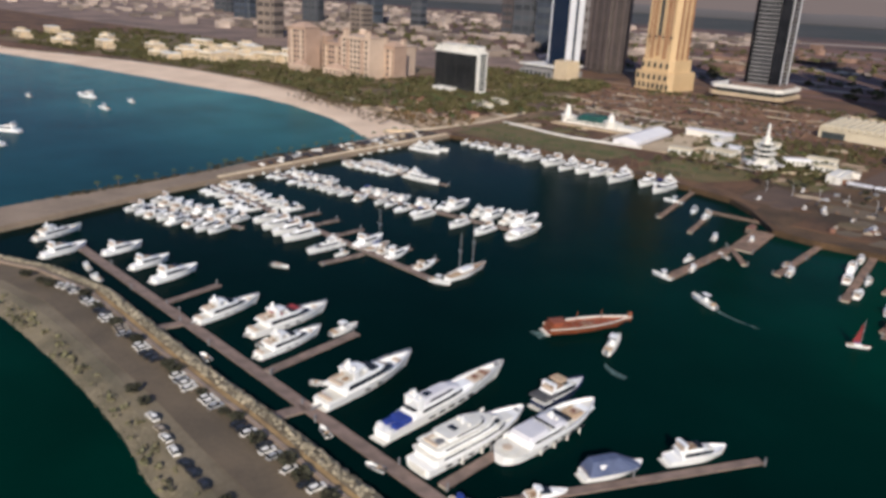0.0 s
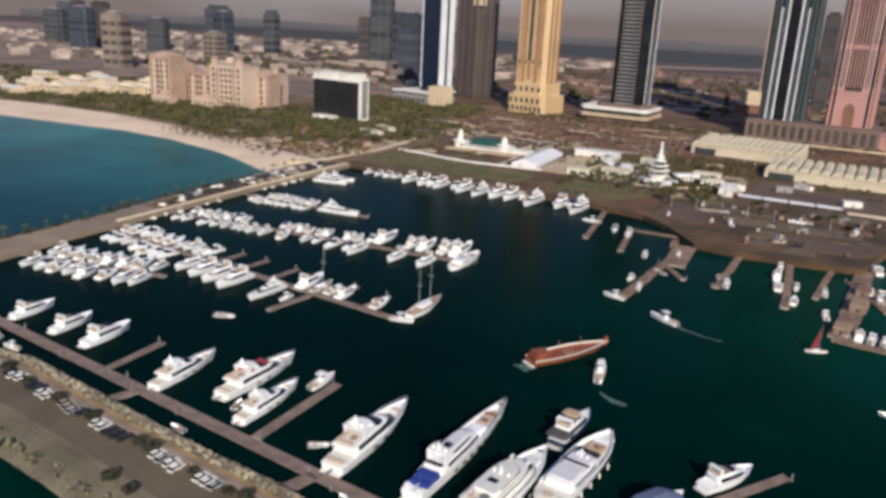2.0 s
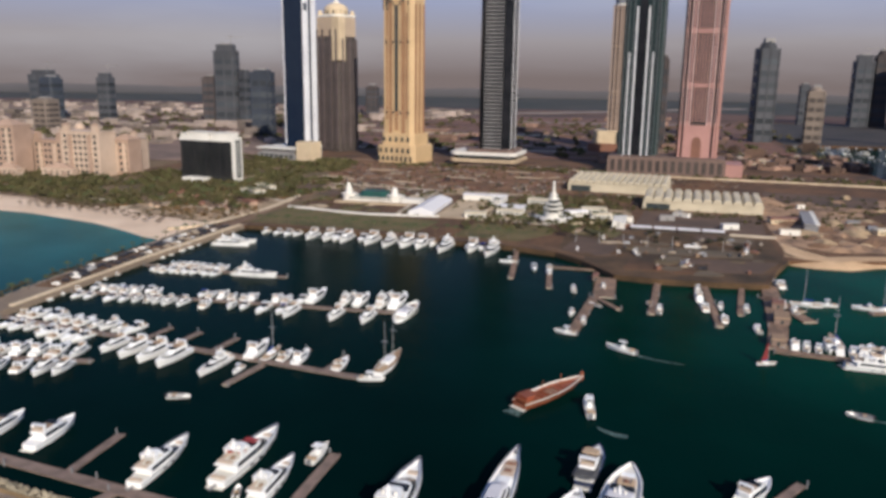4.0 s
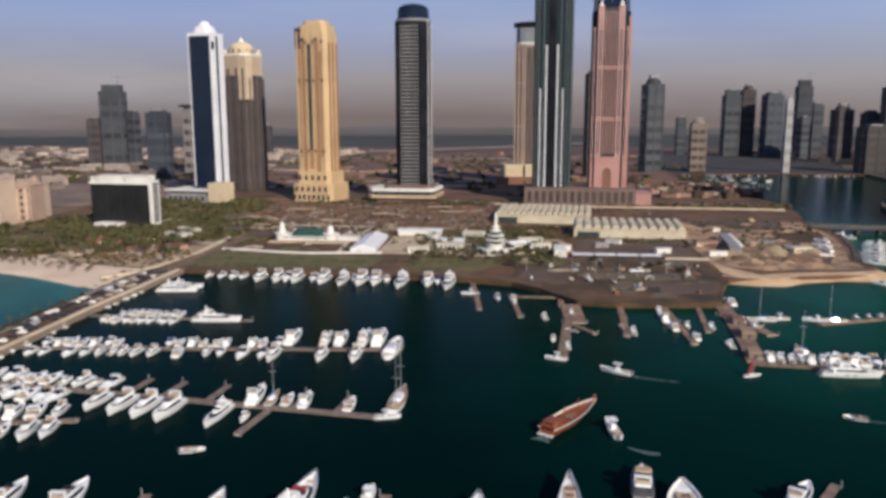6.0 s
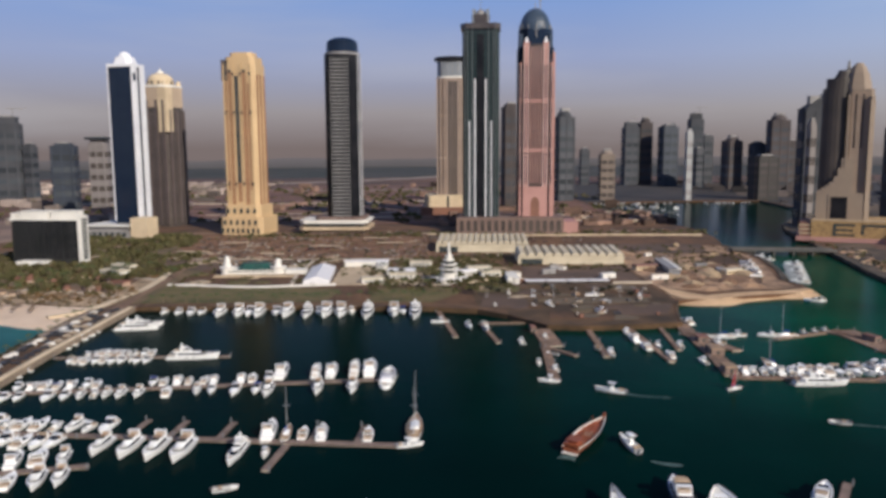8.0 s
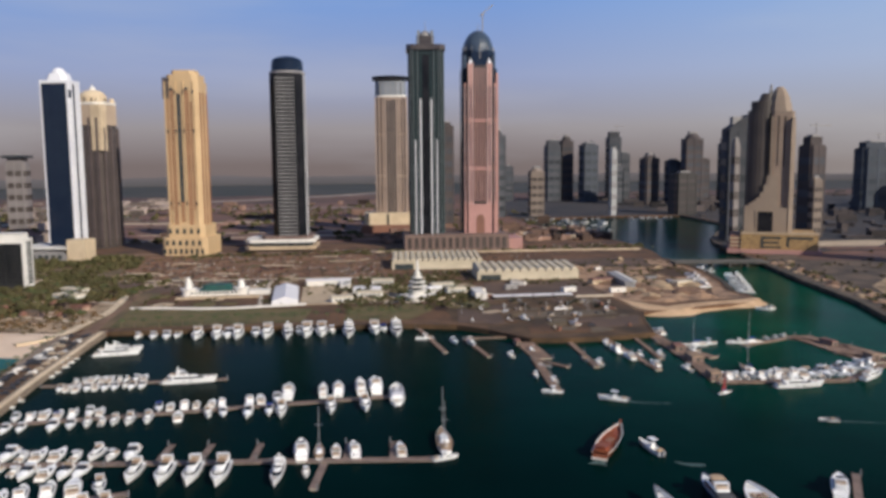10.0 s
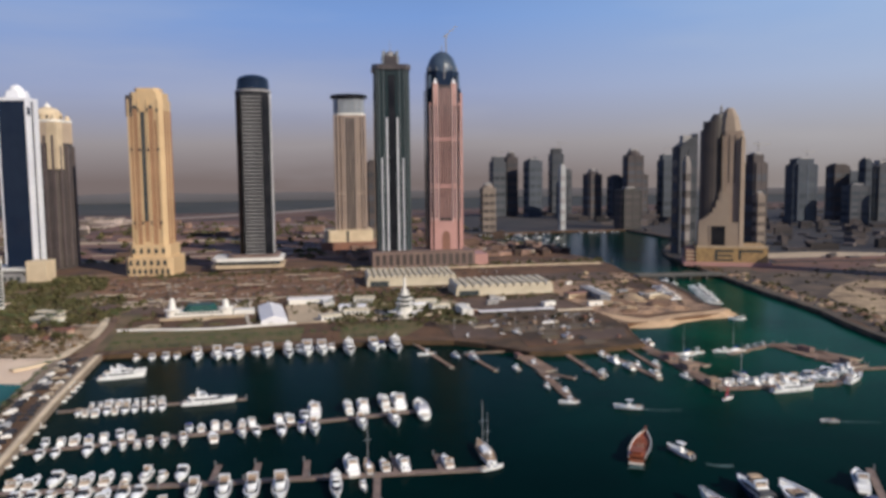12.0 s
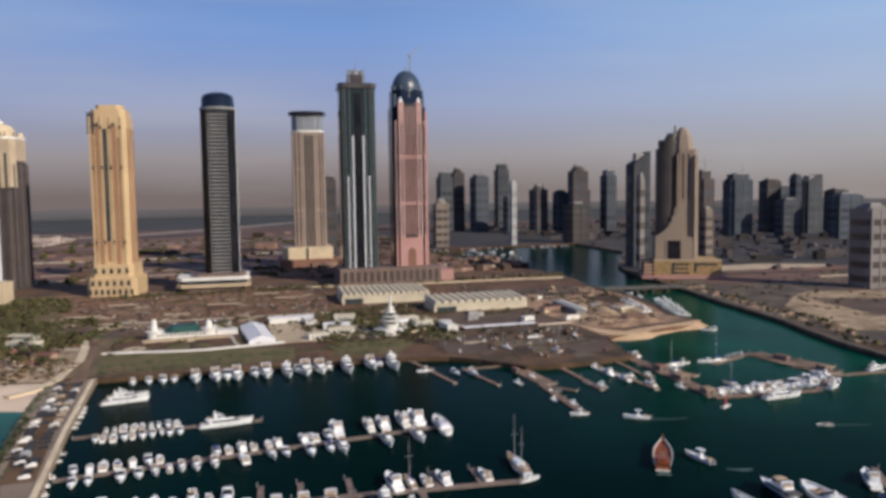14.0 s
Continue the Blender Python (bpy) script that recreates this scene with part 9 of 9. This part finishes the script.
for k, line in enumerate(([(-300, 604), (-304, 660), (-300, 740)], [(-236, 600), (-228, 660), (-240, 744)], [(-232, 604), (-190, 600), (-166, 596)], [(-150, 606), (-130, 620), (-112, 650)], [(-460, 768), (-330, 758), (-190, 750)])):
    solid("path", strip(line, 3.4, 2, 3.7 + 0.006 * k), BLEACHED if k % 2 else CONCRETE, pose(0, 0, 0), "pale footpath between the harbour gardens", "path", kind="structure")
for k in range(34):
    x, y, r = mottle.uniform(-138, -14), mottle.uniform(456, 596), mottle.uniform(4, 13)
    if x < -100 and y < 500:
        continue
    rim = [(px * mottle.uniform(0.6, 1.2), py * mottle.uniform(0.4, 0.9)) for px, py in ring(r, 11)]
    tone, text = mottle.choice(((LANE, "khaki worn patch of the boatyard"), (ASPHALT, "oily dark patch of the boatyard"), (EARTH, "brown earth patch of the boatyard"), (OLIVE, "olive weedy patch of the boatyard")))
    solid("ground_patch", slab(rim, -1.5, 0.0), tone, pose(x, y, 3.44 + 0.004 * k, 0, 0, mottle.uniform(0, 60)), text, "ground patch", kind="structure")
# crates, drums and shrubs of the boatyard
yard = random.Random(8)
for k in range(14):
    x, y = yard.uniform(-102, -12), yard.uniform(462, 590)
    w, d, h = yard.uniform(2, 6), yard.uniform(1.6, 3.4), yard.uniform(1.2, 2.8)
    tone = yard.choice((GREY_PAINT, RUST, TEAK))
    crate = thing("storage_crate", pose(x, y, 3.14, 0, 0, yard.uniform(0, 180)), {GREY_PAINT: "grey", RUST: "rust-brown", TEAK: "timber"}[tone] + " storage crate on the boatyard ground", "crate", "boatyard crates")
    part("box", boxes((-w / 2, w / 2, -d / 2, d / 2, 0, h)), tone, crate)
    part("lid", boxes((-w / 2 - 0.12, w / 2 + 0.12, -d / 2 - 0.12, d / 2 + 0.12, h, h + 0.18)), tone, crate)
for k in range(14):
    bush(yard.uniform(-148, -10), yard.uniform(540, 600), yard.uniform(0.8, 1.5), 3.14, "beside the boatyard")
# lamp posts along the boatyard front
for k in range(8):
    spot = pose(-140 + k * 17, 536 - 0.4 * k, 3.14, 0, 0, 0)
    if k == 0:
        lamp = thing("street_lamp", spot, "pale grey street lamp beside the boatyard", "street lamp", "boatyard lamps")
        part("pole", slab(ring(0.22, 8), 0, 8, 0.6), PALE_FAR, lamp)
        part("arm", boxes((-0.1, 0.1, -1.4, 0.1, 7.8, 8.0)), PALE_FAR, lamp)
        part("lamp_head", boxes((-0.25, 0.25, -2.2, -1.4, 7.75, 8.05)), WHITE_WALL, lamp)
    else:
        copy_thing(lamp, spot)
for k in range(16):
    x, y = rng.uniform(-550, -445), rng.uniform(552, 650)
    hut = thing("beach_hut", pose(x, y, 3.1, 0, 0, rng.uniform(0, 90)), "round thatched hut in the beach park", "hut", "beach huts")
    part("wall", slab(ring(2.6, 10), 0, 2.4), RESORT_PALE, hut)
    part("thatch", slab(ring(4.0, 12), 2.2, 5.0, 0.08), BARK if k % 2 else RUST, hut)
# thatched parasols on the sand
for k in range(42):
    x = -640 + (k % 14) * 13 + rng.uniform(-3, 3)
    y = np.interp(x, [p[0] for p in DUNE], [p[1] for p in DUNE]) - 4 - (k // 14) * 7 + rng.uniform(-2, 2)
    if k == 0:
        para = thing("parasol", pose(x, y, 2.4), "thatched beach parasol on the sand", "parasol", "beach parasols")
        part("pole", slab(ring(0.08, 6), 0, 2.6), BARK, para)
        part("thatch", slab(ring(2.2, 10), 2.3, 3.6, 0.1), BARK, para)
    else:
        copy_thing(para, pose(x, y, 2.4))

# ---- breakwater rocks ----


def stone(seed):
    r = random.Random(seed)
    bm = bmesh.new()
    bmesh.ops.create_icosphere(bm, subdivisions=1, radius=1.0)
    for v in bm.verts:
        v.co *= r.uniform(0.7, 1.15)
        v.co.z *= 0.75
    me = bpy.data.meshes.new("rock")
    bm.to_mesh(me)
    bm.free()
    me.materials.append(ROCK_PIECE)
    return me


STONES = [stone(k) for k in range(5)]
rng = random.Random(77)


def rocks_along(parent_label, xs, line, out, spread, n, lo, hi, seed, pieces, top):
    """Tumbled stones down a bank: the nearest are pieces of their own, the rest one heap."""
    r = random.Random(seed)
    bank = thing("riprap", pose(0, 0, 0), parent_label, "rocks", kind="structure")
    verts, faces = [], []
    tmpl = [([tuple(v.co) for v in me.vertices], [tuple(p.vertices) for p in me.polygons]) for me in STONES]
    for k in range(n):
        x = r.uniform(xs[0], xs[-1])
        q = r.random()
        y = np.interp(x, xs, line) + out * (q * spread)
        g = min(1.0, max(0.0, (q * spread - top[0]) / top[1]))
        z = 3.16 - 2.76 * g * g - 1.7 * g
        s = r.uniform(lo, hi)
        m = Matrix.LocRotScale((x, y, z), Euler((r.uniform(0, 6), r.uniform(0, 6), r.uniform(0, 6))), (s, s * r.uniform(0.7, 1.1), s))
        if k < pieces:
            o = new("rock", STONES[k % 5])
            o.parent = bank
            o.matrix_basis = m
        else:
            vs, fs = tmpl[k % 5]
            i = len(verts)
            verts.extend([tuple(m @ Vector(v)) for v in vs])
            faces.extend([tuple(i + j for j in f) for f in fs])
    if verts:
        me = bpy.data.meshes.new("rock_heap")
        me.from_pydata(verts, [], faces)
        me.materials.append(ROCK if out < 0 else PALE_ROCK)
        heap = new("rock_heap", me)
        heap.parent = bank
        tagged(heap, kind="stuff")


rocks_along("pale breakwater rocks along the inner quay edge", QX[1:], [y - 4.8 for y in QIN[1:]], 1, 6.4, 2000, 0.45, 1.05, 1, 110, (2.6, 4.6))
rocks_along("brown breakwater rocks along the outer quay edge", QX, [y + 7 for y in QOUT], -1, 8.4, 1500, 0.2, 0.5, 2, 40, (-3.3, 12.3))
mole_y = [60, 120, 200, 300, 400, 505]


def mole_rocks(label, base, out, n, seed):
    r = random.Random(seed)
    verts, faces = [], []
    tmpl = [([tuple(v.co) for v in me.vertices], [tuple(p.vertices) for p in me.polygons]) for me in STONES]
    for k in range(n):
        y = r.uniform(70, 500)
        q = r.random()
        x = np.interp(y, mole_y, base) + out * q * 4
        s = r.uniform(0.7, 1.6)
        m = Matrix.LocRotScale((x, y, 2.8 - 3 * q), Euler((r.uniform(0, 6), r.uniform(0, 6), 0)), (s, s, s))
        vs, fs = tmpl[k % 5]
        i = len(verts)
        verts.extend([tuple(m @ Vector(v)) for v in vs])
        faces.extend([tuple(i + j for j in f) for f in fs])
    me = bpy.data.meshes.new("riprap")
    me.from_pydata(verts, [], faces)
    me.materials.append(ROCK)
    tagged(new("riprap", me), label, "rocks", kind="stuff")


mole_rocks("brown rock armour on the bay side of the mole", [-411, -421, -421.5, -421.5, -428.5, -431], -1, 1300, 3)
